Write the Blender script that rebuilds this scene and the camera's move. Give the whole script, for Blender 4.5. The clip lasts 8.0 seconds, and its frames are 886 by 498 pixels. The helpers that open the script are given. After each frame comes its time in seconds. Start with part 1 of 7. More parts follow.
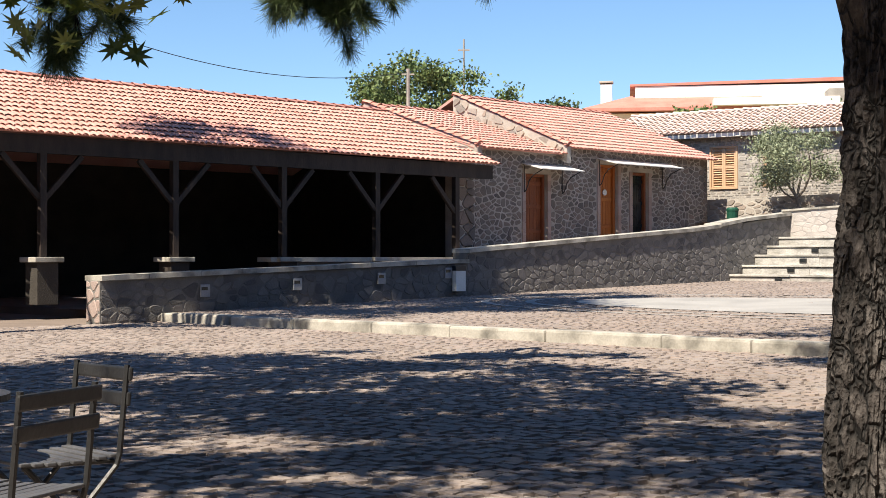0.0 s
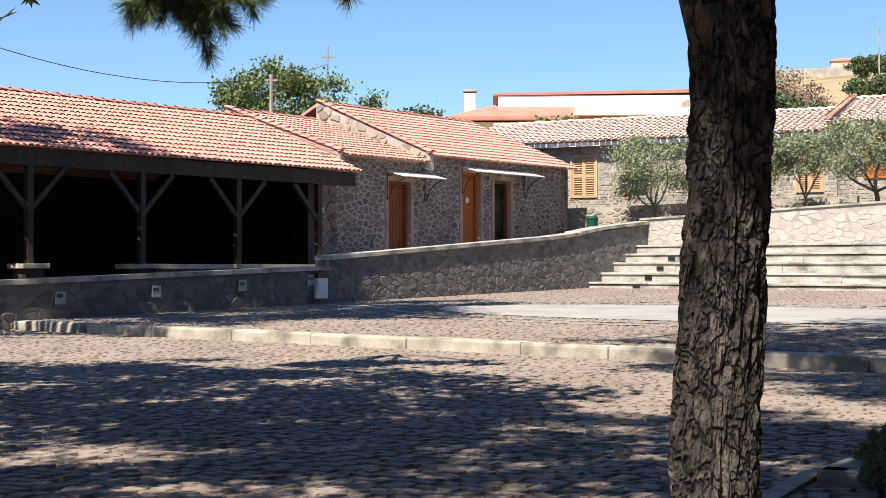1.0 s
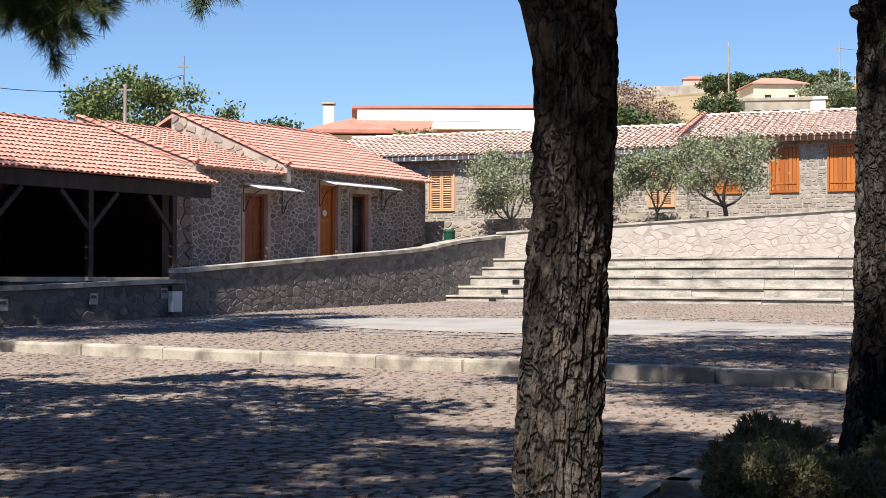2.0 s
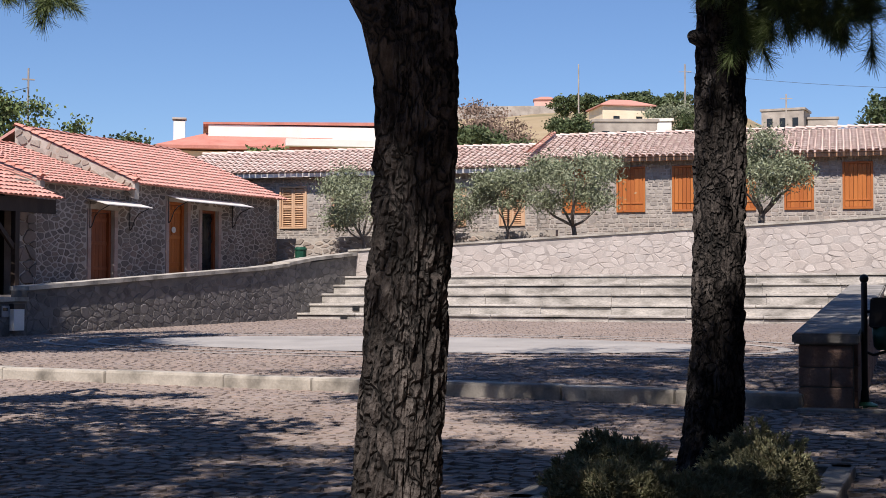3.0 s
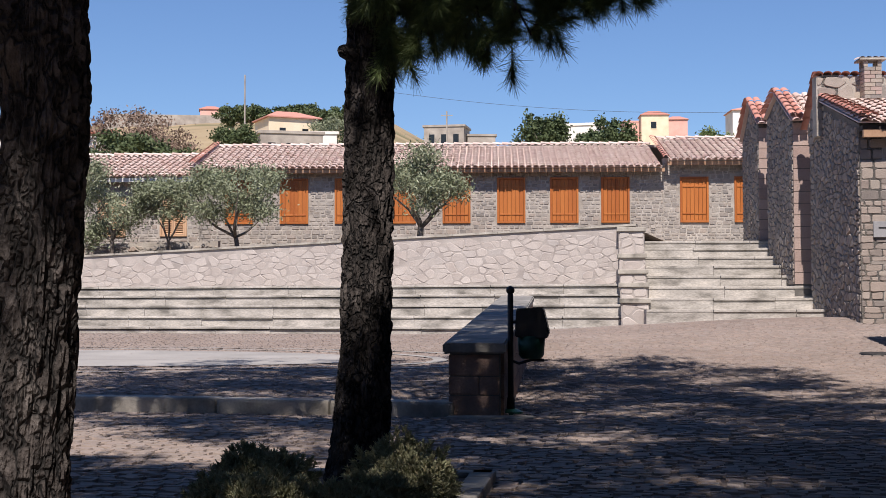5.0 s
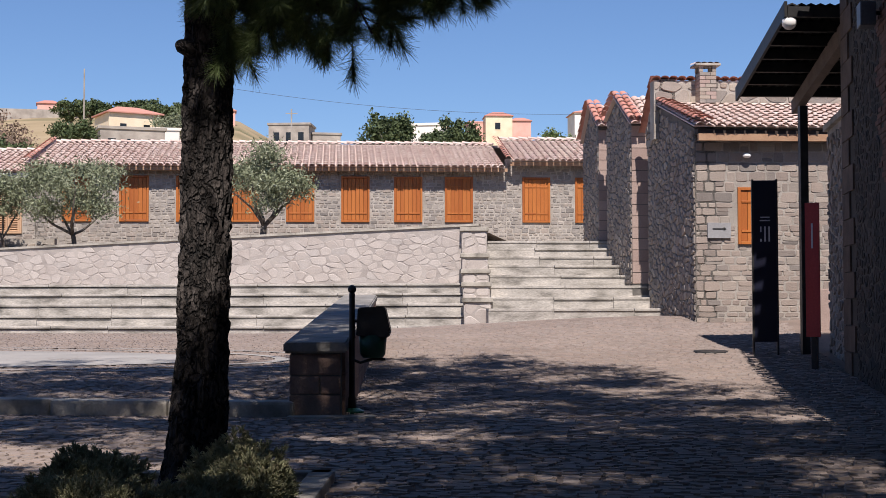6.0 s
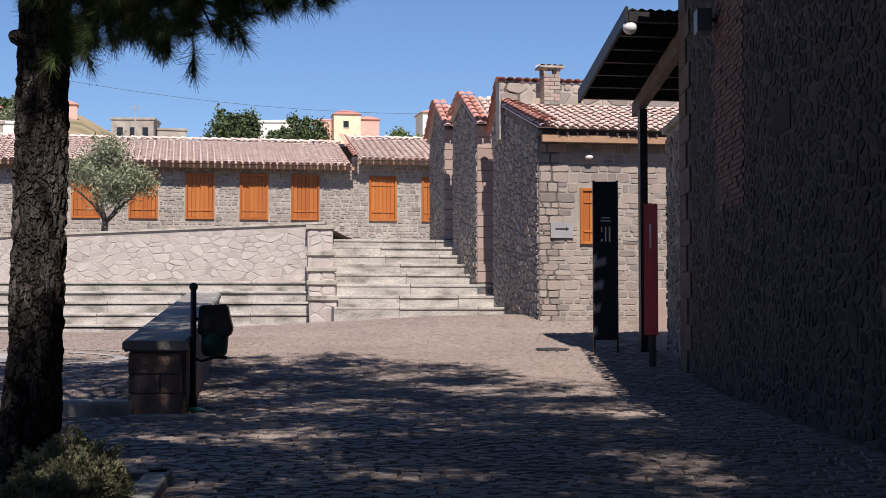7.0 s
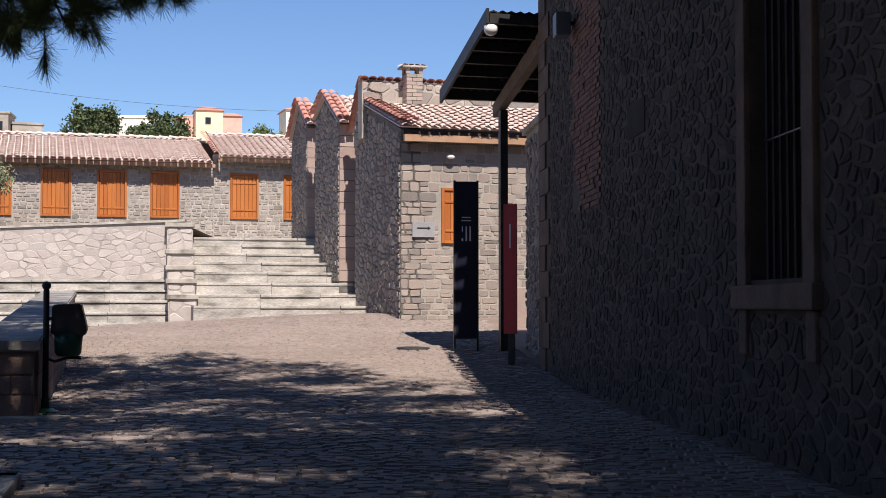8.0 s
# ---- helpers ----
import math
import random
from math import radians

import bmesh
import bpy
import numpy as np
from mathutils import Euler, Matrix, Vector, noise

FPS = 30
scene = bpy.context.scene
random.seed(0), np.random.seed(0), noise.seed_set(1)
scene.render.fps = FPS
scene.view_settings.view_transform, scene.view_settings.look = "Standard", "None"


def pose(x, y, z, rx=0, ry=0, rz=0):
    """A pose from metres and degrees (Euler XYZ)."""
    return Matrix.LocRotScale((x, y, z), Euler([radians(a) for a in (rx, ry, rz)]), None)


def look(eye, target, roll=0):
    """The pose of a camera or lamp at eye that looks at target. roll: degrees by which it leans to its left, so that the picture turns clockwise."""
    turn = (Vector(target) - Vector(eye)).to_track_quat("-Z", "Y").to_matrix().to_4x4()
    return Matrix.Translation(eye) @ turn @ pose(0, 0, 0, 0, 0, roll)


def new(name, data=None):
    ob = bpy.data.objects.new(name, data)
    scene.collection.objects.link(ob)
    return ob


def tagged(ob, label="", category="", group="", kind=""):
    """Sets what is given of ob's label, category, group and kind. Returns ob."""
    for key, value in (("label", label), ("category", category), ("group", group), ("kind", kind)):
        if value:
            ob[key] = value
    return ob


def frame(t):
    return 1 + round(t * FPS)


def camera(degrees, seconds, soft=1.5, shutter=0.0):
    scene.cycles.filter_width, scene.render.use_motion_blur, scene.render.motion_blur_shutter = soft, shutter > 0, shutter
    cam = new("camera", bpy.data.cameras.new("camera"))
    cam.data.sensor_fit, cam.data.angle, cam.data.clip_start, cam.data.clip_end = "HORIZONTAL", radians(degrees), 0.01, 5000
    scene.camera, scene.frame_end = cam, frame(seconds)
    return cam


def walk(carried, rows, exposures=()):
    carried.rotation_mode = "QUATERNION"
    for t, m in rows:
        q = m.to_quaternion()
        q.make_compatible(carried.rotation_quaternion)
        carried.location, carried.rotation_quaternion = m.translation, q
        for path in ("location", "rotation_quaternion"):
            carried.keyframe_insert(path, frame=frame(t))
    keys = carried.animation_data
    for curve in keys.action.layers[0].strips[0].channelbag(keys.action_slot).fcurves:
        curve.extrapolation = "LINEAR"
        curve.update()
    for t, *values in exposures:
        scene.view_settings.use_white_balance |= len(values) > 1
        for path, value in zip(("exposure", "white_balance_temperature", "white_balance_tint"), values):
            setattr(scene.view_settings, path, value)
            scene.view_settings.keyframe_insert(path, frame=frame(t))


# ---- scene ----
cam = camera(35.12, 8.0, soft=0.72)
walk(cam, [
    (0.0, pose(-0.000, 0.000, 1.240, 90.440, 0.109, -0.000)),
    (0.5, pose(0.016, -0.010, 1.240, 90.543, 0.060, -2.456)),
    (1.0, pose(0.043, -0.009, 1.242, 90.728, -0.007, -5.554)),
    (1.5, pose(0.070, -0.009, 1.245, 90.974, -0.049, -8.455)),
    (3.0, pose(0.146, -0.021, 1.254, 91.988, -0.082, -17.314)),
    (3.5, pose(0.168, -0.038, 1.255, 92.280, -0.109, -20.548)),
    (4.0, pose(0.190, -0.059, 1.252, 92.457, -0.073, -24.048)),
    (4.5, pose(0.228, -0.054, 1.254, 92.488, 0.019, -27.563)),
    (6.0, pose(0.301, -0.059, 1.254, 92.409, 0.108, -37.252)),
    (6.5, pose(0.318, -0.081, 1.252, 92.418, 0.052, -40.378)),
    (7.0, pose(0.325, -0.103, 1.248, 92.346, 0.009, -43.488)),
    (7.5, pose(0.330, -0.130, 1.248, 92.294, -0.018, -46.455)),
    (8.0, pose(0.335, -0.154, 1.257, 92.286, -0.004, -49.072)),
], ((0.0, 1.02, 7080, 8), (1.7, 0.92, 7000, 9), (2.9, 0.47, 6650, 16), (4.6, 0.40, 6600, 16), (6.5, 0.37, 6600, 16), (8.0, 0.60, 6750, 15)))
# world, sun, exposure
SUN_AZ, SUN_EL = 214.5, 55.0
world = bpy.data.worlds.new("world")
scene.world = world
world.use_nodes = True
wn = world.node_tree.nodes
sky = wn.new("ShaderNodeTexSky")
sky.sky_type, sky.sun_disc = "NISHITA", False
sky.sun_elevation, sky.sun_rotation = radians(SUN_EL), radians(SUN_AZ)
sky.air_density, sky.dust_density, sky.ozone_density = 1.0, 0.0, 5.0
wn["Background"].inputs[1].default_value = 0.074
tint = wn.new("ShaderNodeMix")
tint.data_type, tint.blend_type = "RGBA", "MULTIPLY"
tint.inputs[0].default_value, tint.inputs[7].default_value = 1.0, (0.83, 0.97, 1.15, 1)
world.node_tree.links.new(sky.outputs[0], tint.inputs[6])
world.node_tree.links.new(tint.outputs[2], wn["Background"].inputs[0])
sun = new("sun", bpy.data.lights.new("sun", "SUN"))
sun.data.energy, sun.data.angle, sun.data.color = 5.0, radians(0.5), (1.0, 0.94, 0.86)
to_sun = Vector((math.sin(radians(SUN_AZ)) * math.cos(radians(SUN_EL)), math.cos(radians(SUN_AZ)) * math.cos(radians(SUN_EL)), math.sin(radians(SUN_EL))))
sun.matrix_world = look(to_sun * 50, (0, 0, 0))

# ---- materials ----


def ramp(nt, cols):
    r = nt.nodes.new("ShaderNodeValToRGB")
    el = r.color_ramp.elements
    while len(el) < len(cols):
        el.new(0.5)
    for i, c in enumerate(cols):
        el[i].position = i / max(1, len(cols) - 1)
        el[i].color = (*c, 1)
    return r


def mat(name, cols, scale=3.0, rough=0.85, bump=0.25, grain=45.0, vary=None, metal=0.0, stretch=(1, 1, 1), dirt=0.35, spec=0.4, fine=0.25):
    """Two-scale noise colour and bump; vary: colours picked piece by piece."""
    m = bpy.data.materials.new(name)
    m.use_nodes = True
    nt = m.node_tree
    n, l = nt.nodes, nt.links
    bs = n["Principled BSDF"]
    geo = n.new("ShaderNodeNewGeometry")
    mp = n.new("ShaderNodeMapping")
    mp.inputs["Scale"].default_value = stretch
    l.new(geo.outputs["Position"], mp.inputs["Vector"])
    big = n.new("ShaderNodeTexNoise")
    big.inputs["Scale"].default_value, big.inputs["Detail"].default_value = scale, 5
    small = n.new("ShaderNodeTexNoise")
    small.inputs["Scale"].default_value, small.inputs["Detail"].default_value = grain, 4
    l.new(mp.outputs[0], big.inputs["Vector"])
    l.new(mp.outputs[0], small.inputs["Vector"])
    con = n.new("ShaderNodeMapRange")
    con.inputs[1].default_value, con.inputs[2].default_value = 0.3, 0.7
    l.new(big.outputs[0], con.inputs[0])
    base = ramp(nt, cols)
    l.new(con.outputs[0], base.inputs[0])
    out = base.outputs[0]
    if vary:
        oi = n.new("ShaderNodeObjectInfo")
        add = n.new("ShaderNodeMath")
        l.new(oi.outputs["Random"], add.inputs[0])
        l.new(geo.outputs["Random Per Island"], add.inputs[1])
        fr = n.new("ShaderNodeMath")
        fr.operation = "FRACT"
        l.new(add.outputs[0], fr.inputs[0])
        vr = ramp(nt, vary)
        l.new(fr.outputs[0], vr.inputs[0])
        mx = n.new("ShaderNodeMix")
        mx.data_type = "RGBA"
        mx.inputs[0].default_value = 1 - dirt
        l.new(out, mx.inputs[6])
        l.new(vr.outputs[0], mx.inputs[7])
        out = mx.outputs[2]
    g = n.new("ShaderNodeMix")
    g.data_type, g.blend_type = "RGBA", "OVERLAY"
    g.inputs[0].default_value = fine
    l.new(out, g.inputs[6])
    l.new(small.outputs[0], g.inputs[7])
    l.new(g.outputs[2], bs.inputs["Base Color"])
    bs.inputs["Roughness"].default_value = rough
    bs.inputs["Metallic"].default_value = metal
    bs.inputs["Specular IOR Level"].default_value = spec
    if bump:
        b1 = n.new("ShaderNodeBump")
        b1.inputs["Strength"].default_value, b1.inputs["Distance"].default_value = bump, 0.02
        l.new(small.outputs[0], b1.inputs["Height"])
        l.new(b1.outputs[0], bs.inputs["Normal"])
    return m


M_COBBLE = mat("cobble", [(0.20, 0.162, 0.142), (0.31, 0.26, 0.23)], 0.5, 0.8, 0.3, 30, [(0.19, 0.155, 0.14), (0.29, 0.24, 0.21), (0.33, 0.255, 0.22), (0.24, 0.20, 0.185), (0.30, 0.265, 0.24)], dirt=0.55)
M_JOINT = mat("sandy_joint", [(0.15, 0.118, 0.098), (0.22, 0.17, 0.142)], 0.8, 0.95, 0.4, 60)
M_KERB = mat("pale_kerb_stone", [(0.15, 0.14, 0.12), (0.36, 0.335, 0.29), (0.47, 0.44, 0.385)], 2.2, 0.8, 0.25, 30)
M_SEAT = mat("weathered_step_stone", [(0.17, 0.16, 0.143), (0.31, 0.292, 0.262), (0.40, 0.378, 0.345), (0.48, 0.45, 0.405)], 1.9, 0.85, 0.3, 18, stretch=(0.8, 0.8, 2.2), fine=0.55)
M_PALE = mat("pale_paving", [(0.26, 0.25, 0.235), (0.36, 0.345, 0.325)], 0.9, 0.8, 0.2, 30)
M_MORTAR = mat("pale_mortar", [(0.29, 0.262, 0.228), (0.45, 0.415, 0.37)], 2.0, 0.95, 0.5, 50)
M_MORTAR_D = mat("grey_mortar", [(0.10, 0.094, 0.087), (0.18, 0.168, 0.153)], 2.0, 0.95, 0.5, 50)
# mortar of the entrance side wall, darkened further to hold its shade
M_MORTAR_S = mat("shaded_old_mortar", [(0.05, 0.044, 0.035), (0.105, 0.091, 0.073)], 2.0, 0.95, 0.5, 50)
M_MORTAR_F = mat("buff_mortar", [(0.27, 0.245, 0.215), (0.37, 0.34, 0.30)], 2.0, 0.95, 0.5, 50)
M_STONE = mat("field_stone", [(0.20, 0.18, 0.16), (0.36, 0.32, 0.28)], 4, 0.88, 0.5, 35, [(0.11, 0.10, 0.095), (0.28, 0.235, 0.195), (0.36, 0.275, 0.22), (0.17, 0.158, 0.15), (0.33, 0.295, 0.26), (0.42, 0.355, 0.285), (0.235, 0.205, 0.175)])
M_STONE_L = mat("mixed_grey_rubble", [(0.22, 0.20, 0.18), (0.40, 0.36, 0.32)], 5, 0.88, 0.5, 35, [(0.12, 0.115, 0.11), (0.27, 0.245, 0.22), (0.36, 0.29, 0.24), (0.19, 0.18, 0.172), (0.36, 0.33, 0.30), (0.44, 0.40, 0.35), (0.25, 0.23, 0.21)], dirt=0.5)
M_STONE_S = mat("dark_workshop_stone", [(0.12, 0.105, 0.092), (0.24, 0.205, 0.18)], 4, 0.88, 0.5, 35, [(0.07, 0.064, 0.06), (0.20, 0.165, 0.14), (0.26, 0.20, 0.165), (0.12, 0.11, 0.105), (0.23, 0.205, 0.18), (0.15, 0.13, 0.115)])
M_STONE_W = mat("grey_wall_stone", [(0.085, 0.08, 0.076), (0.17, 0.16, 0.152)], 4, 0.88, 0.5, 35, [(0.065, 0.062, 0.06), (0.145, 0.135, 0.126), (0.21, 0.195, 0.183), (0.105, 0.10, 0.096)])
M_STONE_P = mat("pinkish_wall_stone", [(0.37, 0.335, 0.31), (0.49, 0.45, 0.415)], 3, 0.88, 0.35, 35, [(0.30, 0.255, 0.235), (0.43, 0.38, 0.35), (0.53, 0.485, 0.45), (0.37, 0.315, 0.285), (0.48, 0.43, 0.395), (0.36, 0.34, 0.33)], dirt=0.6)
M_MORTAR_P = mat("light_pinkish_mortar", [(0.30, 0.27, 0.25), (0.43, 0.395, 0.365)], 2.0, 0.95, 0.4, 50)
# dark stone taken down near black: shade on wall and pedestals is in it
M_STONE_D = mat("shade_dark_stone", [(0.03, 0.027, 0.023), (0.075, 0.064, 0.054)], 4, 0.88, 0.5, 35, [(0.008, 0.008, 0.008), (0.04, 0.034, 0.028), (0.07, 0.05, 0.038), (0.02, 0.019, 0.018), (0.105, 0.088, 0.07), (0.048, 0.035, 0.028), (0.013, 0.012, 0.012)])
M_QUOIN = mat("dressed_reddish_stone", [(0.30, 0.22, 0.19), (0.42, 0.33, 0.29)], 2.5, 0.88, 0.4, 35, [(0.28, 0.20, 0.175), (0.40, 0.31, 0.27), (0.34, 0.26, 0.23)])
M_COUNTER = mat("red_brown_block", [(0.15, 0.09, 0.068), (0.29, 0.205, 0.165)], 3.5, 0.88, 0.5, 35, [(0.17, 0.10, 0.078), (0.27, 0.185, 0.15), (0.22, 0.14, 0.11)], dirt=0.6)
M_JAMB = mat("brown_dressed_stone", [(0.085, 0.06, 0.045), (0.16, 0.115, 0.085)], 3, 0.88, 0.4, 35)
M_BRICK = mat("old_brick", [(0.13, 0.066, 0.047), (0.21, 0.115, 0.085)], 5, 0.9, 0.4, 40, [(0.10, 0.05, 0.037), (0.21, 0.11, 0.078), (0.16, 0.085, 0.062)])
M_TILE = mat("terracotta_tile", [(0.46, 0.215, 0.175), (0.56, 0.295, 0.25)], 0.7, 0.85, 0.3, 30, [(0.45, 0.20, 0.16), (0.54, 0.27, 0.22), (0.61, 0.355, 0.305), (0.51, 0.24, 0.195)], dirt=0.6)
M_TILE_OLD = mat("pale_old_tile", [(0.48, 0.34, 0.29), (0.64, 0.51, 0.455)], 1.2, 0.85, 0.3, 30, [(0.46, 0.31, 0.265), (0.62, 0.49, 0.44), (0.72, 0.62, 0.565), (0.54, 0.38, 0.33)], dirt=0.4)
M_VERGE = mat("red_verge_tile", [(0.47, 0.20, 0.155), (0.57, 0.285, 0.225)], 1.5, 0.8, 0.25, 30, [(0.43, 0.18, 0.135), (0.57, 0.29, 0.23)])
M_WOOD_D = mat("dark_stained_timber", [(0.018, 0.013, 0.011), (0.045, 0.032, 0.026)], 4, 0.7, 0.3, 30, stretch=(1, 1, 0.3))
M_WOOD_O = mat("orange_varnished_wood", [(0.33, 0.095, 0.02), (0.47, 0.155, 0.034)], 3, 0.5, 0.2, 40, stretch=(3, 3, 0.4), vary=[(0.31, 0.085, 0.018), (0.48, 0.165, 0.038)])
M_WOOD_L = mat("pale_oiled_wood", [(0.47, 0.29, 0.165), (0.58, 0.39, 0.25)], 3, 0.55, 0.2, 40, stretch=(3, 3, 0.4), vary=[(0.45, 0.27, 0.15), (0.60, 0.40, 0.26)])
M_WOOD_R = mat("red_brown_wood", [(0.17, 0.045, 0.015), (0.25, 0.075, 0.025)], 3, 0.5, 0.2, 40, stretch=(3, 3, 0.4))
M_FASCIA = mat("brown_eave_board", [(0.30, 0.17, 0.10), (0.42, 0.27, 0.17)], 2, 0.75, 0.25, 40)
M_METAL_D = mat("black_painted_metal", [(0.012, 0.012, 0.013), (0.03, 0.03, 0.03)], 6, 0.45, 0.1, 60)
M_GREEN = mat("green_painted_metal", [(0.008, 0.05, 0.03), (0.015, 0.085, 0.05)], 5, 0.4, 0.08, 60)
M_AWNING = mat("pale_sheet_metal", [(0.60, 0.58, 0.54), (0.74, 0.72, 0.68)], 3, 0.5, 0.1, 60)
M_WHITE = mat("white_render", [(0.70, 0.67, 0.61), (0.82, 0.79, 0.73)], 0.6, 0.9, 0.15, 20)
M_CREAM = mat("cream_render", [(0.70, 0.58, 0.40), (0.80, 0.68, 0.50)], 0.5, 0.9, 0.15, 20)
M_PINK = mat("pink_render", [(0.66, 0.36, 0.30), (0.74, 0.44, 0.37)], 0.5, 0.9, 0.15, 20)
M_GREYW = mat("grey_old_render", [(0.26, 0.23, 0.20), (0.42, 0.38, 0.33)], 0.8, 0.95, 0.3, 15)
M_DARK = mat("dark_glass", [(0.012, 0.014, 0.016), (0.025, 0.028, 0.03)], 3, 0.15, 0, 30)
# near-black that puts the shade of inner walls into their colour
M_INNER = mat("interior_shade_black", [(0.02, 0.018, 0.016), (0.04, 0.035, 0.03)], 2, 0.95, 0.2, 30)
M_BARK = mat("pine_bark", [(0.016, 0.014, 0.0125), (0.039, 0.033, 0.030), (0.092, 0.081, 0.074)], 9, 0.95, 0.9, 60, stretch=(1, 1, 0.7), fine=0.6)
M_BARK_O = mat("olive_bark", [(0.10, 0.085, 0.07), (0.20, 0.175, 0.15)], 9, 0.95, 0.6, 60)
M_NEEDLE = mat("pine_needle", [(0.04, 0.068, 0.02), (0.10, 0.14, 0.045)], 2, 0.55, 0, 20, [(0.032, 0.058, 0.02), (0.12, 0.16, 0.05), (0.07, 0.105, 0.035)])
M_LEAF_O = mat("olive_leaf", [(0.13, 0.155, 0.085), (0.24, 0.265, 0.165)], 2, 0.5, 0, 20, [(0.10, 0.135, 0.065), (0.29, 0.31, 0.21), (0.19, 0.225, 0.12)])
M_LEAF_G = mat("green_leaf", [(0.05, 0.085, 0.025), (0.12, 0.16, 0.05)], 2, 0.55, 0, 20, [(0.04, 0.075, 0.02), (0.15, 0.19, 0.06), (0.09, 0.13, 0.035)])
M_LEAF_P = mat("plane_leaf", [(0.05, 0.08, 0.015), (0.12, 0.16, 0.03)], 4, 0.5, 0, 20, [(0.04, 0.07, 0.012), (0.14, 0.17, 0.03)])
M_SHRUB = mat("grey_green_shrub_leaf", [(0.19, 0.205, 0.11), (0.34, 0.345, 0.21)], 4, 0.7, 0, 20, [(0.13, 0.145, 0.07), (0.40, 0.40, 0.26), (0.26, 0.27, 0.145), (0.32, 0.25, 0.16)])
M_DRY = mat("dry_brown_twig", [(0.17, 0.11, 0.08), (0.28, 0.20, 0.15)], 3, 0.9, 0, 20, [(0.15, 0.10, 0.07), (0.30, 0.22, 0.17)])
M_HILL = mat("dry_hillside", [(0.14, 0.13, 0.06), (0.30, 0.23, 0.13), (0.36, 0.28, 0.17)], 0.06, 0.95, 0.3, 1.5)
M_SOIL = mat("dry_soil", [(0.10, 0.07, 0.05), (0.19, 0.14, 0.10)], 3, 0.95, 0.5, 30)
M_RED = mat("red_sign_panel", [(0.42, 0.05, 0.05), (0.48, 0.065, 0.06)], 2, 0.5, 0, 30)
M_NAVY = mat("navy_sign_panel", [(0.008, 0.009, 0.02), (0.012, 0.014, 0.03)], 2, 0.35, 0, 30)
M_GREYP = mat("pale_grey_panel", [(0.26, 0.26, 0.265), (0.33, 0.33, 0.335)], 2, 0.5, 0, 30)
M_LETTER = mat("white_lettering", [(0.55, 0.56, 0.60), (0.65, 0.66, 0.70)], 2, 0.6, 0, 30)
M_GLOBE = mat("opal_globe", [(0.78, 0.78, 0.76), (0.84, 0.84, 0.82)], 2, 0.25, 0, 30)
M_RUST = mat("rusty_iron", [(0.16, 0.06, 0.03), (0.26, 0.11, 0.06)], 6, 0.85, 0.3, 40)


def bark_plates(m, scale, stretch):
    """Dark fissures between the plates of the bark."""
    nt = m.node_tree
    n, l = nt.nodes, nt.links
    bs = n["Principled BSDF"]
    geo = n.new("ShaderNodeNewGeometry")
    warp = n.new("ShaderNodeTexNoise")
    warp.inputs["Scale"].default_value = 9.0
    l.new(geo.outputs["Position"], warp.inputs["Vector"])
    mixv = n.new("ShaderNodeMix")
    mixv.data_type = "RGBA"
    mixv.inputs[0].default_value = 0.17
    l.new(geo.outputs["Position"], mixv.inputs[6])
    l.new(warp.outputs["Color"], mixv.inputs[7])
    mp = n.new("ShaderNodeMapping")
    mp.inputs["Scale"].default_value = stretch
    l.new(mixv.outputs[2], mp.inputs["Vector"])
    vo = n.new("ShaderNodeTexVoronoi")
    vo.feature = "DISTANCE_TO_EDGE"
    vo.inputs["Scale"].default_value = scale
    l.new(mp.outputs[0], vo.inputs["Vector"])
    mr = n.new("ShaderNodeMapRange")
    mr.inputs[1].default_value, mr.inputs[2].default_value, mr.inputs[3].default_value, mr.inputs[4].default_value = 0.0, 0.13, 0.16, 1.3
    l.new(vo.outputs["Distance"], mr.inputs[0])
    mul = n.new("ShaderNodeMix")
    mul.data_type, mul.blend_type = "RGBA", "MULTIPLY"
    mul.inputs[0].default_value = 1.0
    old = bs.inputs["Base Color"].links[0].from_socket
    l.new(old, mul.inputs[6])
    l.new(mr.outputs[0], mul.inputs[7])
    l.new(mul.outputs[2], bs.inputs["Base Color"])
    b2 = n.new("ShaderNodeBump")
    b2.inputs["Strength"].default_value, b2.inputs["Distance"].default_value = 1.0, 0.02
    l.new(mr.outputs[0], b2.inputs["Height"])
    l.new(bs.inputs["Normal"].links[0].from_socket, b2.inputs["Normal"])
    l.new(b2.outputs[0], bs.inputs["Normal"])


bark_plates(M_BARK, 15.0, (1, 1, 0.36))

# ---- building helpers ----
K = 0.5 ** 0.5


def uv(u, v, z=0.0):
    """The square's own axes: u runs along the entrance building, v along the kerb."""
    return Vector((K * (u - v), K * (u + v), z))


def part(name, bm, material, parent=None, label="", smooth=False):
    me = bpy.data.meshes.new(name)
    if smooth:
        for fc in bm.faces:
            fc.smooth = True
    bm.to_mesh(me)
    bm.free()
    me.materials.append(material)
    ob = new(name, me)
    if parent:
        ob.parent = parent
    if label:
        ob["label"] = label
    return ob


def raw(name, verts, faces, material, parent=None, label="", smooth=False):
    me = bpy.data.meshes.new(name)
    me.from_pydata([tuple(v) for v in verts], [], faces)
    if smooth:
        me.polygons.foreach_set("use_smooth", [True] * len(me.polygons))
    me.materials.append(material)
    ob = new(name, me)
    if parent:
        ob.parent = parent
    if label:
        ob["label"] = label
    return ob


def box(bm, m, sx, sy, sz, bevel=0.0):
    """A box with its base centre at m."""
    r = bmesh.ops.create_cube(bm, size=1.0, matrix=m @ Matrix.Translation((0, 0, sz / 2)) @ Matrix.Diagonal((sx, sy, sz, 1)))
    if bevel:
        vs = set(r["verts"])
        es = [e for e in bm.edges if e.verts[0] in vs and e.verts[1] in vs]
        bmesh.ops.bevel(bm, geom=es, offset=bevel, segments=2, affect="EDGES", profile=0.6)
    return r["verts"]


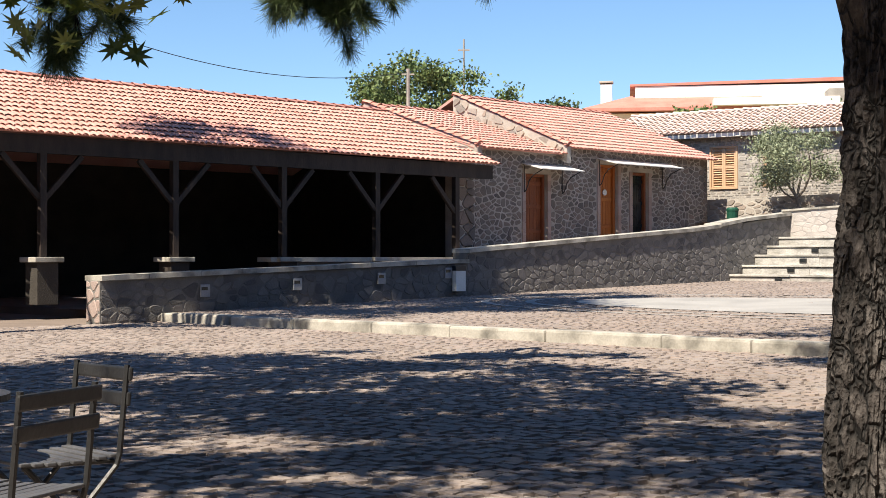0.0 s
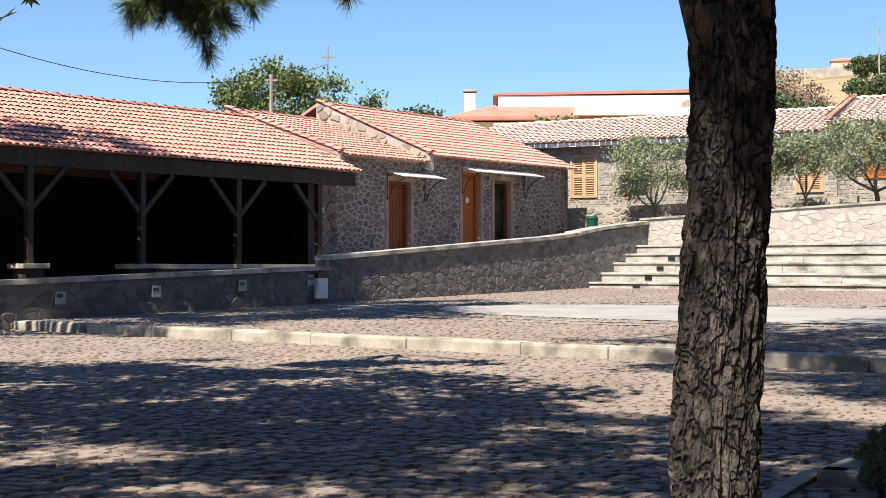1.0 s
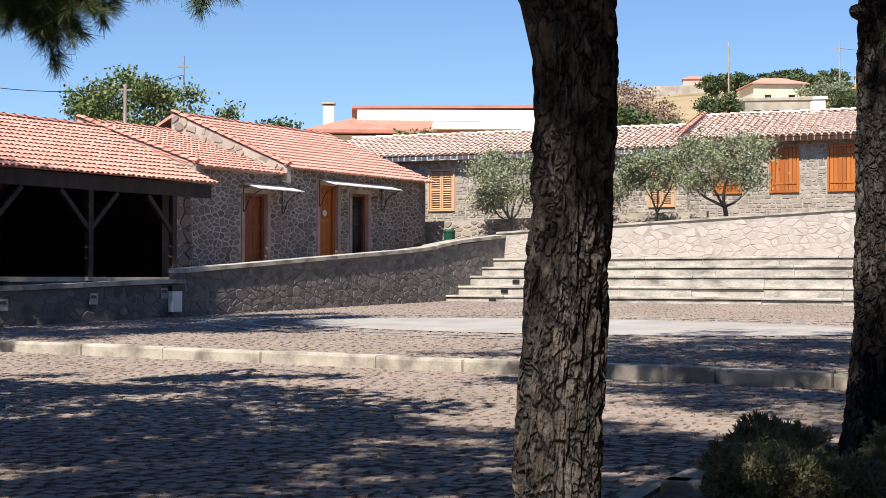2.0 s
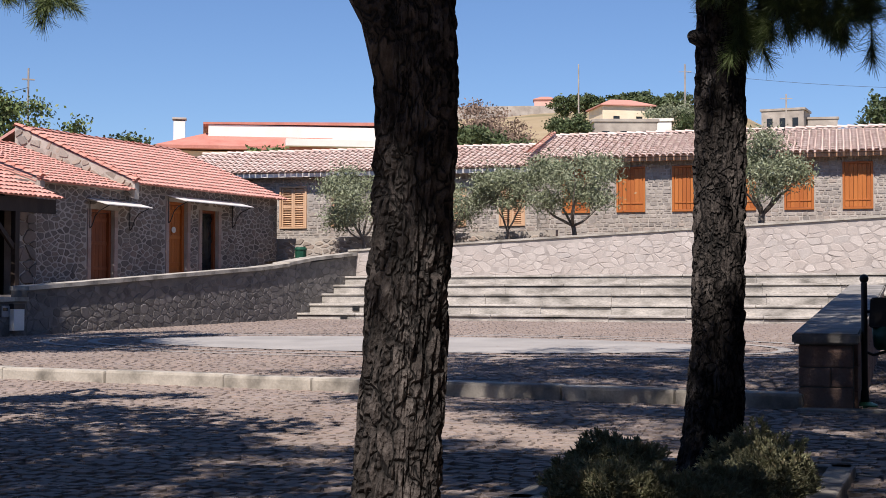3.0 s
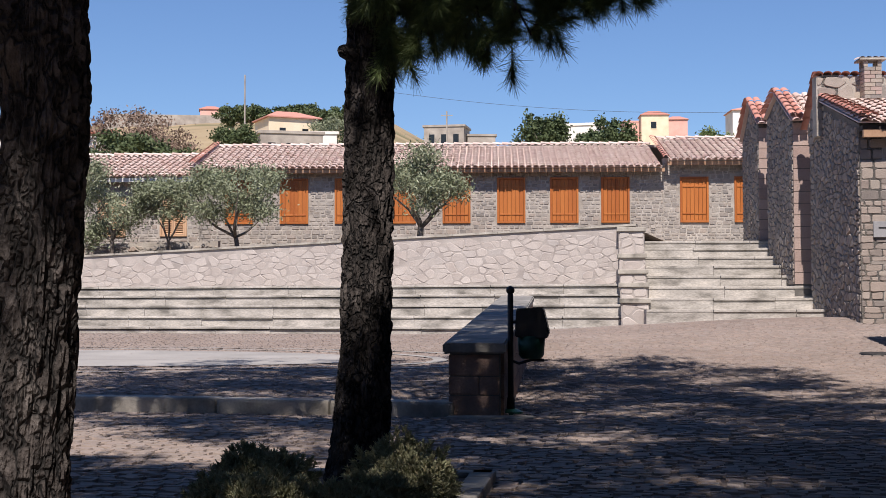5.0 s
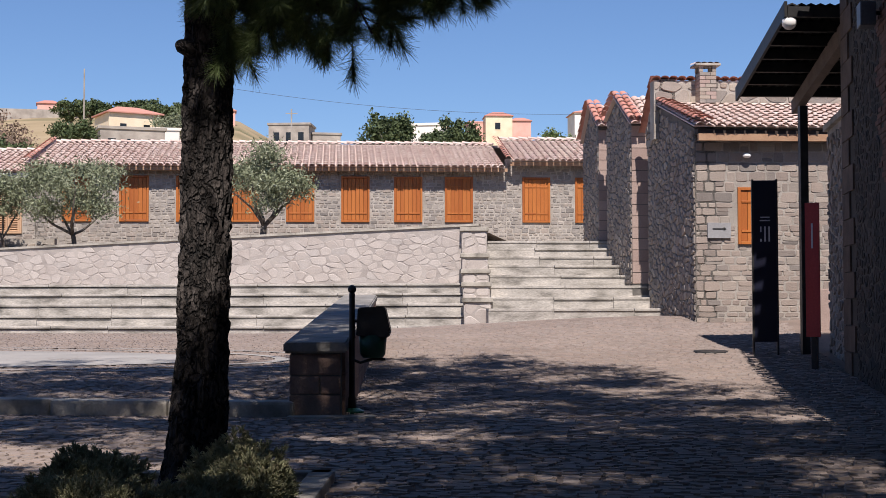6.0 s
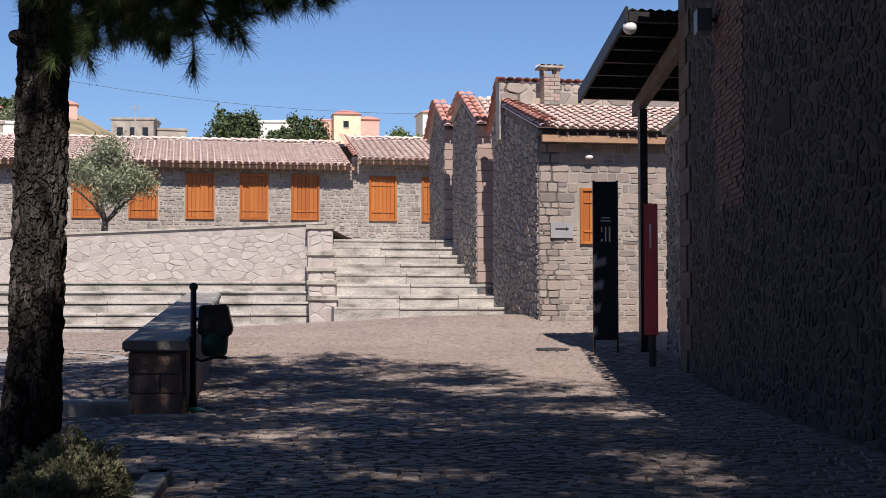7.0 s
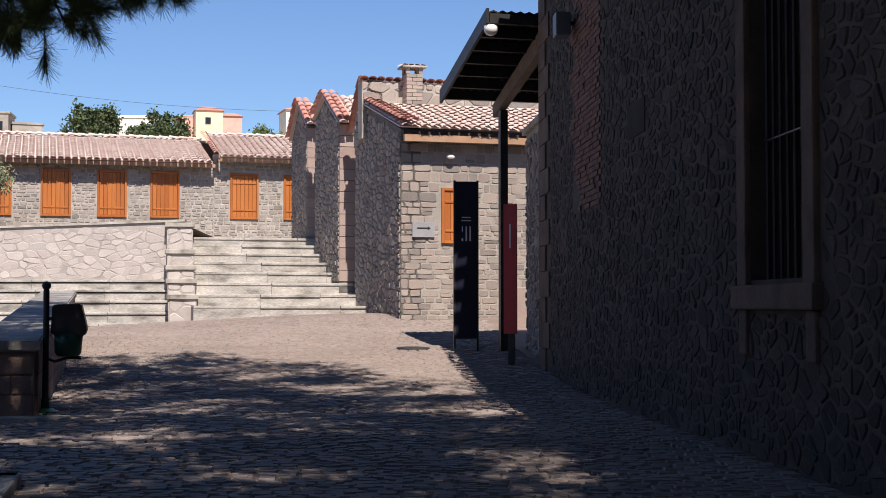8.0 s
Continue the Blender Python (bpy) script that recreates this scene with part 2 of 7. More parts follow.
def tube(bm, pts, radii, seg=8, cap=True):
    """A round tube along points."""
    rings = []
    pts = [Vector(p) for p in pts]
    for i, p in enumerate(pts):
        d = (pts[min(i + 1, len(pts) - 1)] - pts[max(i - 1, 0)]).normalized()
        a = d.orthogonal().normalized() if i == 0 else (rings[-1][1] - d * rings[-1][1].dot(d)).normalized()
        b = d.cross(a)
        r = radii[i] if hasattr(radii, "__len__") else radii
        rings.append(([bm.verts.new(p + (a * math.cos(2 * math.pi * k / seg) + b * math.sin(2 * math.pi * k / seg)) * r) for k in range(seg)], a))
    for (p, _), (q, _) in zip(rings, rings[1:]):
        for k in range(seg):
            bm.faces.new((p[k], p[(k + 1) % seg], q[(k + 1) % seg], q[k]))
    if cap:
        bm.faces.new(list(reversed(rings[0][0])))
        bm.faces.new(rings[-1][0])


def empty(name, at, label, category, group="", kind=""):
    ob = new(name)
    ob.matrix_world = at if isinstance(at, Matrix) else Matrix.Translation(at)
    ob.empty_display_size = 0.1
    return tagged(ob, label, category, group, kind)


def sit(ob, parent):
    """Put a part made in world coordinates under a thing without moving it."""
    ob.parent = parent
    ob.matrix_parent_inverse = parent.matrix_basis.inverted()
    return ob


class Face:
    """An upright plane: p is its start, az the heading along it, out the side that it faces (+1 is to the right of the heading)."""

    def __init__(self, p, az, out=1):
        self.p = Vector((p[0], p[1], 0))
        self.d = Vector((math.sin(radians(az)), math.cos(radians(az)), 0))
        self.n = Vector((self.d.y, -self.d.x, 0)) * out
        self.az, self.out = az, out

    def at(self, a, b=0.0, z=0.0):
        return self.p + self.d * a + self.n * b + Vector((0, 0, z))

    def m(self, a, b=0.0, z=0.0):
        """Local x along the plane, y outwards, z up."""
        x, y, zz = self.d, self.n, Vector((0, 0, 1))
        o = self.at(a, b, z)
        if self.out > 0:
            x = -x
        return Matrix(((x.x, y.x, 0, o.x), (x.y, y.y, 0, o.y), (0, 0, 1, o.z), (0, 0, 0, 1)))


def prism(bm, F, poly, b0, b1):
    """An upright slab with the outline poly of (a, z), from depth b0 to b1."""
    f = [bm.verts.new(F.at(a, b1, z)) for a, z in poly]
    k = [bm.verts.new(F.at(a, b0, z)) for a, z in poly]
    fs = [bm.faces.new(f), bm.faces.new(list(reversed(k)))]
    n = len(poly)
    for i in range(n):
        fs.append(bm.faces.new((f[i], k[i], k[(i + 1) % n], f[(i + 1) % n])))
    bmesh.ops.recalc_face_normals(bm, faces=fs)


def holed(bm, F, a0, a1, z0, z1, thick, holes):
    """An upright wall with openings (a0, a1, z0, z1) that go right through."""
    A = sorted({a0, a1, *[h[0] for h in holes], *[h[1] for h in holes]})
    Z = sorted({z0, z1, *[h[2] for h in holes], *[h[3] for h in holes]})
    solid = {}
    for i in range(len(A) - 1):
        for j in range(len(Z) - 1):
            ca, cz = (A[i] + A[i + 1]) / 2, (Z[j] + Z[j + 1]) / 2
            solid[i, j] = not any(h[0] < ca < h[1] and h[2] < cz < h[3] for h in holes)
    vs = {}

    def vv(a, b, z):
        key = (round(a, 4), round(b, 4), round(z, 4))
        if key not in vs:
            vs[key] = bm.verts.new(F.at(a, b, z))
        return vs[key]

    fs = []
    for (i, j), ok in solid.items():
        if not ok:
            continue
        a, c, z, t = A[i], A[i + 1], Z[j], Z[j + 1]
        fs.append(bm.faces.new((vv(a, 0, z), vv(c, 0, z), vv(c, 0, t), vv(a, 0, t))))
        fs.append(bm.faces.new((vv(a, -thick, z), vv(a, -thick, t), vv(c, -thick, t), vv(c, -thick, z))))
        for di, dj, e in ((-1, 0, ((a, z), (a, t))), (1, 0, ((c, z), (c, t))), (0, -1, ((a, z), (c, z))), (0, 1, ((a, t), (c, t)))):
            if not solid.get((i + di, j + dj), False):
                (p, q), (r, s) = e
                fs.append(bm.faces.new((vv(p, 0, q), vv(r, 0, s), vv(r, -thick, s), vv(p, -thick, q))))
    bmesh.ops.recalc_face_normals(bm, faces=fs)


def clip(poly, px, py, nx, ny):
    """The part of a polygon on the near side of the line through (px, py) with normal (nx, ny)."""
    out = []
    for i in range(len(poly)):
        (x0, y0), (x1, y1) = poly[i], poly[(i + 1) % len(poly)]
        s0, s1 = (x0 - px) * nx + (y0 - py) * ny, (x1 - px) * nx + (y1 - py) * ny
        if s0 <= 0:
            out.append((x0, y0))
        if s0 * s1 < 0:
            k = s0 / (s0 - s1)
            out.append((x0 + (x1 - x0) * k, y0 + (y1 - y0) * k))
    return out


def cells(a0, a1, z0, z1, w, h, rng, jit=0.5, drop=0.34):
    """Irregular stone outlines that fill a rectangle, with their centres."""
    nc, nr = max(1, round((a1 - a0) / w)), max(1, round((z1 - z0) / h))
    w, h = (a1 - a0) / nc, (z1 - z0) / nr
    seed = {}
    for i in range(-2, nc + 2):
        for j in range(-2, nr + 2):
            if rng.random() < drop:
                continue
            seed[i, j] = (a0 + (i + 0.5 + (0.5 if j % 2 else 0) + rng.uniform(-jit, jit)) * w, z0 + (j + 0.5 + rng.uniform(-jit, jit)) * h)
    res = []
    for i in range(-1, nc + 1):
        for j in range(nr):
            if (i, j) not in seed:
                continue
            x, y = seed[i, j]
            poly = [(x - 1.5 * w, y - 1.5 * h), (x + 1.5 * w, y - 1.5 * h), (x + 1.5 * w, y + 1.5 * h), (x - 1.5 * w, y + 1.5 * h)]
            for di in (-1, 0, 1, -2, 2):
                for dj in (-1, 0, 1, -2, 2):
                    if (di or dj) and (i + di, j + dj) in seed:
                        sx, sy = seed[i + di, j + dj]
                        # distances are measured with the cell's own proportions
                        nx, ny = (sx - x) / w ** 2, (sy - y) / h ** 2
                        poly = clip(poly, (x + sx) / 2, (y + sy) / 2, nx, ny)
            for px, py, nx, ny in ((a0, 0, -1, 0), (a1, 0, 1, 0), (0, z0, 0, -1), (0, z1, 0, 1)):
                poly = clip(poly, px, py, nx, ny)
                if not poly:
                    break
            if len(poly) >= 3:
                res.append(poly)
    return res


def courses(a0, a1, z0, z1, w, h, rng):
    """Squared stones of uneven length in rough courses."""
    res, z = [], z0
    while z < z1 - 0.02:
        zh = min(z1, z + h * rng.uniform(0.65, 1.45))
        a = a0 - w * rng.random()
        while a < a1:
            b = a + w * rng.uniform(0.5, 1.45)
            lo, hi = max(a, a0), min(b, a1)
            if hi - lo > 0.05:
                mid = (z + zh) / 2 + rng.uniform(-0.02, 0.02)
                split = rng.random() < 0.16 and zh - z > h
                for c, d in (((z, mid), (mid, zh)) if split else ((z, zh),)):
                    j = [rng.uniform(-0.013, 0.013) for _ in range(8)]
                    res.append([(lo + j[0], c + j[1]), (hi + j[2], c + j[3]), (hi + j[4], d + j[5]), (lo + j[6], d + j[7])])
            a = b
        z = zh
    return res


def shrink(poly, k):
    """Inset by about k, with the corners knocked off a little."""
    cx, cy = sum(p[0] for p in poly) / len(poly), sum(p[1] for p in poly) / len(poly)
    out = []
    for x, y in poly:
        d = math.hypot(x - cx, y - cy)
        f = max(0.25, 1 - k / max(d, 1e-4))
        out.append((cx + (x - cx) * f, cy + (y - cy) * f))
    return out


def chaikin(poly, k=0.2):
    """Corners worn off by the share k of each side."""
    out = []
    for i in range(len(poly)):
        (x0, y0), (x1, y1) = poly[i], poly[(i + 1) % len(poly)]
        out += [(x0 * (1 - k) + x1 * k, y0 * (1 - k) + y1 * k), (x0 * k + x1 * (1 - k), y0 * k + y1 * (1 - k))]
    return out


LATE = []


def rubble(F, rect, size, material, parent, near=(0, 0), keep=None, holes=(), joint=0.025, proud=0.03, seed=1, singles=170, jit=0.46):
    """Stones standing proud of a wall's mortar, built once everything else stands. near: the (a, z) round which stones are pieces of their own."""
    LATE.append((F, rect, size, material, parent, near, keep, holes, joint, proud, seed, singles, jit))


def lay_rubble(F, rect, size, material, parent, near, keep, holes, joint, proud, seed, singles, jit):
    rng = random.Random(seed)
    found = []
    for poly in (courses(*rect, *size, rng) if jit < 0 else cells(*rect, *size, rng, jit)):
        cx, cz = sum(p[0] for p in poly) / len(poly), sum(p[1] for p in poly) / len(poly)
        if keep and not keep(cx, cz):
            continue
        bad = False
        for h in holes:
            if h[0] < cx < h[1] and h[2] < cz < h[3]:
                bad = True
                break
            # trim the stone at the opening's nearest edge
            if min(p[0] for p in poly) < h[1] and max(p[0] for p in poly) > h[0] and min(p[1] for p in poly) < h[3] and max(p[1] for p in poly) > h[2]:
                gaps = [(h[0] - cx, (h[0], 0, 1, 0)), (cx - h[1], (h[1], 0, -1, 0)), (h[2] - cz, (0, h[2], 0, 1)), (cz - h[3], (0, h[3], 0, -1))]
                poly = clip(poly, *max(gaps)[1])
                if len(poly) < 3:
                    bad = True
                    break
        if bad:
            continue
        found.append(((cx - near[0]) ** 2 + (cz - near[1]) ** 2, poly))
    found.sort(key=lambda e: e[0])
    V, Q = [], []
    for i, (_, poly) in enumerate(found):
        low = chaikin(shrink([(x + rng.uniform(-0.2, 0.2) * joint, y + rng.uniform(-0.2, 0.2) * joint) for x, y in poly], joint * rng.uniform(0.45, 1.7)), 0.11 if jit < 0 else 0.17)
        top = shrink(low, 0.018 + 0.014 * rng.random())
        h = proud * rng.uniform(0.55, 1.3)
        tx, tz = rng.uniform(-0.06, 0.06), rng.uniform(-0.06, 0.06)
        cx, cz = sum(p[0] for p in low) / len(low), sum(p[1] for p in low) / len(low)
        v = [F.at(a, -0.01, z) for a, z in low] + [F.at(a, h + (a - cx) * tx + (z - cz) * tz, z) for a, z in top]
        n = len(low)
        q = [tuple(range(n, 2 * n))] + [(k, (k + 1) % n, n + (k + 1) % n, n + k) for k in range(n)]
        # turn the faces outwards
        nrm = (v[n + 1] - v[n]).cross(v[n + 2] - v[n + 1])
        if nrm.dot(F.n) < 0:
            q = [tuple(reversed(e)) for e in q]
        if i < singles:
            raw("stone", v, q, material, parent)
        else:
            o = len(V)
            V += v
            Q += [tuple(k + o for k in e) for e in q]
    if V:
        tagged(raw("stonework", V, Q, material, parent), kind="stuff")


def smooth01(x, a, b):
    t = min(1.0, max(0.0, (x - a) / (b - a)))
    return t * t * (3 - 2 * t)


KERB_U = 16.2


def counter_v(u):
    """Where the long stone counter parts the terrace from the lane."""
    return 3.35 + (u - KERB_U) * 0.15


def ground_z(u, v):
    if u <= KERB_U - 0.005:
        return 0.0
    z1 = 0.17 + 0.0205 * (u - KERB_U)
    z2 = 0.0172 * max(0.0, min(u, 34.4) - 19.0) ** 1.5
    hard = smooth01(v, counter_v(u) - 0.3, counter_v(u) + 0.2)
    soft = smooth01(v, -1.5, 10.0)
    w = hard + (soft - hard) * smooth01(u, 20.0, 30.0)
    return z1 * w + z2 * (1 - w)

# ---- ground ----
us = [-900, -500, -250, -120, -60, -30, -15] + [x * 0.75 for x in range(-12, 22)] + [KERB_U - 0.01, KERB_U] + [16.5 + 0.75 * k for k in range(43)] + [60, 90, 150, 300, 600, 1200]
vs = [-1200, -600, -300, -120, -60, -30] + [x * 0.75 for x in range(-24, 4)] + [2.5 + 0.15 * k for k in range(27)] + [6.75 + 0.75 * k for k in range(46)] + [60, 120, 300, 600, 1200]
verts, faces = [], []
for u in us:
    for v in vs:
        verts.append(uv(u, v, ground_z(min(u, 40.0), v) - 0.011))
nv = len(vs)
for i in range(len(us) - 1):
    for j in range(nv - 1):
        faces.append((i * nv + j, (i + 1) * nv + j, (i + 1) * nv + j + 1, i * nv + j + 1))
ground = tagged(raw("ground", verts, faces, M_JOINT), "sandy earth joints of a cobbled village square", "ground", kind="structure")

# pale kerb along the upper terrace, in long stones
kerb = empty("kerb", uv(KERB_U, 3.6), "worn pale stone kerb along the raised terrace", "kerb", kind="structure")
rng = random.Random(4)
v = 3.62
while v < 24.6:
    ln = min(rng.uniform(1.3, 2.2), 24.7 - v)
    bm = bmesh.new()
    box(bm, Matrix.Translation(uv(KERB_U - 0.1 + rng.uniform(-0.012, 0.012), v + ln / 2, -0.05)) @ pose(0, 0, 0, 0, 0, 45), 0.32, ln - 0.012, 0.235 + rng.uniform(-0.012, 0.008), 0.04)
    sit(part("kerb_stone", bm, M_KERB), kerb)
    v += ln

# stage: flat pale paving with two thin rings in front of it
def ellipse(name, cu, cv, ru, rv, ri, dz, material, label):
    V, Q = [], []
    n = 72
    for k in range(n + 1):
        a = 2 * math.pi * k / n
        for s in (1.0, ri):
            u, v = cu + ru * s * math.cos(a), cv + rv * s * math.sin(a)
            V.append(uv(u, v, ground_z(u, v) + dz))
    for k in range(n):
        Q.append((2 * k, 2 * k + 1, 2 * k + 3, 2 * k + 2))
    return tagged(raw(name, V, Q, material), label, "paving", kind="structure")


ellipse("stage_paving", 24.3, 13.4, 2.7, 6.3, 0.02, 0.014, M_PALE, "smooth pale oval stage paving flush with the cobbles")
ellipse("stage_ring", 24.3, 13.4, 3.5, 7.6, 0.965, 0.013, M_PALE, "thin pale stone ring inlaid in the cobbles")
ellipse("stage_ring", 24.3, 13.4, 4.15, 8.8, 0.972, 0.013, M_PALE, "thin pale stone ring inlaid in the cobbles")

# unseen plain walls added behind the walk: close the square, cut sky light
bm = bmesh.new()
prism(bm, Face(uv(-17, -30), 315, 1), [(0, -0.1), (80, -0.1), (80, 13.0), (0, 13.0)], -0.6, 0)
tagged(part("sky_cut_wall_south", bm, M_GREYW), "unseen plain wall added to close the square and cut sky light", "wall", kind="structure")
bm = bmesh.new()
prism(bm, Face(uv(-17, 50), 45, 1), [(0, -0.1), (28, -0.1), (28, 7.0), (0, 7.0)], -0.6, 0)
tagged(part("sky_cut_wall_west", bm, M_GREYW), "unseen plain wall added to close the square and cut sky light", "wall", kind="structure")

# ---- low stone wall beside the ramp ----
FW = Face(uv(0, 24.0), 45, 1)


def wall_top(a):
    pts = [(14.55, 0.93), (24.3, 1.24), (24.85, 1.24), (24.86, 1.50), (35.8, 2.24), (35.85, 2.38), (40.2, 2.76)]
    for (x0, y0), (x1, y1) in zip(pts, pts[1:]):
        if x0 <= a <= x1:
            return y0 + (y1 - y0) * (a - x0) / (x1 - x0)
    return 0.93


ramp_wall = empty("wall_ramp", uv(14.55, 24.0), "low grey rubble stone wall with a stone coping", "wall", kind="structure")
for k, (a0, a1) in enumerate(((14.55, 24.855), (24.855, 35.82), (35.82, 40.2))):
    bm = bmesh.new()
    prism(bm, FW, [(a0, -0.1), (a1, -0.1), (a1, wall_top(a1 - 0.006) - 0.09), (a0, wall_top(a0 + 0.006) - 0.09)], -0.5, 0)
    w = sit(part("wall_core", bm, M_MORTAR_D), ramp_wall)
    zt = max(wall_top(a1 - 0.006), wall_top(a0 + 0.006))
    rubble(FW, (a0, a1, 0.0, zt - 0.1), (0.22, 0.155), M_STONE_W, w, near=(a0, 0.6), keep=lambda a, z: ground_z(a, 23) - 0.1 < z < wall_top(a) - 0.16, joint=0.008, proud=0.009, seed=30 + k, singles=120)
    a = a0
    rng = random.Random(60 + k)
    while a < a1 - 0.05:
        b = min(a1, a + rng.uniform(0.9, 1.5))
        if a1 - b < 0.4:
            b = a1
        za, zb = wall_top(a + 0.006), wall_top(b - 0.006)
        bm = bmesh.new()
        prism(bm, FW, [(a + 0.005, za - 0.088), (b - 0.005, zb - 0.088), (b - 0.005, zb + 0.012), (a + 0.005, za + 0.012)], -0.56, 0.07)
        sit(part("coping_stone", bm, M_KERB), ramp_wall)
        a = b
# dressed end of the wall, facing the square
FE = Face(uv(14.55, 24.5), 135, 1)
rubble(FE, (0.0, 0.5, 0.0, 0.84), (0.3, 0.21), M_QUOIN, ramp_wall, joint=0.012, proud=0.015, seed=77)

# forecourt behind the wall, rising to the doors
V = [uv(15.6, 24.4, 0.44), uv(15.6, 27.2, 0.44), uv(24.8, 24.4, 0.44), uv(24.8, 27.2, 0.44), uv(29, 24.4, 1.35), uv(29, 28.2, 1.35), uv(41, 24.4, 2.15), uv(41, 33, 2.15), uv(62, 24.4, 2.5), uv(62, 33, 2.5)]
tagged(raw("forecourt", V, [(0, 2, 3, 1), (2, 4, 5, 3), (4, 6, 7, 5), (6, 8, 9, 7)], M_JOINT), "stone-paved forecourt rising past the doors", "paving", kind="structure")

# ---- stepped stone seats ----
FS = Face(uv(36.35, 24.0), 135, 1)
seats = empty("seat_steps", uv(37.0, 14.0), "long weathered stone seating steps facing the square", "steps", kind="structure")
SEAT_Z = [0.48, 0.77, 1.06, 1.37, 1.66, 1.94]
rng = random.Random(5)
for k in range(5):
    a = -0.0
    while a < 19.7:
        b = min(19.8, a + rng.uniform(1.6, 2.4))
        if 19.8 - b < 0.7:
            b = 19.8
        bm = bmesh.new()
        m = FS.m((a + b) / 2, -0.7 * k - 0.36 + rng.uniform(-0.006, 0.006), SEAT_Z[k] - 0.15)
        box(bm, m, b - a - 0.008, 0.70, SEAT_Z[k + 1] - SEAT_Z[k] + 0.07, 0.0)
        sit(part("riser_stone", bm, M_SEAT), seats)
        bm = bmesh.new()
        box(bm, FS.m((a + b) / 2, -0.7 * k - 0.385 + rng.uniform(-0.008, 0.008), SEAT_Z[k + 1] - 0.06 + rng.uniform(-0.004, 0.004)), b - a - 0.012, 0.84, 0.065, 0.015)
        sit(part("seat_slab", bm, M_SEAT), seats)
        a = b

# dark lights let into the risers near the ramp
for k in range(4):
    th = empty("step_light", FS.m(1.7, -0.7 * k - 0.01, SEAT_Z[k] + 0.07), "small dark light box let into a stone riser", "lamp", "lights in the steps")
    bm = bmesh.new()
    box(bm, pose(0, 0.012, 0), 0.24, 0.04, 0.13, 0.006)
    part("housing", bm, M_METAL_D, th)
    bm = bmesh.new()
    box(bm, pose(0, 0.034, 0.03), 0.17, 0.008, 0.07)
    part("lens", bm, M_DARK, th)

# retaining wall above the seats
FR = Face(uv(39.85, 24.3), 135, 1)
ret = empty("wall_terrace", uv(39.9, 14), "pinkish polygonal stone retaining wall with thin coping", "wall", kind="structure")
bm = bmesh.new()
RT = lambda a: 2.78 + 0.0405 * a
prism(bm, FR, [(0, 1.5), (20.2, 1.5), (20.2, RT(20.2)), (0, RT(0))], -0.5, 0)
core = sit(part("wall_core", bm, M_MORTAR_P), ret)
rubble(FR, (0, 20.1, 1.95, RT(20.2) - 0.02), (0.28, 0.17), M_STONE_P, core, near=(14, 2.5), keep=lambda a, z: z < RT(a) - 0.1, joint=0.006, proud=0.006, seed=12, singles=200, jit=0.47)
a = 0.0
while a < 20.1:
    b = min(20.2, a + 1.35)
    bm = bmesh.new()
    prism(bm, FR, [(a + 0.004, RT(a)), (b - 0.004, RT(b)), (b - 0.004, RT(b) + 0.06), (a + 0.004, RT(a) + 0.06)], -0.55, 0.05)
    sit(part("coping_stone", bm, M_KERB), ret)
    a = b
# terrace soil behind it
tagged(raw("terrace", [FR.at(-8, -0.45, 2.3), FR.at(20.2, -0.45, 3.52), FR.at(20.2, -12, 3.6), FR.at(-8, -14, 3.2)], [(0, 1, 2, 3)], M_SOIL), "dry earth terrace below the long stone building", "terrace", kind="structure")

# stepped cheek wall at the end of the seats
cheek = empty("cheek_wall", uv(37, 3.8), "stepped pinkish stone cheek wall with slab caps", "wall", kind="structure")
FC = Face(uv(36.6, 4.15), 37, 1)
for k, (a0, a1, z) in enumerate(((0.0, 1.0, 1.52), (1.0, 1.7, 1.95), (1.7, 2.4, 2.32), (2.4, 3.0, 2.78), (3.0, 4.0, 3.55))):
    bm = bmesh.new()
    prism(bm, FC, [(a0, 0.4), (a1 - 0.003, 0.4), (a1 - 0.003, z - 0.12), (a0, z - 0.12)], 0.0, 0.72)
    core = sit(part("block", bm, M_MORTAR_P), cheek)
    FF = Face(FC.at(a0, 0.0), 127, 1)
    rubble(FF, (0, 0.72, 0.6, z - 0.12), (0.36, 0.24), M_STONE_P, core, joint=0.014, proud=0.012, seed=80 + k)
    bm = bmesh.new()
    box(bm, FC.m((a0 + a1) / 2 - 0.03, 0.36, z - 0.118), a1 - a0 + 0.06, 0.82, 0.12, 0.015)
    sit(part("cap_slab", bm, M_KERB), cheek)

# broad stairs up to the lane
FT = Face(uv(35.75, 3.42), 125, 1)
lane = empty("lane_stairs", uv(37.5, 1), "broad worn pale stone stairs up to the lane", "stairs", kind="structure")
LANE = [(0.0, 0.95, 1.23), (1.25, 1.23, 1.53), (2.3, 1.53, 1.85), (3.2, 1.85, 2.16), (3.95, 2.16, 2.46), (4.75, 2.46, 2.74), (5.6, 2.74, 3.02), (6.9, 3.02, 3.29)]
rng = random.Random(8)
for k, (b, z0, z1) in enumerate(LANE):
    a = 0.0
    while a < 9.9:
        c = min(10.0, a + rng.uniform(1.5, 2.3))
        bm = bmesh.new()
        box(bm, FT.m((a + c) / 2, -b - 1.0 + rng.uniform(-0.01, 0.01), z0 - 0.7), c - a - 0.008, 2.0, z1 - z0 + 0.7 - 0.07, 0)
        sit(part("riser_stone", bm, M_SEAT), lane)
        bm = bmesh.new()
        box(bm, FT.m((a + c) / 2, -b - 0.985 + rng.uniform(-0.01, 0.01), z1 - 0.068), c - a - 0.012, 2.02, 0.07, 0.012)
        sit(part("tread_stone", bm, M_SEAT), lane)
        a = c
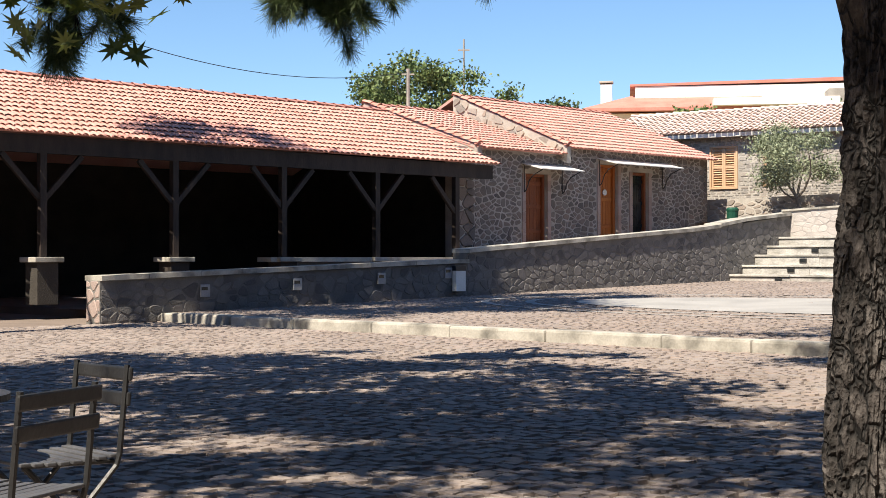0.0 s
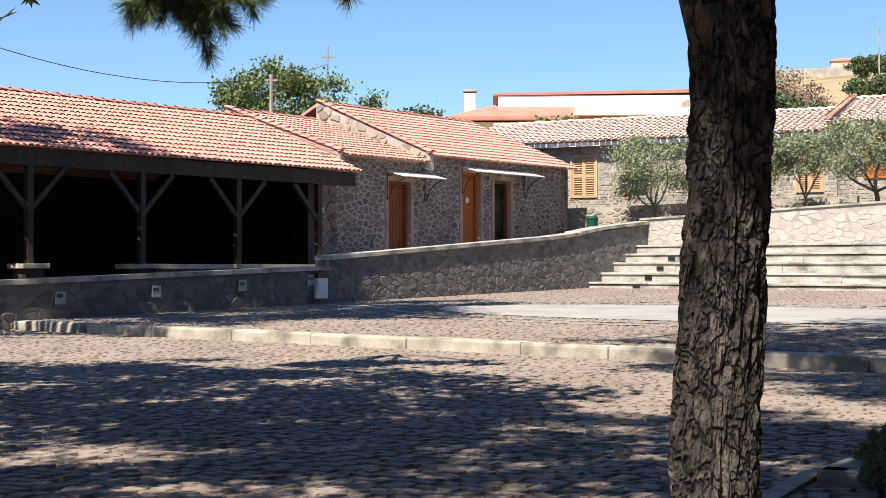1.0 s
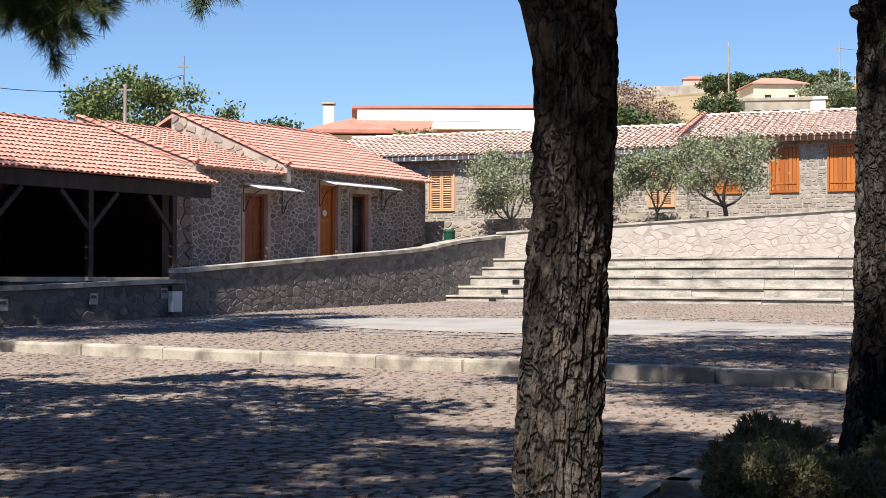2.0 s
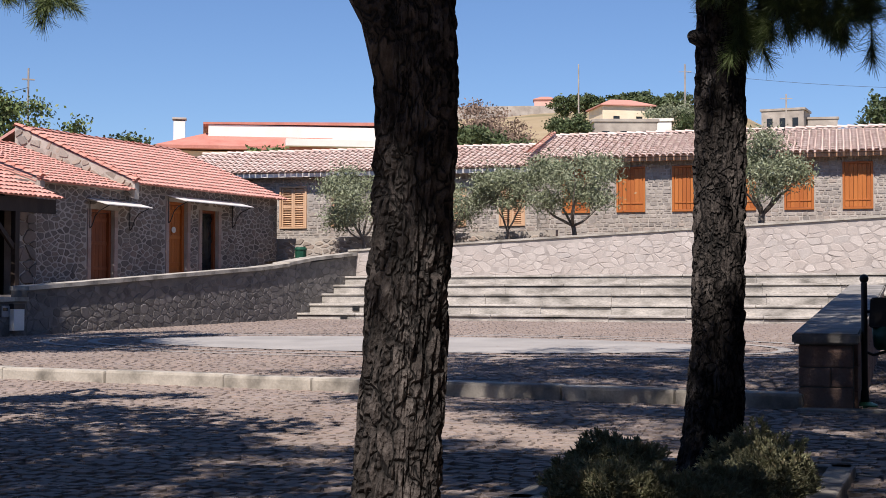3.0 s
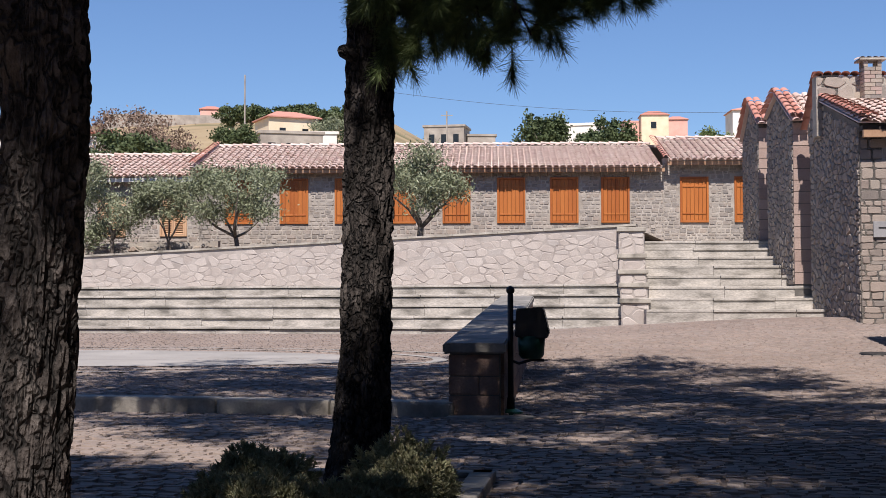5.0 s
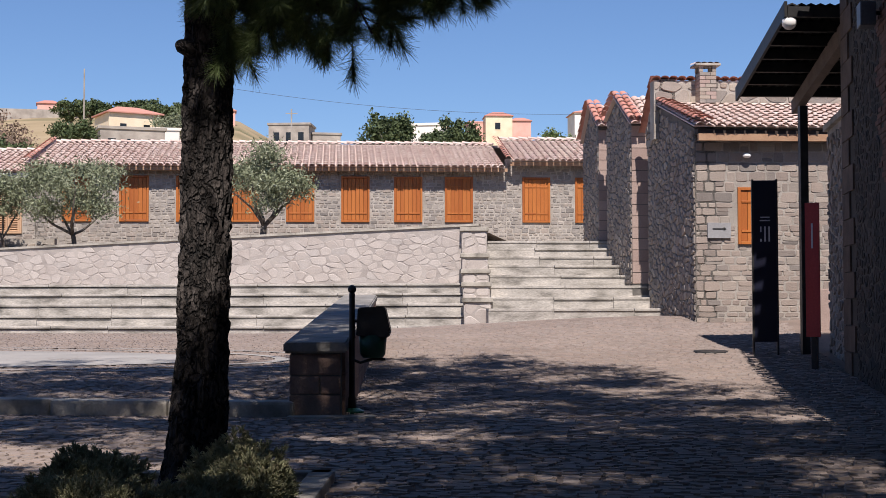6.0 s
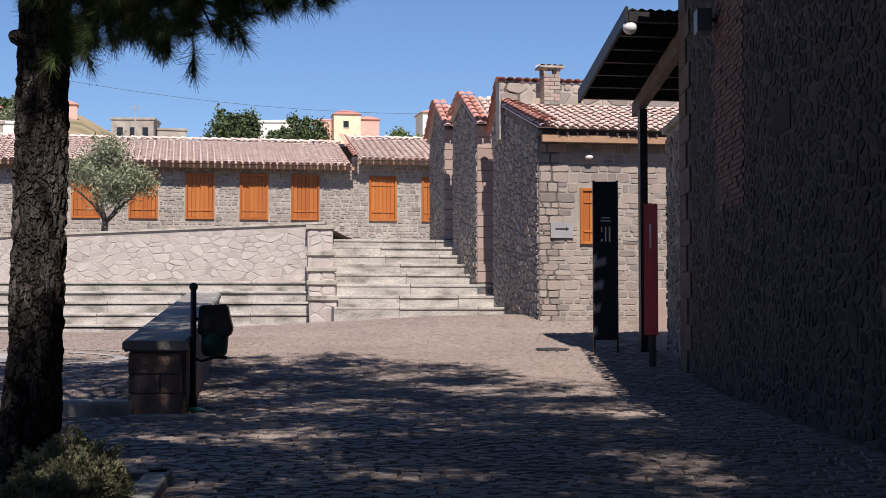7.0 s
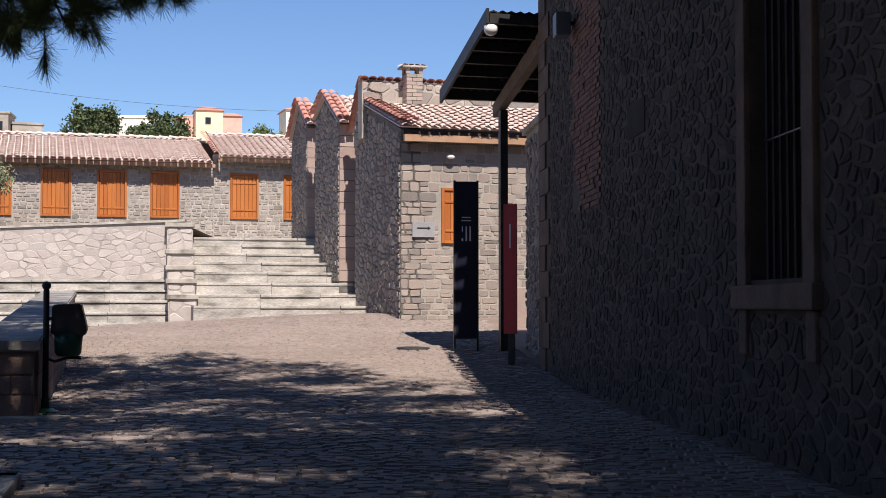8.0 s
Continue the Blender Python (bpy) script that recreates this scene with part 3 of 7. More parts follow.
tagged(raw("lane", [FT.at(-1, -8.0, 3.28), FT.at(12, -8.0, 3.28), FT.at(12, -30, 3.6), FT.at(-1, -30, 3.6)], [(0, 1, 2, 3)], M_SEAT), "pale paved lane below the long stone building", "paving", kind="structure")

# ---- roofs ----
def tile_mesh(name, r0, r1, ln, material):
    V, Q = [], []
    n = 6
    for y, r in ((0, r0), (ln, r1)):
        for k in range(n + 1):
            a = math.pi * k / n
            V.append((math.cos(a) * r, y, math.sin(a) * r * 0.62 + (0.03 if y == 0 else 0.0)))
    for k in range(n):
        Q.append((k, k + 1, n + 2 + k, n + 1 + k))
    me = bpy.data.meshes.new(name)
    me.from_pydata(V, [], Q)
    me.polygons.foreach_set("use_smooth", [True] * len(me.polygons))
    me.materials.append(material)
    return me


TILE = tile_mesh("tile", 0.084, 0.068, 0.44, M_TILE)
TILE_O = tile_mesh("tile", 0.105, 0.085, 0.46, M_TILE_OLD)
TILE_V = tile_mesh("tile", 0.115, 0.09, 0.42, M_VERGE)


def tiles(poses, mesh, parent, near, singles=300):
    """Tiles at the poses; those nearest to a place are pieces of their own, the rest one mesh."""
    poses.sort(key=lambda m: (m.translation - near).length)
    for m in poses[:singles]:
        o = new("tile", mesh)
        o.matrix_basis = m
        o.parent = parent
    rest = poses[singles:]
    if rest:
        co = np.array([(*v.co, 1.0) for v in mesh.vertices])
        q = np.array([list(p.vertices) for p in mesh.polygons])
        V = np.concatenate([co @ np.array(m).T[:, :3] for m in rest])
        Q = np.concatenate([q + i * len(co) for i in range(len(rest))])
        tagged(raw("tilework", V.tolist(), Q.tolist(), mesh.materials[0], parent, smooth=True), kind="stuff")


def slope(F, a0, a1, b0, z0, b1, z1, mesh, parent, near, ridge=True, pitch=0.178, seed=3, singles=200, cut=None):
    """A tiled roof slope on the plane F, from its eave (b0, z0) up to its ridge (b1, z1)."""
    rng = random.Random(seed)
    run, rise = b0 - b1, z1 - z0
    ln = math.hypot(run, rise)
    up = (F.n * (-run / ln) + Vector((0, 0, rise / ln)))
    nor = F.n * (rise / ln) + Vector((0, 0, run / ln))
    side = up.cross(nor)
    bm = bmesh.new()
    vs_ = []
    for dz in (-0.03, 0.0):
        for a, b, z in ((a0, b0 - 0.09, z0 + 0.09 * rise / run), (a1, b0 - 0.09, z0 + 0.09 * rise / run), (a1, b1, z1), (a0, b1, z1)):
            vs_.append(bm.verts.new(F.at(a, b, z) + nor * dz))
    for q in ((3, 2, 1, 0), (4, 5, 6, 7), (0, 1, 5, 4), (1, 2, 6, 5), (2, 3, 7, 6), (3, 0, 4, 7)):
        bm.faces.new([vs_[k] for k in q])
    bmesh.ops.recalc_face_normals(bm, faces=bm.faces[:])
    deck = sit(part("roof", bm, mesh.materials[0]), parent)
    poses = []
    nc = int((a1 - a0) / pitch)
    nr = max(1, int(ln / 0.36))
    step = (ln - 0.06) / nr
    for i in range(nc + 1):
        a = a0 + (i + 0.5) * (a1 - a0) / (nc + 1)
        for j in range(nr):
            s = j * step - 0.08
            if cut and cut(a, s / ln):
                continue
            o = F.at(a + rng.uniform(-0.012, 0.012), b0, z0) + up * (s + rng.uniform(-0.02, 0.02)) + nor * 0.012
            t = side * math.cos(0.04 * rng.uniform(-1, 1)) + up * (0.05 * rng.uniform(-1, 1))
            t.normalize()
            y = nor.cross(t)
            poses.append(Matrix(((t.x, y.x, nor.x, o.x), (t.y, y.y, nor.y, o.y), (t.z, y.z, nor.z, o.z), (0, 0, 0, 1))))
    if ridge:
        n = int((a1 - a0) / 0.36)
        for i in range(n):
            o = F.at(a0 + i * (a1 - a0) / n, b1, z1 + 0.03 + rng.uniform(-0.008, 0.008))
            y, t = F.d, F.n
            zz = Vector((0, 0, 1))
            x = y.cross(zz)
            poses.append(Matrix(((x.x * 1.25, y.x, 0, o.x), (x.y * 1.25, y.y, 0, o.y), (0, 0, 1.25, o.z), (0, 0, 0, 1))))
    tiles(poses, mesh, deck, near, singles)
    return deck


def verge(F, a, b0, z0, b1, z1, parent, mesh=None, tag="verge"):
    """A row of cover tiles up the sloping edge of a roof."""
    mesh = mesh or TILE_V
    run, rise = b0 - b1, z1 - z0
    ln = math.hypot(run, rise)
    up = F.n * (-run / ln) + Vector((0, 0, rise / ln))
    nor = F.n * (rise / ln) + Vector((0, 0, run / ln))
    side = up.cross(nor)
    n = int(ln / 0.34)
    for i in range(n):
        o = F.at(a, b0, z0) + up * (i * ln / n - 0.05) + nor * 0.075
        ob = new("verge_tile", mesh)
        ob.matrix_basis = Matrix(((side.x, up.x, nor.x, o.x), (side.y, up.y, nor.y, o.y), (side.z, up.z, nor.z, o.z), (0, 0, 0, 1)))
        sit(ob, parent)

# ---- open timber shed ----
FB = Face(uv(0, 27.0), 45, 1)
shed = empty("market_shed", FB.at(15, 0, 0.45), "open timber market shed with terracotta roof, inner shade painted near-black", "shed")
near_shed = FB.at(15, 0, 4)
slope(FB, 3.0, 29.1, 0.16, 3.92, -4.5, 5.75, TILE, shed, near_shed, seed=11)
bm = bmesh.new()
prism(bm, FB, [(3.0, 3.52), (29.0, 3.52), (29.0, 3.9), (3.0, 3.9)], -0.14, 0.0)
part("eave_beam", bm, M_WOOD_D, shed).matrix_parent_inverse = shed.matrix_basis.inverted()
for a in (8.7, 11.9, 15.03, 18.37, 21.53, 24.63, 27.6):
    bm = bmesh.new()
    box(bm, FB.m(a, -0.1, 1.30), 0.16, 0.16, 2.24, 0.012)
    sit(part("post", bm, M_WOOD_D), shed)
    for s in (-1, 1):
        if a > 27 and s > 0:
            continue
        bm = bmesh.new()
        p, q = FB.at(a + s * 0.05, -0.1, 2.55), FB.at(a + s * 0.95, -0.1, 3.5)
        d = (q - p).normalized()
        n = FB.n
        mm = Matrix(((n.x, d.cross(n).x, d.x, p.x), (n.y, d.cross(n).y, d.y, p.y), (n.z, d.cross(n).z, d.z, p.z), (0, 0, 0, 1)))
        box(bm, mm, 0.1, 0.12, (q - p).length, 0.01)
        sit(part("brace", bm, M_WOOD_D), shed)
    if a < 27:
        bm = bmesh.new()
        # near-black body carries the tree shade that lies on the pedestals
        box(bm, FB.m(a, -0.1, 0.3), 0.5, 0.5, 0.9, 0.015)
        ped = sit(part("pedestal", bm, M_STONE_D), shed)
        bm = bmesh.new()
        box(bm, FB.m(a, -0.1, 1.202), 0.68, 0.68, 0.11, 0.015)
        sit(part("pedestal_cap", bm, M_KERB), shed)
# parapet between the last posts
bm = bmesh.new()
prism(bm, FB, [(21.65, 0.3), (27.9, 0.3), (27.9, 1.19), (21.65, 1.19)], -0.3, 0.0)
sit(part("parapet", bm, M_STONE_W), shed)
bm = bmesh.new()
prism(bm, FB, [(21.0, 1.194), (28.0, 1.194), (28.0, 1.31), (21.0, 1.31)], -0.42, 0.12)
sit(part("parapet_coping", bm, M_KERB), shed)
# enclosing walls, near-black to hold the inner shade, and far slope
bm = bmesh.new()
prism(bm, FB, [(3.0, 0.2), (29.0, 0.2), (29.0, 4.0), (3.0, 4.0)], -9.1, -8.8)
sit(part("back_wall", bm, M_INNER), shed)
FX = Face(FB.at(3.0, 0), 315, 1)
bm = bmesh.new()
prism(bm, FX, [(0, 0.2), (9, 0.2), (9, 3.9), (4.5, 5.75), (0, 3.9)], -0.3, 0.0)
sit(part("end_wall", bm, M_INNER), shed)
bm = bmesh.new()
prism(bm, FX, [(4.52, 5.75), (9.2, 3.85), (9.2, 3.95), (4.52, 5.87)], 0.0, 26.0)
sit(part("rear_roof", bm, M_TILE), shed)

# ---- stone workshops with doors ----
FD = Face(uv(0, 28.0), 45, 1)
shops = empty("stone_workshop", FD.at(35, 0, 1.6), "rubble stone workshop row with terracotta roofs and wooden doors", "building")
DOORS = [(31.5, 32.5, 1.75, 3.84), (35.07, 35.98, 1.95, 4.28), (36.75, 37.62, 2.0, 4.10)]
bm = bmesh.new()
holed(bm, FD, 28.6, 41.05, 0.3, 4.5, 0.5, DOORS)
w = sit(part("front_wall", bm, M_MORTAR), shops)
rubble(FD, (29.3, 41.05, 1.2, 4.45), (0.2, 0.13), M_STONE_S, w, near=(34, 3), holes=[(a - 0.16, b + 0.16, c, d + 0.12) for a, b, c, d in DOORS], joint=0.013, proud=0.012, seed=21, jit=0.5)
bm = bmesh.new()
prism(bm, FD, [(33.1, 4.502), (41.05, 4.502), (41.05, 4.74), (33.1, 4.74)], -0.5, 0)
wu = sit(part("wall_head", bm, M_MORTAR), shops)
rubble(FD, (33.1, 41.05, 4.44, 4.74), (0.2, 0.13), M_STONE_S, wu, near=(34, 4.6), joint=0.013, proud=0.012, seed=23, singles=20)
rubble(FD, (28.6, 29.3, 1.0, 4.4), (0.34, 0.26), M_STONE_S, w, near=(29, 3), joint=0.012, proud=0.03, seed=22)
for k, (a0, a1, z0, z1) in enumerate(DOORS):
    # dressed jambs
    for aa in (a0 - 0.16, a1):
        z = 1.4
        while z < z1 - 0.02:
            bm = bmesh.new()
            prism(bm, FD, [(aa + 0.006, z + 0.006), (aa + 0.154, z + 0.006), (aa + 0.154, min(z + 0.32, z1) - 0.006), (aa + 0.006, min(z + 0.32, z1) - 0.006)], -0.02, 0.035)
            sit(part("jamb_stone", bm, M_QUOIN), shops)
            z += 0.32
    # third leaf: near-black boards put in for the doorway's inner shade
    leaf_mat = (M_WOOD_R, M_WOOD_O, M_DARK)[k]
    door = tagged(new("door"), ("closed red-brown wooden door in a stone wall", "closed orange varnished plank door in a stone wall", "doorway with a wooden frame, inner shade put in as near-black boards")[k], "door")
    door.matrix_world = FD.m((a0 + a1) / 2, -0.22, z0)
    wd, ht = a1 - a0, z1 - z0
    for s in (-1, 1):
        bm = bmesh.new()
        box(bm, pose(s * (wd / 2 - 0.045), 0.06, 0), 0.09, 0.12, ht, 0.008)
        part("door_frame", bm, (M_WOOD_R, M_WOOD_O, M_WOOD_R)[k], door)
    bm = bmesh.new()
    box(bm, pose(0, 0.06, ht - 0.09), wd - 0.18, 0.12, 0.088, 0.006)
    part("door_head", bm, (M_WOOD_R, M_WOOD_O, M_WOOD_R)[k], door)
    n = 5
    for i in range(n):
        bm = bmesh.new()
        pw = (wd - 0.19) / n
        box(bm, pose(-wd / 2 + 0.095 + pw * (i + 0.5), 0, 0), pw - 0.008, 0.05, ht - 0.1, 0.006)
        part("door_board", bm, leaf_mat, door)
    for zz in (0.3, ht * 0.5, ht - 0.35):
        bm = bmesh.new()
        box(bm, pose(0, 0.035, zz), wd - 0.2, 0.03, 0.11, 0.005)
        part("door_rail", bm, leaf_mat, door)
    if k == 1:
        bm = bmesh.new()
        bmesh.ops.create_cone(bm, cap_ends=True, segments=16, radius1=0.1, radius2=0.1, depth=0.03, matrix=pose(0.0, 0.055, ht * 0.62, 90))
        part("round_plate", bm, M_AWNING, door)

# roof of the lower part and of the higher part
near_b = FD.at(33, 0, 4.5)
slope(FD, 29.0, 33.0, 0.35, 4.45, -4.5, 6.05, TILE, shops, near_b, seed=12, singles=120)
slope(FD, 33.0, 41.25, 0.35, 4.66, -4.5, 6.62, TILE, shops, near_b, seed=13, singles=200)
for a, z0, z1 in ((29.05, 4.5, 6.1), (33.02, 4.7, 6.66)):
    verge(FD, a, 0.4, z0, -4.5, z1, shops)
    for j, s in enumerate((-0.02,)):
        bm = bmesh.new()
        prism(bm, Face(FD.at(a + 0.03, 0), 315, -1), [(-0.38, z0 - 0.5), (4.5, z1 - 0.65), (4.5, z1 + 0.02), (-0.38, z0 + 0.02)], -0.14, 0.06)
        g = sit(part("gable_band", bm, M_MORTAR), shops)
    # finial tile at the eave
    bm = bmesh.new()
    tube(bm, [FD.at(a, 0.36, z0 + 0.05), FD.at(a, 0.38, z0 + 0.16), FD.at(a, 0.40, z0 + 0.3)], [0.1, 0.07, 0.01], 8)
    sit(part("finial_tile", bm, M_VERGE), shops)
rubble(Face(FD.at(33.0 + 0.03, 0), 315, -1), (-0.3, 4.5, 4.3, 6.6), (0.26, 0.2), M_STONE, shops, keep=lambda a, z: 4.25 + (a + 0.38) * 0.4 < z < 4.62 + (a + 0.38) * 0.4, joint=0.02, proud=0.075, seed=25, singles=80)
# rear and end walls with the far slopes
FG = Face(FD.at(41.05, 0), 315, 1)
bm = bmesh.new()
prism(bm, FG, [(0, 0.5), (9, 0.5), (9, 4.6), (4.5, 6.5), (0, 4.6)], -0.4, 0.0)
sit(part("end_wall", bm, M_MORTAR), shops)
rubble(FG, (0.0, 5.0, 1.5, 6.4), (0.3, 0.22), M_STONE, shops, near=(0, 3), keep=lambda a, z: z < 4.5 + a * 0.4, joint=0.02, proud=0.03, seed=26, singles=120)
bm = bmesh.new()
prism(bm, FG, [(4.5, 6.56), (9.3, 4.5), (9.3, 4.6), (4.5, 6.66)], -8.0, 0.1)
sit(part("rear_roof", bm, M_TILE), shops)
bm = bmesh.new()
prism(bm, FD, [(28.6, 0.4), (41.0, 0.4), (41.0, 4.6), (28.6, 4.6)], -9.0, -8.6)
sit(part("back_wall", bm, M_MORTAR), shops)
# party wall towards the shed, in the same painted inner shade
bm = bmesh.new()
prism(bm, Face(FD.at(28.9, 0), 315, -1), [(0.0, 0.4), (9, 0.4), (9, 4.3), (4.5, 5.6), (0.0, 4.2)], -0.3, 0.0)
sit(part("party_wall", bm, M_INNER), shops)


def awning(a0, a1, z, depth, label):
    aw = empty("awning", FD.m((a0 + a1) / 2, 0.03, z), label, "awning", "door awnings")
    w = a1 - a0
    bm = bmesh.new()
    vs_ = [bm.verts.new(p) for p in ((-w / 2, 0, 0.0), (w / 2, 0, 0.0), (w / 2, depth, -0.2), (-w / 2, depth, -0.2), (-w / 2, 0, 0.025), (w / 2, 0, 0.025), (w / 2, depth, -0.175), (-w / 2, depth, -0.175))]
    for q in ((3, 2, 1, 0), (4, 5, 6, 7), (0, 1, 5, 4), (1, 2, 6, 5), (2, 3, 7, 6), (3, 0, 4, 7)):
        bm.faces.new([vs_[k] for k in q])
    bmesh.ops.recalc_face_normals(bm, faces=bm.faces[:])
    part("sheet", bm, M_AWNING, aw)
    for s in (-1, 1):
        bm = bmesh.new()
        x = s * (w / 2 - 0.12)
        tube(bm, [(x, 0.01, -0.85), (x, 0.08, -0.8), (x, 0.14, -0.68), (x, 0.2, -0.52), (x, 0.36, -0.36), (x, 0.6, -0.26), (x, depth - 0.05, -0.2)], 0.016, 6)
        part("bracket", bm, M_METAL_D, aw, "curved black iron bracket")
        bm = bmesh.new()
        tube(bm, [(x, 0.01, -0.85), (x, 0.01, -0.05)], 0.014, 6)
        part("wall_bar", bm, M_METAL_D, aw)


awning(31.3, 33.3, 4.12, 0.8, "pale sheet metal awning on curved iron brackets over a door")
awning(34.9, 38.5, 4.44, 0.8, "long pale sheet metal awning on curved iron brackets over two doors")

# ---- long stone building with shutters ----
PC = (48.5 * math.sin(radians(33)), 48.5 * math.cos(radians(33)))
FL = Face(PC, 123, 1)


def shutter(F, a0, a1, z0, z1, material, label, louvre=False, leaves=2):
    """A closed pair of board or louvred shutters in a frame."""
    th = empty("window_shutter", F.m((a0 + a1) / 2, 0.0, z0), label, "shutter", "shutters of the long building")
    w, h = a1 - a0, z1 - z0
    for s in (-1, 1):
        bm = bmesh.new()
        box(bm, pose(s * (w / 2 - 0.035), -0.02, 0), 0.07, 0.16, h, 0.008)
        part("frame_side", bm, material, th)
    for z in (0.0, h - 0.07):
        bm = bmesh.new()
        box(bm, pose(0, -0.02, z), w - 0.142, 0.155, 0.07, 0.006)
        part("frame_rail", bm, material, th)
    lw = (w - 0.15) / leaves
    for i in range(leaves):
        x = -w / 2 + 0.075 + lw * (i + 0.5)
        if louvre:
            for s in (-1, 1):
                bm = bmesh.new()
                box(bm, pose(x + s * (lw / 2 - 0.035), 0.0, 0.075), 0.065, 0.05, h - 0.15, 0.005)
                part("stile", bm, material, th)
            n = 16
            for j in range(n):
                bm = bmesh.new()
                box(bm, pose(x, 0.0, 0.1 + j * (h - 0.2) / n, -35), lw - 0.14, 0.06, 0.012, 0.0)
                part("slat", bm, material, th)
            bm = bmesh.new()
            box(bm, pose(x, 0.0, h * 0.48), lw - 0.137, 0.052, 0.09, 0.004)
            part("mid_rail", bm, material, th)
            bm = bmesh.new()
            box(bm, pose(x, -0.03, 0.08), lw - 0.137, 0.012, h - 0.16)
            part("backing", bm, material, th)
        else:
            for j in range(3):
                bm = bmesh.new()
                box(bm, pose(x + (j - 1) * lw / 3, 0.0, 0.075), lw / 3 - 0.008, 0.05, h - 0.15, 0.006)
                part("board", bm, material, th)
            for z in (0.28, h - 0.36):
                bm = bmesh.new()
                box(bm, pose(x, 0.032, z), lw - 0.03, 0.022, 0.05, 0.004)
                part("strap_rail", bm, material, th)
    return th


long_house = empty("long_stone_building", FL.at(0, -3, 3.3), "long single-storey rubble stone building with pale tiled roof", "building")
WIN = [(-9.12, -8.12), (-7.2, -6.2), (-5.28, -4.3), (-3.4, -2.45), (-1.53, -0.56), (0.36, 1.34), (2.19, 3.17), (3.95, 4.93), (6.66, 7.64), (8.52, 9.5)]
H_C = [(a, b, 4.22, 5.80) for a, b in WIN]
bm = bmesh.new()
holed(bm, FL, -10.0, 6.1, 2.4, 6.22, 0.5, H_C[:8])
w1 = sit(part("wall_middle", bm, M_MORTAR), long_house)
bm = bmesh.new()
holed(bm, FL, 6.1, 14.0, 2.4, 6.45, 0.5, H_C[8:])
w2 = sit(part("wall_end", bm, M_MORTAR), long_house)
rubble(FL, (-10.0, 6.1, 3.0, 6.1), (0.23, 0.125), M_STONE_L, w1, near=(3, 4.5), holes=[(a - 0.02, b + 0.02, c - 0.02, d + 0.02) for a, b, c, d in H_C], joint=0.012, proud=0.014, seed=41, jit=-1)
rubble(FL, (6.1, 12.0, 3.2, 6.3), (0.23, 0.125), M_STONE_L, w2, near=(7, 4.5), holes=[(a - 0.02, b + 0.02, c - 0.02, d + 0.02) for a, b, c, d in H_C], joint=0.012, proud=0.014, seed=42, jit=-1)
for k, (a, b, z0, z1) in enumerate(H_C):
    shutter(FL, a, b, z0, z1, M_WOOD_O, "closed orange varnished board shutters in a rubble stone wall")
near_c = FL.at(0, 0, 6)
slope(FL, -10.3, 6.0, 0.5, 6.10, -4.0, 7.38, TILE_O, long_house, near_c, seed=14, pitch=0.235)
slope(FL, 6.3, 14.0, 0.5, 6.33, -4.0, 7.58, TILE_O, long_house, near_c, seed=15, pitch=0.235, singles=150)
for a, z0, z1 in ((6.15, 6.34, 7.62), (-10.2, 6.23, 7.46)):
    verge(FL, a, 0.5, z0, -4.0, z1, long_house)
bm = bmesh.new()
prism(bm, FL, [(-10.2, 5.95), (6.1, 5.95), (6.1, 6.07), (-10.2, 6.07)], 0.3, 0.42)
sit(part("eave_board", bm, M_FASCIA), long_house)
bm = bmesh.new()
prism(bm, FL, [(6.2, 6.17), (14.0, 6.17), (14.0, 6.29), (6.2, 6.29)], 0.3, 0.42)
sit(part("eave_board", bm, M_FASCIA), long_house)
for j in range(26):
    bm = bmesh.new()
    box(bm, FL.m(-9.8 + j * 0.62, 0.15, 5.97), 0.09, 0.5, 0.1, 0)
    sit(part("rafter_end", bm, M_FASCIA), long_house)
# rear and ends
bm = bmesh.new()
prism(bm, FL, [(-10, 2.4), (14, 2.4), (14, 6.1), (-10, 6.1)], -8.2, -7.8)
sit(part("back_wall", bm, M_MORTAR), long_house)
FLX = Face(FL.at(-10.0, 0), 33, -1)
bm = bmesh.new()
prism(bm, FLX, [(0, 2.4), (8, 2.4), (8, 5.95), (4, 7.2), (0, 5.95)], -0.4, 0)
sit(part("end_wall", bm, M_MORTAR), long_house)
bm = bmesh.new()
prism(bm, FLX, [(4.0, 7.28), (8.4, 6.0), (8.4, 6.1), (4.0, 7.38)], -24.2, 0.2)
sit(part("rear_roof", bm, M_TILE_OLD), long_house)

# lower wing with pale louvred shutters
wing = empty("low_stone_wing", FL.at(-16, -3, 3.2), "low rubble stone wing with pale weathered tiles", "building")
H_W = [(-19.78, -18.7, 3.80, 5.37), (-17.6, -16.75, 3.85, 5.22), (-13.6, -12.6, 3.80, 5.2), (-11.4, -10.45, 3.80, 5.2)]
bm = bmesh.new()
holed(bm, FL, -24.5, -10.01, 2.2, 5.97, 0.5, H_W)
w3 = sit(part("wall", bm, M_MORTAR), wing)
rubble(FL, (-24.5, -10.01, 3.0, 5.75), (0.23, 0.125), M_STONE_L, w3, near=(-18, 4.5), holes=[(a - 0.02, b + 0.02, c - 0.02, d + 0.02) for a, b, c, d in H_W], joint=0.012, proud=0.014, seed=43, jit=-1)
shutter(FL, *H_W[0], M_WOOD_L, "closed pale wooden louvred shutters in a stone wall", True)
shutter(FL, *H_W[2], M_WOOD_L, "closed pale wooden louvred shutters in a stone wall", True)
shutter(FL, *H_W[3], M_WOOD_L, "closed pale wooden louvred shutters in a stone wall", True)
bm = bmesh.new()
box(bm, FL.m(-17.2, -0.4, 3.85), 0.85, 0.04, 1.37)
sit(part("window_pane", bm, M_DARK, label="dark glass of an open window"), wing)
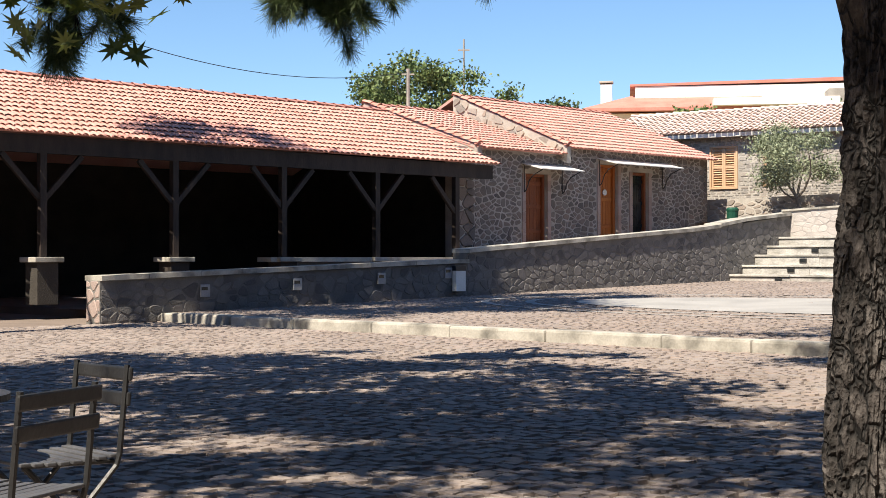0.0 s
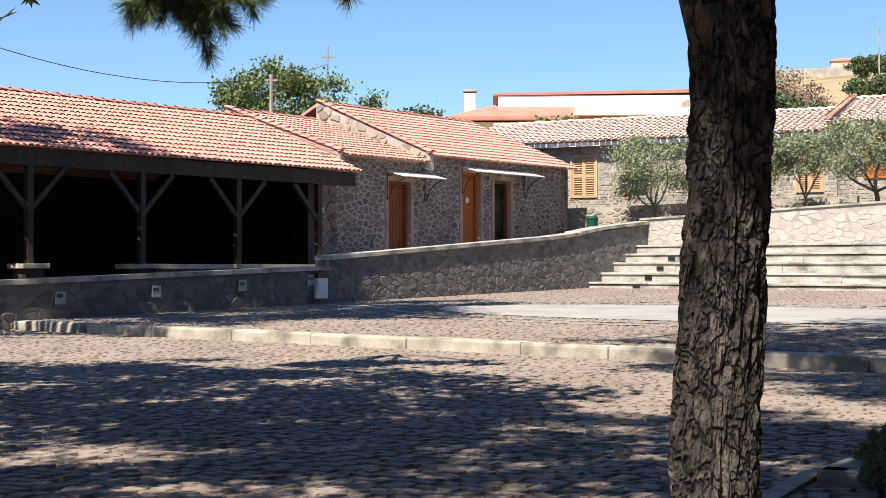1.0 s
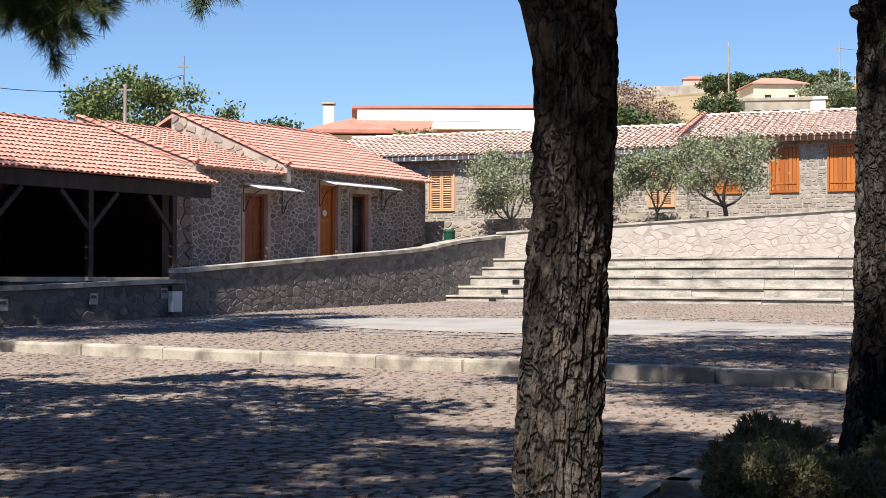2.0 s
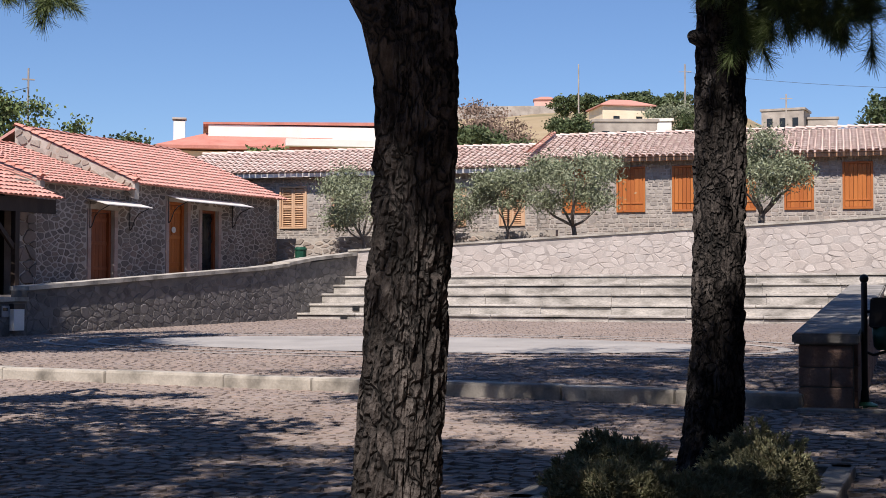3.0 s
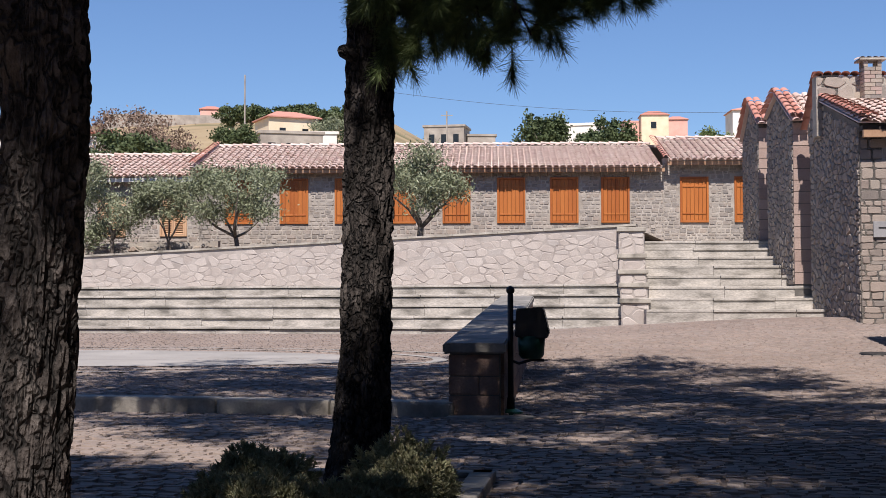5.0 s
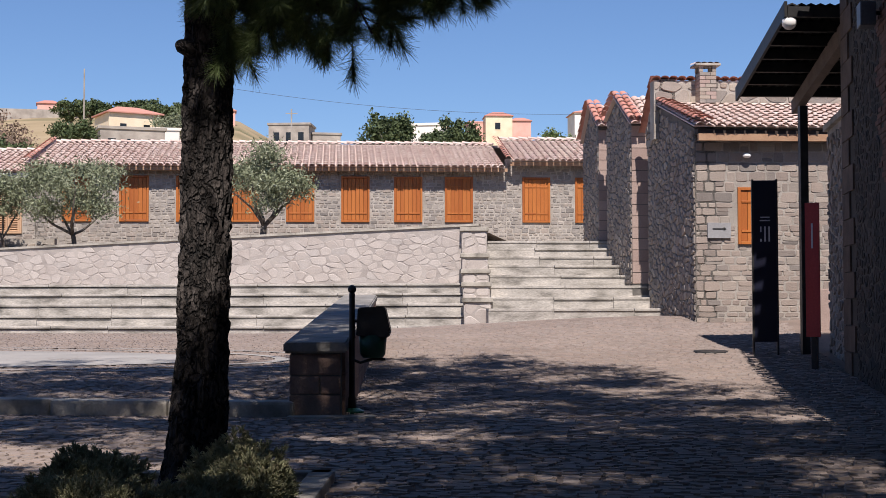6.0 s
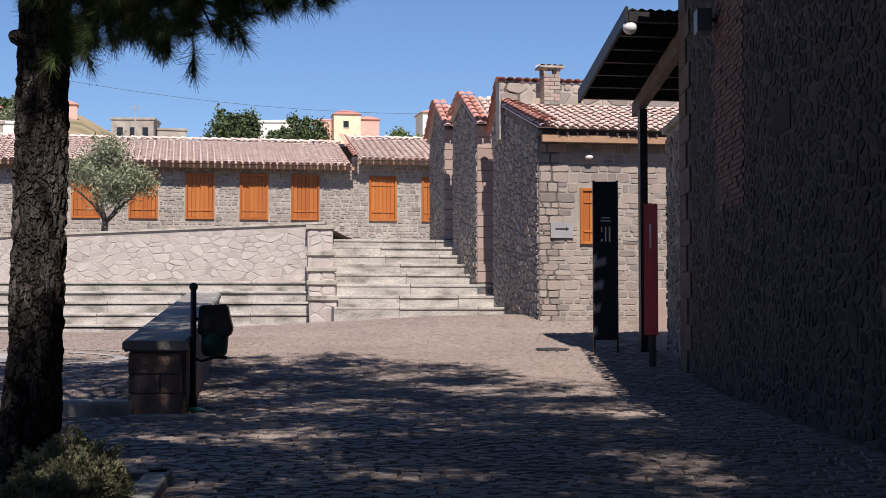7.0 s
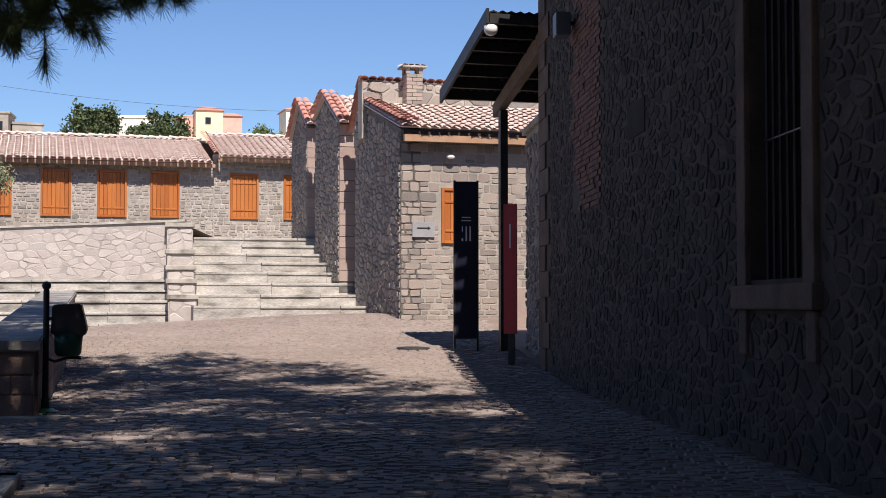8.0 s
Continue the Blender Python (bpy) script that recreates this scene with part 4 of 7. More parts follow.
# its swung-open leaf
leaf = empty("open_shutter", FL.m(-17.62, 0.03, 3.85) @ pose(0, 0, 0, 0, 0, -14), "brown wooden louvred shutter standing open beside a window", "shutter")
for s in (0.03, 0.87):
    bm = bmesh.new()
    box(bm, pose(s, 0, 0), 0.06, 0.045, 1.4, 0.004)
    part("stile", bm, M_WOOD_L, leaf)
for z in (0.0, 0.66, 1.33):
    bm = bmesh.new()
    box(bm, pose(0.45, 0, z), 0.78, 0.044, 0.07, 0.004)
    part("rail", bm, M_WOOD_L, leaf)
for j in range(18):
    bm = bmesh.new()
    box(bm, pose(0.45, 0, 0.09 + j * 0.07, -35), 0.78, 0.05, 0.012)
    part("slat", bm, M_FASCIA, leaf)
slope(FL, -24.8, -10.05, 0.5, 5.86, -4.0, 7.05, TILE_O, wing, FL.at(-18, 0, 6), seed=16, pitch=0.235)
bm = bmesh.new()
prism(bm, FL, [(-24.7, 5.68), (-10.1, 5.68), (-10.1, 5.82), (-24.7, 5.82)], 0.3, 0.42)
sit(part("eave_board", bm, M_AWNING), wing)
bm = bmesh.new()
prism(bm, FL, [(-24.5, 2.2), (-10.1, 2.2), (-10.1, 5.8), (-24.5, 5.8)], -8.2, -7.8)
sit(part("back_wall", bm, M_MORTAR), wing)
bm = bmesh.new()
prism(bm, Face(FL.at(-10.06, 0), 33, -1), [(4.0, 6.95), (8.4, 5.7), (8.4, 5.8), (4.0, 7.05)], 0, 14.7)
sit(part("rear_roof", bm, M_TILE_OLD), wing)
bm = bmesh.new()
prism(bm, Face(FL.at(-24.5, 0), 33, -1), [(0, 2.2), (8, 2.2), (8, 5.7), (4, 6.9), (0, 5.7)], -0.4, 0)
sit(part("end_wall", bm, M_MORTAR), wing)
# low wall in front of the wing and a green bin behind it
low = empty("wall_wing", FL.at(-15, 2, 2.8), "low stone wall below the wing", "wall", kind="structure")
bm = bmesh.new()
prism(bm, FL, [(-23.5, 2.2), (-9.0, 2.2), (-9.0, 3.55), (-23.5, 3.25)], 1.4, 1.8)
lc = sit(part("wall_core", bm, M_MORTAR), low)
rubble(Face(FL.at(0, 1.8), 123, 1), (-23.5, -9.0, 2.5, 3.4), (0.24, 0.15), M_STONE, lc, near=(-18, 3), keep=lambda a, z: z < 3.15 + (a + 23.5) * 0.02, joint=0.02, proud=0.02, seed=44, singles=60)

# ---- gabled row beside the lane ----
PD = Vector((24.63, 22.24))
row_d = Vector((math.sin(radians(33)), math.cos(radians(33))))
row_r = Vector((row_d.y, -row_d.x))


def gabled(k, start, shift, depth, z0, eave_f, peak_at, peak_z, eave_b, name_label, width=9.0, lean=None):
    p = PD + row_d * start - row_r * shift
    G = Face(p, 33, -1)          # gable side, faces the stairs
    Ff = Face(p, 123, 1)         # front, faces the square
    b = empty("gabled_stone_house", G.at(depth / 2, -3, z0), name_label, "building", "gabled row")
    bm = bmesh.new()
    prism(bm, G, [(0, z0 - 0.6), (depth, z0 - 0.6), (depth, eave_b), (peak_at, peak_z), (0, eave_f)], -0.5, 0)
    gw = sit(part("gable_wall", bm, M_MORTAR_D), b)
    sl = (peak_z - eave_f) / peak_at

    def keep(a, z):
        top = eave_f + sl * a if a < peak_at else peak_z - (peak_z - eave_b) * (a - peak_at) / (depth - peak_at)
        return z < top - 0.12
    rubble(G, (0.02, depth, z0 - 0.3, peak_z), (0.2, 0.13), M_STONE, gw, near=(0, z0 + 2), keep=keep, joint=0.014, proud=0.025, seed=50 + k, singles=220)
    return b, G, Ff


D_LABEL = "gabled rubble stone house with terracotta verge tiles"
# first house: lean-to in front, taller part behind it
d1, G1, F1 = gabled(1, 0.0, 0.0, 4.9, 1.1, 5.42, 3.5, 6.42, 6.0, D_LABEL)
H_D = [(1.0, 1.62, 2.72, 4.05), (3.6, 4.6, 1.1, 4.2)]
bm = bmesh.new()
holed(bm, F1, 0.0, 7.0, 0.4, 5.3, 0.5, H_D)
fw = sit(part("front_wall", bm, M_MORTAR_F), d1)
rubble(F1, (0.0, 7.0, 0.9, 5.2), (0.32, 0.17), mat("pinkish_rubble", [(0.21, 0.175, 0.15), (0.33, 0.28, 0.24)], 3, 0.88, 0.5, 35, [(0.17, 0.16, 0.15), (0.31, 0.25, 0.21), (0.37, 0.32, 0.275), (0.26, 0.21, 0.18), (0.14, 0.132, 0.125), (0.42, 0.37, 0.31)]), fw, near=(1.5, 3), holes=[(a - 0.05, b + 0.05, c - 0.05, d + 0.05) for a, b, c, d in H_D], joint=0.008, proud=0.012, seed=55, jit=-1)
shutter(F1, *H_D[0], M_WOOD_O, "small closed orange board shutter in a stone wall", False, 1)
bm = bmesh.new()
box(bm, F1.m(4.1, -0.3, 1.1), 1.0, 0.06, 3.1)
sit(part("doorway", bm, M_WOOD_R), d1)
slope(F1, -0.1, 7.2, 0.45, 5.42, -3.5, 6.5, TILE_O, d1, F1.at(2, 0, 5.5), seed=17, pitch=0.25, ridge=False, singles=200)
verge(F1, -0.02, 0.45, 5.52, -3.5, 6.55, d1)
verge(F1, 0.2, 0.45, 5.48, -3.5, 6.51, d1)
bm = bmesh.new()
prism(bm, F1, [(0.0, 5.10), (7.0, 5.10), (7.0, 5.26), (0.0, 5.26)], 0.26, 0.38)
sit(part("eave_board", bm, M_FASCIA), d1)
bm = bmesh.new()
prism(bm, F1, [(0.0, 5.262), (7.0, 5.262), (7.0, 5.38), (0.0, 5.38)], 0.0, 0.3)
sit(part("soffit", bm, M_WOOD_D), d1)
# taller part
FT1 = Face(G1.at(3.5, 0), 123, 1)
bm = bmesh.new()
prism(bm, FT1, [(-0.15, 5.6), (8.0, 5.6), (8.0, 7.12), (-0.15, 7.12)], -0.45, 0)
tw = sit(part("upper_wall", bm, M_MORTAR), d1)
rubble(FT1, (-0.15, 8.0, 6.3, 7.1), (0.34, 0.24), M_STONE, tw, near=(1, 7), joint=0.02, proud=0.025, seed=56, singles=60)
bm = bmesh.new()
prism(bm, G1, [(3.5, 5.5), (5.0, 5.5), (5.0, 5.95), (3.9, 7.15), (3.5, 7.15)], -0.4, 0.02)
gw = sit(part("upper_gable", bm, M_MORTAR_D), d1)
rubble(Face(G1.at(0, 0.02), 33, -1), (3.5, 5.0, 5.5, 7.1), (0.28, 0.2), M_STONE, d1, keep=lambda a, z: z < 7.1 - 1.05 * max(0.0, a - 3.9), joint=0.018, proud=0.03, seed=57, singles=60)
FB1 = Face(G1.at(3.8, 0), 123, -1)
verge(FB1, -0.08, 1.35, 5.9, 0.0, 7.22, d1)
slope(FB1, -0.02, 8.0, 1.4, 5.85, 0.0, 7.17, TILE_O, d1, FB1.at(0, 0, 7), seed=18, pitch=0.25, ridge=False, singles=40)
poses = []
for i in range(36):
    o = FT1.at(-0.1 + i * 0.225, 0.1, 7.13)
    t, y = FT1.d, -FT1.n
    zz = t.cross(y)
    if zz.z < 0:
        t = -t
        zz = t.cross(y)
    poses.append(Matrix(((t.x, y.x, zz.x, o.x), (t.y, y.y, zz.y, o.y), (t.z, y.z, zz.z, o.z), (0, 0, 0, 1))))
tiles(poses, TILE_V, tw, FT1.at(0, 0, 7), 40)
# chimney with a tile cap
chim = empty("chimney", FT1.m(1.15, 0.22, 5.98), "small stone chimney with a tiled cap on a roof", "chimney")
rng = random.Random(9)
for j in range(13):
    for s in (-1, 1):
        bm = bmesh.new()
        off = 0.06 if j % 2 else -0.06
        x0, x1 = (-0.22, off) if s < 0 else (off, 0.22)
        box(bm, pose((x0 + x1) / 2, 0, j * 0.1), x1 - x0 - 0.01, 0.5, 0.09, 0.008)
        part("brick", bm, M_STONE if rng.random() < 0.6 else M_QUOIN, chim)
for x, y in ((-0.17, 0.18), (0.17, 0.18), (-0.17, -0.18), (0.17, -0.18)):
    bm = bmesh.new()
    box(bm, pose(x, y, 1.3), 0.1, 0.1, 0.16)
    part("cap_post", bm, M_STONE, chim)
bm = bmesh.new()
box(bm, pose(0, 0, 1.46), 0.66, 0.6, 0.05, 0.01)
part("cap_slab", bm, M_KERB, chim)
for i in range(4):
    ob = new("cap_tile", TILE_O)
    ob.matrix_basis = pose(-0.24 + i * 0.16, -0.25, 1.51)
    ob.parent = chim
# second and third houses
for k, start, shift, dep, z0, ef, pa, pz, eb in ((2, 5.75, 0.27, 3.5, 2.2, 6.25, 2.0, 7.22, 6.8), (3, 10.6, 0.27, 2.7, 3.0, 6.8, 1.35, 7.6, 6.6)):
    b, G, Fx = gabled(k, start, shift, dep, z0, ef, pa, pz, eb, D_LABEL)
    bm = bmesh.new()
    prism(bm, Fx, [(0, z0 - 0.6), (6.0, z0 - 0.6), (6.0, ef), (0, ef)], -0.45, -0.002)
    w = sit(part("front_wall", bm, M_MORTAR), b)
    z = z0 - 0.3
    j = 0
    while z < ef - 0.1:
        bm = bmesh.new()
        ln = 0.75 if j % 2 else 0.5
        prism(bm, Fx, [(0.0, z + 0.008), (ln, z + 0.008), (ln, z + 0.3), (0.0, z + 0.3)], -0.3, 0.02)
        sit(part("quoin_stone", bm, M_QUOIN), b)
        z += 0.31
        j += 1
    FBk = Face(G.at(pa, 0), 123, -1)
    slope(Fx, -0.1, 6.0, 0.3, ef + 0.0, -pa, pz + 0.1, TILE_O, b, G.at(0, 0, 6), seed=20 + k, pitch=0.25, ridge=False, singles=60)
    slope(FBk, -0.1, 6.0, dep - pa + 0.15, eb, 0.0, pz + 0.1, TILE_O, b, G.at(0, 0, 6), seed=24 + k, pitch=0.25, ridge=False, singles=20)
    for off in (-0.05, 0.17):
        verge(Fx, off, 0.3, ef + 0.08, -pa, pz + 0.16, b)
    verge(FBk, -0.1, dep - pa + 0.15, eb + 0.08, 0.0, pz + 0.16, b)

# ---- entrance building along the square ----
FN = Face(uv(0, -3.74), 45, -1)
hall = empty("entrance_building", FN.at(14, -3, 0), "tall dark rubble stone building with brick patches", "building")
H_N = [(10.15, 11.6, 1.46, 5.0), (15.65, 16.6, 3.22, 3.62)]
# this side's shade is put into its stone and mortar colours
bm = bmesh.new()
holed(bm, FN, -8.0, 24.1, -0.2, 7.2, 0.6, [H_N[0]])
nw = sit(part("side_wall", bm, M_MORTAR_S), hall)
BR = (18.3, 20.6, 2.6, 5.9)
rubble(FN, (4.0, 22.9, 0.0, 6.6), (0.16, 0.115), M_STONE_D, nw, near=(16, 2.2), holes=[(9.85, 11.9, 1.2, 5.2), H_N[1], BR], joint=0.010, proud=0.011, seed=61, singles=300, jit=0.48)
# big dressed corner blocks
z, j = 0.1, 0
while z < 6.8:
    bm = bmesh.new()
    ln = 1.15 if j % 2 else 0.75
    prism(bm, FN, [(24.1 - ln, z + 0.008), (24.1, z + 0.008), (24.1, z + 0.42), (24.1 - ln, z + 0.42)], -0.4, 0.03)
    sit(part("quoin_stone", bm, M_JAMB), hall)
    z += 0.43
    j += 1
# brick patch
rng = random.Random(3)
for r in range(42):
    a = BR[0] + (0.0 if r % 2 else 0.12)
    z = BR[2] + r * 0.078
    edge = 0.25 * math.sin(r * 0.7) + (0.5 if r < 8 else 0.0)
    while a < BR[1] - 0.1 - edge:
        if rng.random() < 0.93:
            bm = bmesh.new()
            prism(bm, FN, [(a, z), (a + 0.23, z), (a + 0.23, z + 0.066), (a, z + 0.066)], -0.01, 0.012 + rng.uniform(0, 0.014))
            sit(part("brick", bm, M_BRICK), nw)
        a += 0.245
# no recess is cut; a near-black plate stands for the niche's shade
bm = bmesh.new()
prism(bm, FN, [(H_N[1][0], H_N[1][2]), (H_N[1][1], H_N[1][2]), (H_N[1][1], H_N[1][3]), (H_N[1][0], H_N[1][3])], -0.06, 0.012)
sit(part("niche_plate", bm, M_INNER, label="flat near-black plate standing for the shade in a niche"), hall)
# barred window
win = empty("barred_window", FN.m(10.875, 0, 1.46), "tall barred window with a stone frame in a dark wall", "window")
for s in (-1, 1):
    bm = bmesh.new()
    box(bm, pose(s * 0.855, -0.1, -0.05), 0.26, 0.3, 3.6, 0.02)
    part("jamb", bm, M_JAMB, win)
bm = bmesh.new()
box(bm, pose(0, -0.06, -0.24), 2.1, 0.3, 0.2, 0.02)
part("sill", bm, M_JAMB, win)
for s in (-1, 1):
    bm = bmesh.new()
    box(bm, pose(s * 0.86, -0.08, -0.62), 0.22, 0.24, 0.375, 0.02)
    part("sill_block", bm, M_JAMB, win)
bm = bmesh.new()
box(bm, pose(0, -0.1, 3.55), 2.2, 0.34, 0.3, 0.02)
part("lintel", bm, M_BRICK, win)
for i in range(8):
    bm = bmesh.new()
    x = -0.63 + i * 1.26 / 7
    tube(bm, [(x, -0.12, -0.03), (x, -0.12, 3.55)], 0.018, 6)
    part("bar", bm, M_METAL_D, win)
for z in (1.15, 2.4):
    bm = bmesh.new()
    box(bm, pose(0, -0.12, z), 1.44, 0.04, 0.014)
    part("cross_bar", bm, M_METAL_D, win)
bm = bmesh.new()
box(bm, pose(0, -0.48, -0.03), 1.44, 0.03, 3.58)
part("pane", bm, M_DARK, win)
for x in (-0.68, 0.0, 0.68):
    bm = bmesh.new()
    box(bm, pose(x, -0.45, -0.03), 0.07, 0.05, 3.58)
    part("casement", bm, M_WOOD_D, win)
# floodlight box on the wall
fl = empty("floodlight", FN.m(20.4, 0, 5.2), "small blue-grey floodlight box on a stone wall", "lamp")
bm = bmesh.new()
box(bm, pose(0, 0.2, 0), 0.34, 0.22, 0.34, 0.02)
part("housing", bm, mat("blue_grey_metal", [(0.08, 0.10, 0.13), (0.11, 0.13, 0.16)], 4, 0.4, 0, 30), fl)
bm = bmesh.new()
tube(bm, [(0, 0.0, 0.2), (0, 0.12, 0.2)], 0.03, 8)
part("arm", bm, M_METAL_D, fl)
# other walls and roof
FN2 = Face(FN.at(24.1, 0), 135, -1)
bm = bmesh.new()
prism(bm, FN2, [(0.0, -0.2), (9, -0.2), (9, 7.2), (4.5, 9.0), (0.0, 7.2)], -0.6, -0.002)
sit(part("end_wall", bm, M_MORTAR_D), hall)
bm = bmesh.new()
prism(bm, Face(FN.at(-8, 0), 135, 1), [(0.0, -0.2), (9, -0.2), (9, 7.2), (4.5, 9.0), (0.0, 7.2)], -0.6, -0.002)
sit(part("end_wall", bm, M_MORTAR_D), hall)
bm = bmesh.new()
prism(bm, FN, [(-8, -0.2), (24, -0.2), (24, 7.2), (-8, 7.2)], -9.2, -8.6)
sit(part("back_wall", bm, M_MORTAR_D), hall)
slope(FN, -8.5, 24.4, 0.5, 7.1, -4.5, 9.1, TILE_O, hall, FN.at(20, 0, 7), seed=71, pitch=0.3, singles=20)
bm = bmesh.new()
prism(bm, FN2, [(4.5, 9.0), (9.4, 7.0), (9.4, 7.1), (4.5, 9.12)], -33, 0.3)
sit(part("rear_roof", bm, M_TILE_OLD), hall)
# lower wall beyond the corner, leading into the porch
lw = empty("porch_wall", FN.at(26, -0.2, 0.2), "rubble stone porch wall with flat coping", "wall", kind="structure")
FP = Face(uv(0, -3.95), 45, -1)
bm = bmesh.new()
prism(bm, FP, [(24.1, -0.2), (27.5, -0.2), (27.5, 4.6), (24.1, 4.6)], -0.5, 0)
pw = sit(part("wall_core", bm, M_MORTAR), lw)
rubble(FP, (24.1, 27.5, 0.1, 4.5), (0.2, 0.14), M_STONE, pw, near=(25, 2), joint=0.02, proud=0.03, seed=66)
bm = bmesh.new()
prism(bm, FP, [(24.1, 4.604), (27.6, 4.604), (27.6, 4.72), (24.1, 4.72)], -0.6, 0.08)
sit(part("coping", bm, M_KERB), lw)
# lean-to porch of sheet metal on steel against the end wall, falling away from it
LOW = Vector((20.74, 17.53, 0))
can = empty("porch_canopy", LOW + Vector((0, 0, 5.3)), "dark corrugated metal lean-to canopy on a steel post", "canopy")
RK = Face((LOW.x, LOW.y), 214, -1)      # a: up the slope towards the wall, b: across the porch
PITCH = math.tan(radians(17))
ZE, UP, WIDE = 5.28, 3.05, 5.2
V, Q = [], []
n = 64
for i in range(n + 1):
    b = WIDE * i / n
    z = ZE + 0.12 + (0.035 if i % 2 else 0)
    V += [RK.at(-0.1, b, z - 0.1 * PITCH), RK.at(UP, b, z + UP * PITCH), RK.at(-0.1, b, z - 0.025 - 0.1 * PITCH), RK.at(UP, b, z - 0.025 + UP * PITCH)]
for i in range(n):
    Q += [(4 * i, 4 * i + 4, 4 * i + 5, 4 * i + 1), (4 * i + 2, 4 * i + 3, 4 * i + 7, 4 * i + 6), (4 * i, 4 * i + 2, 4 * i + 6, 4 * i + 4), (4 * i + 1, 4 * i + 5, 4 * i + 7, 4 * i + 3)]
sit(raw("sheet", V, Q, M_METAL_D), can)
bm = bmesh.new()
prism(bm, RK, [(-0.1, ZE - 0.08 - 0.1 * PITCH), (UP, ZE - 0.08 + UP * PITCH), (UP, ZE + 0.18 + UP * PITCH), (-0.1, ZE + 0.18 - 0.1 * PITCH)], -0.05, 0.0)
sit(part("rake_trim", bm, M_METAL_D), can)
M_BEAM = mat("weathered_beam", [(0.16, 0.13, 0.11), (0.24, 0.20, 0.17)], 3, 0.8, 0.2, 30)
for k in range(7):
    a = 0.03 + k * 0.49
    bm = bmesh.new()
    prism(bm, RK, [(a, ZE - 0.06 + a * PITCH), (a + 0.1, ZE - 0.06 + a * PITCH), (a + 0.1, ZE + 0.115 + a * PITCH), (a, ZE + 0.115 + a * PITCH)], 0.004, WIDE)
    sit(part("purlin", bm, M_METAL_D), can)
for b in (1.0, 4.2):
    bm = bmesh.new()
    prism(bm, RK, [(-0.02, ZE - 0.12), (0.0, ZE - 0.36), (0.3, ZE - 0.36 + 0.3 * PITCH), (UP - 0.12, ZE - 0.42 + UP * PITCH), (UP - 0.12, ZE - 0.07 + UP * PITCH)], b, b + 0.16)
    sit(part("rafter", bm, M_BEAM), can)
    PO = RK.at(0.42, b + 0.08)
    bm = bmesh.new()
    box(bm, Matrix.Translation(PO + Vector((0, 0, 0.15))) @ pose(0, 0, 0, 0, 0, 56), 0.15, 0.15, ZE - 0.42, 0.01)
    sit(part("post", bm, M_METAL_D), can)
lampg = empty("globe_lamp", RK.m(UP - 0.1, 0.0, ZE + UP * PITCH - 0.14), "white opal globe lamp under a canopy edge", "lamp")
bm = bmesh.new()
bmesh.ops.create_uvsphere(bm, u_segments=20, v_segments=12, radius=0.125, matrix=pose(0, 0.06, -0.02))
part("globe", bm, M_GLOBE, lampg, smooth=True)
bm = bmesh.new()
tube(bm, [(0, 0.06, 0.08), (0, 0.06, 0.24)], [0.06, 0.04], 10)
part("holder", bm, M_METAL_D, lampg)
# bench-high block under the canopy
bm = bmesh.new()
box(bm, F1.m(2.45, 2.2, 0.5), 0.8, 0.5, 1.15, 0.02)
blk = tagged(part("stone_block", bm, M_QUOIN), "low dressed stone block beside the porch post", "block")

# ---- trees ----
def trunk_mesh(path, radii, seg, rows, seed, amp):
    """A barked trunk: plates and deep fissures along a bent axis."""
    V, Q = [], []
    n = len(path) - 1
    for i in range(rows + 1):
        s = i / rows * n
        k = min(int(s), n - 1)
        t = s - k
        t = t * t * (3 - 2 * t) * 0.5 + t * 0.5
        p = Vector(path[k]).lerp(Vector(path[k + 1]), t)
        r = radii[k] + (radii[k + 1] - radii[k]) * t
        for j in range(seg):
            a = 2 * math.pi * j / seg
            c = Vector((math.cos(a), math.sin(a), 0))
            q = Vector((c.x * 4.4 + seed, c.y * 4.4, p.z * 3.0))
            w = noise.noise_vector(q * 0.9) * 0.5
            d1 = noise.voronoi(q + w, distance_metric="DISTANCE")[0]
            crack = min(1.0, (d1[1] - d1[0]) * 3.4)
            d2 = noise.voronoi(q * 2.3 + w, distance_metric="DISTANCE")[0]
            crack2 = min(1.0, (d2[1] - d2[0]) * 2.4)
            lump = noise.noise(Vector((c.x * 0.9 + seed, c.y * 0.9, p.z * 0.9))) * 0.09
            fine = noise.noise(q * 6.0) * 0.3
            V.append(p + c * (r * (1 + lump) + amp * (crack * (0.6 + 0.6 * crack2) - 0.7 + fine * 0.9)))
    for i in range(rows):
        for j in range(seg):
            Q.append((i * seg + j, i * seg + (j + 1) % seg, (i + 1) * seg + (j + 1) % seg, (i + 1) * seg + j))
    Q.append(tuple(rows * seg + j for j in range(seg)))
    return V, Q


def sprays(centres, heads, count, length, width, rng, spread=1.0, droop=0.0):
    """Needle tufts: thin blades fanned round each heading."""
    n = len(centres)
    c = np.repeat(np.array(centres), count, axis=0)
    h = np.repeat(np.array(heads), count, axis=0)
    d = h + rng.normal(size=(n * count, 3)) * spread * 0.6
    d[:, 2] -= droop
    d /= np.linalg.norm(d, axis=1)[:, None]
    ln = length * rng.uniform(0.7, 1.15, size=(n * count, 1))
    s = np.cross(d, rng.normal(size=(n * count, 3)))
    s /= np.linalg.norm(s, axis=1)[:, None] + 1e-9
    base = c + h * rng.uniform(-0.5, 0.5, size=(n * count, 1)) * length
    V = np.empty((n * count, 4, 3))
    V[:, 0], V[:, 1] = base - s * width / 2, base + s * width / 2
    V[:, 2], V[:, 3] = base + d * ln + s * width / 4, base + d * ln - s * width / 4
    return V.reshape(-1, 3)


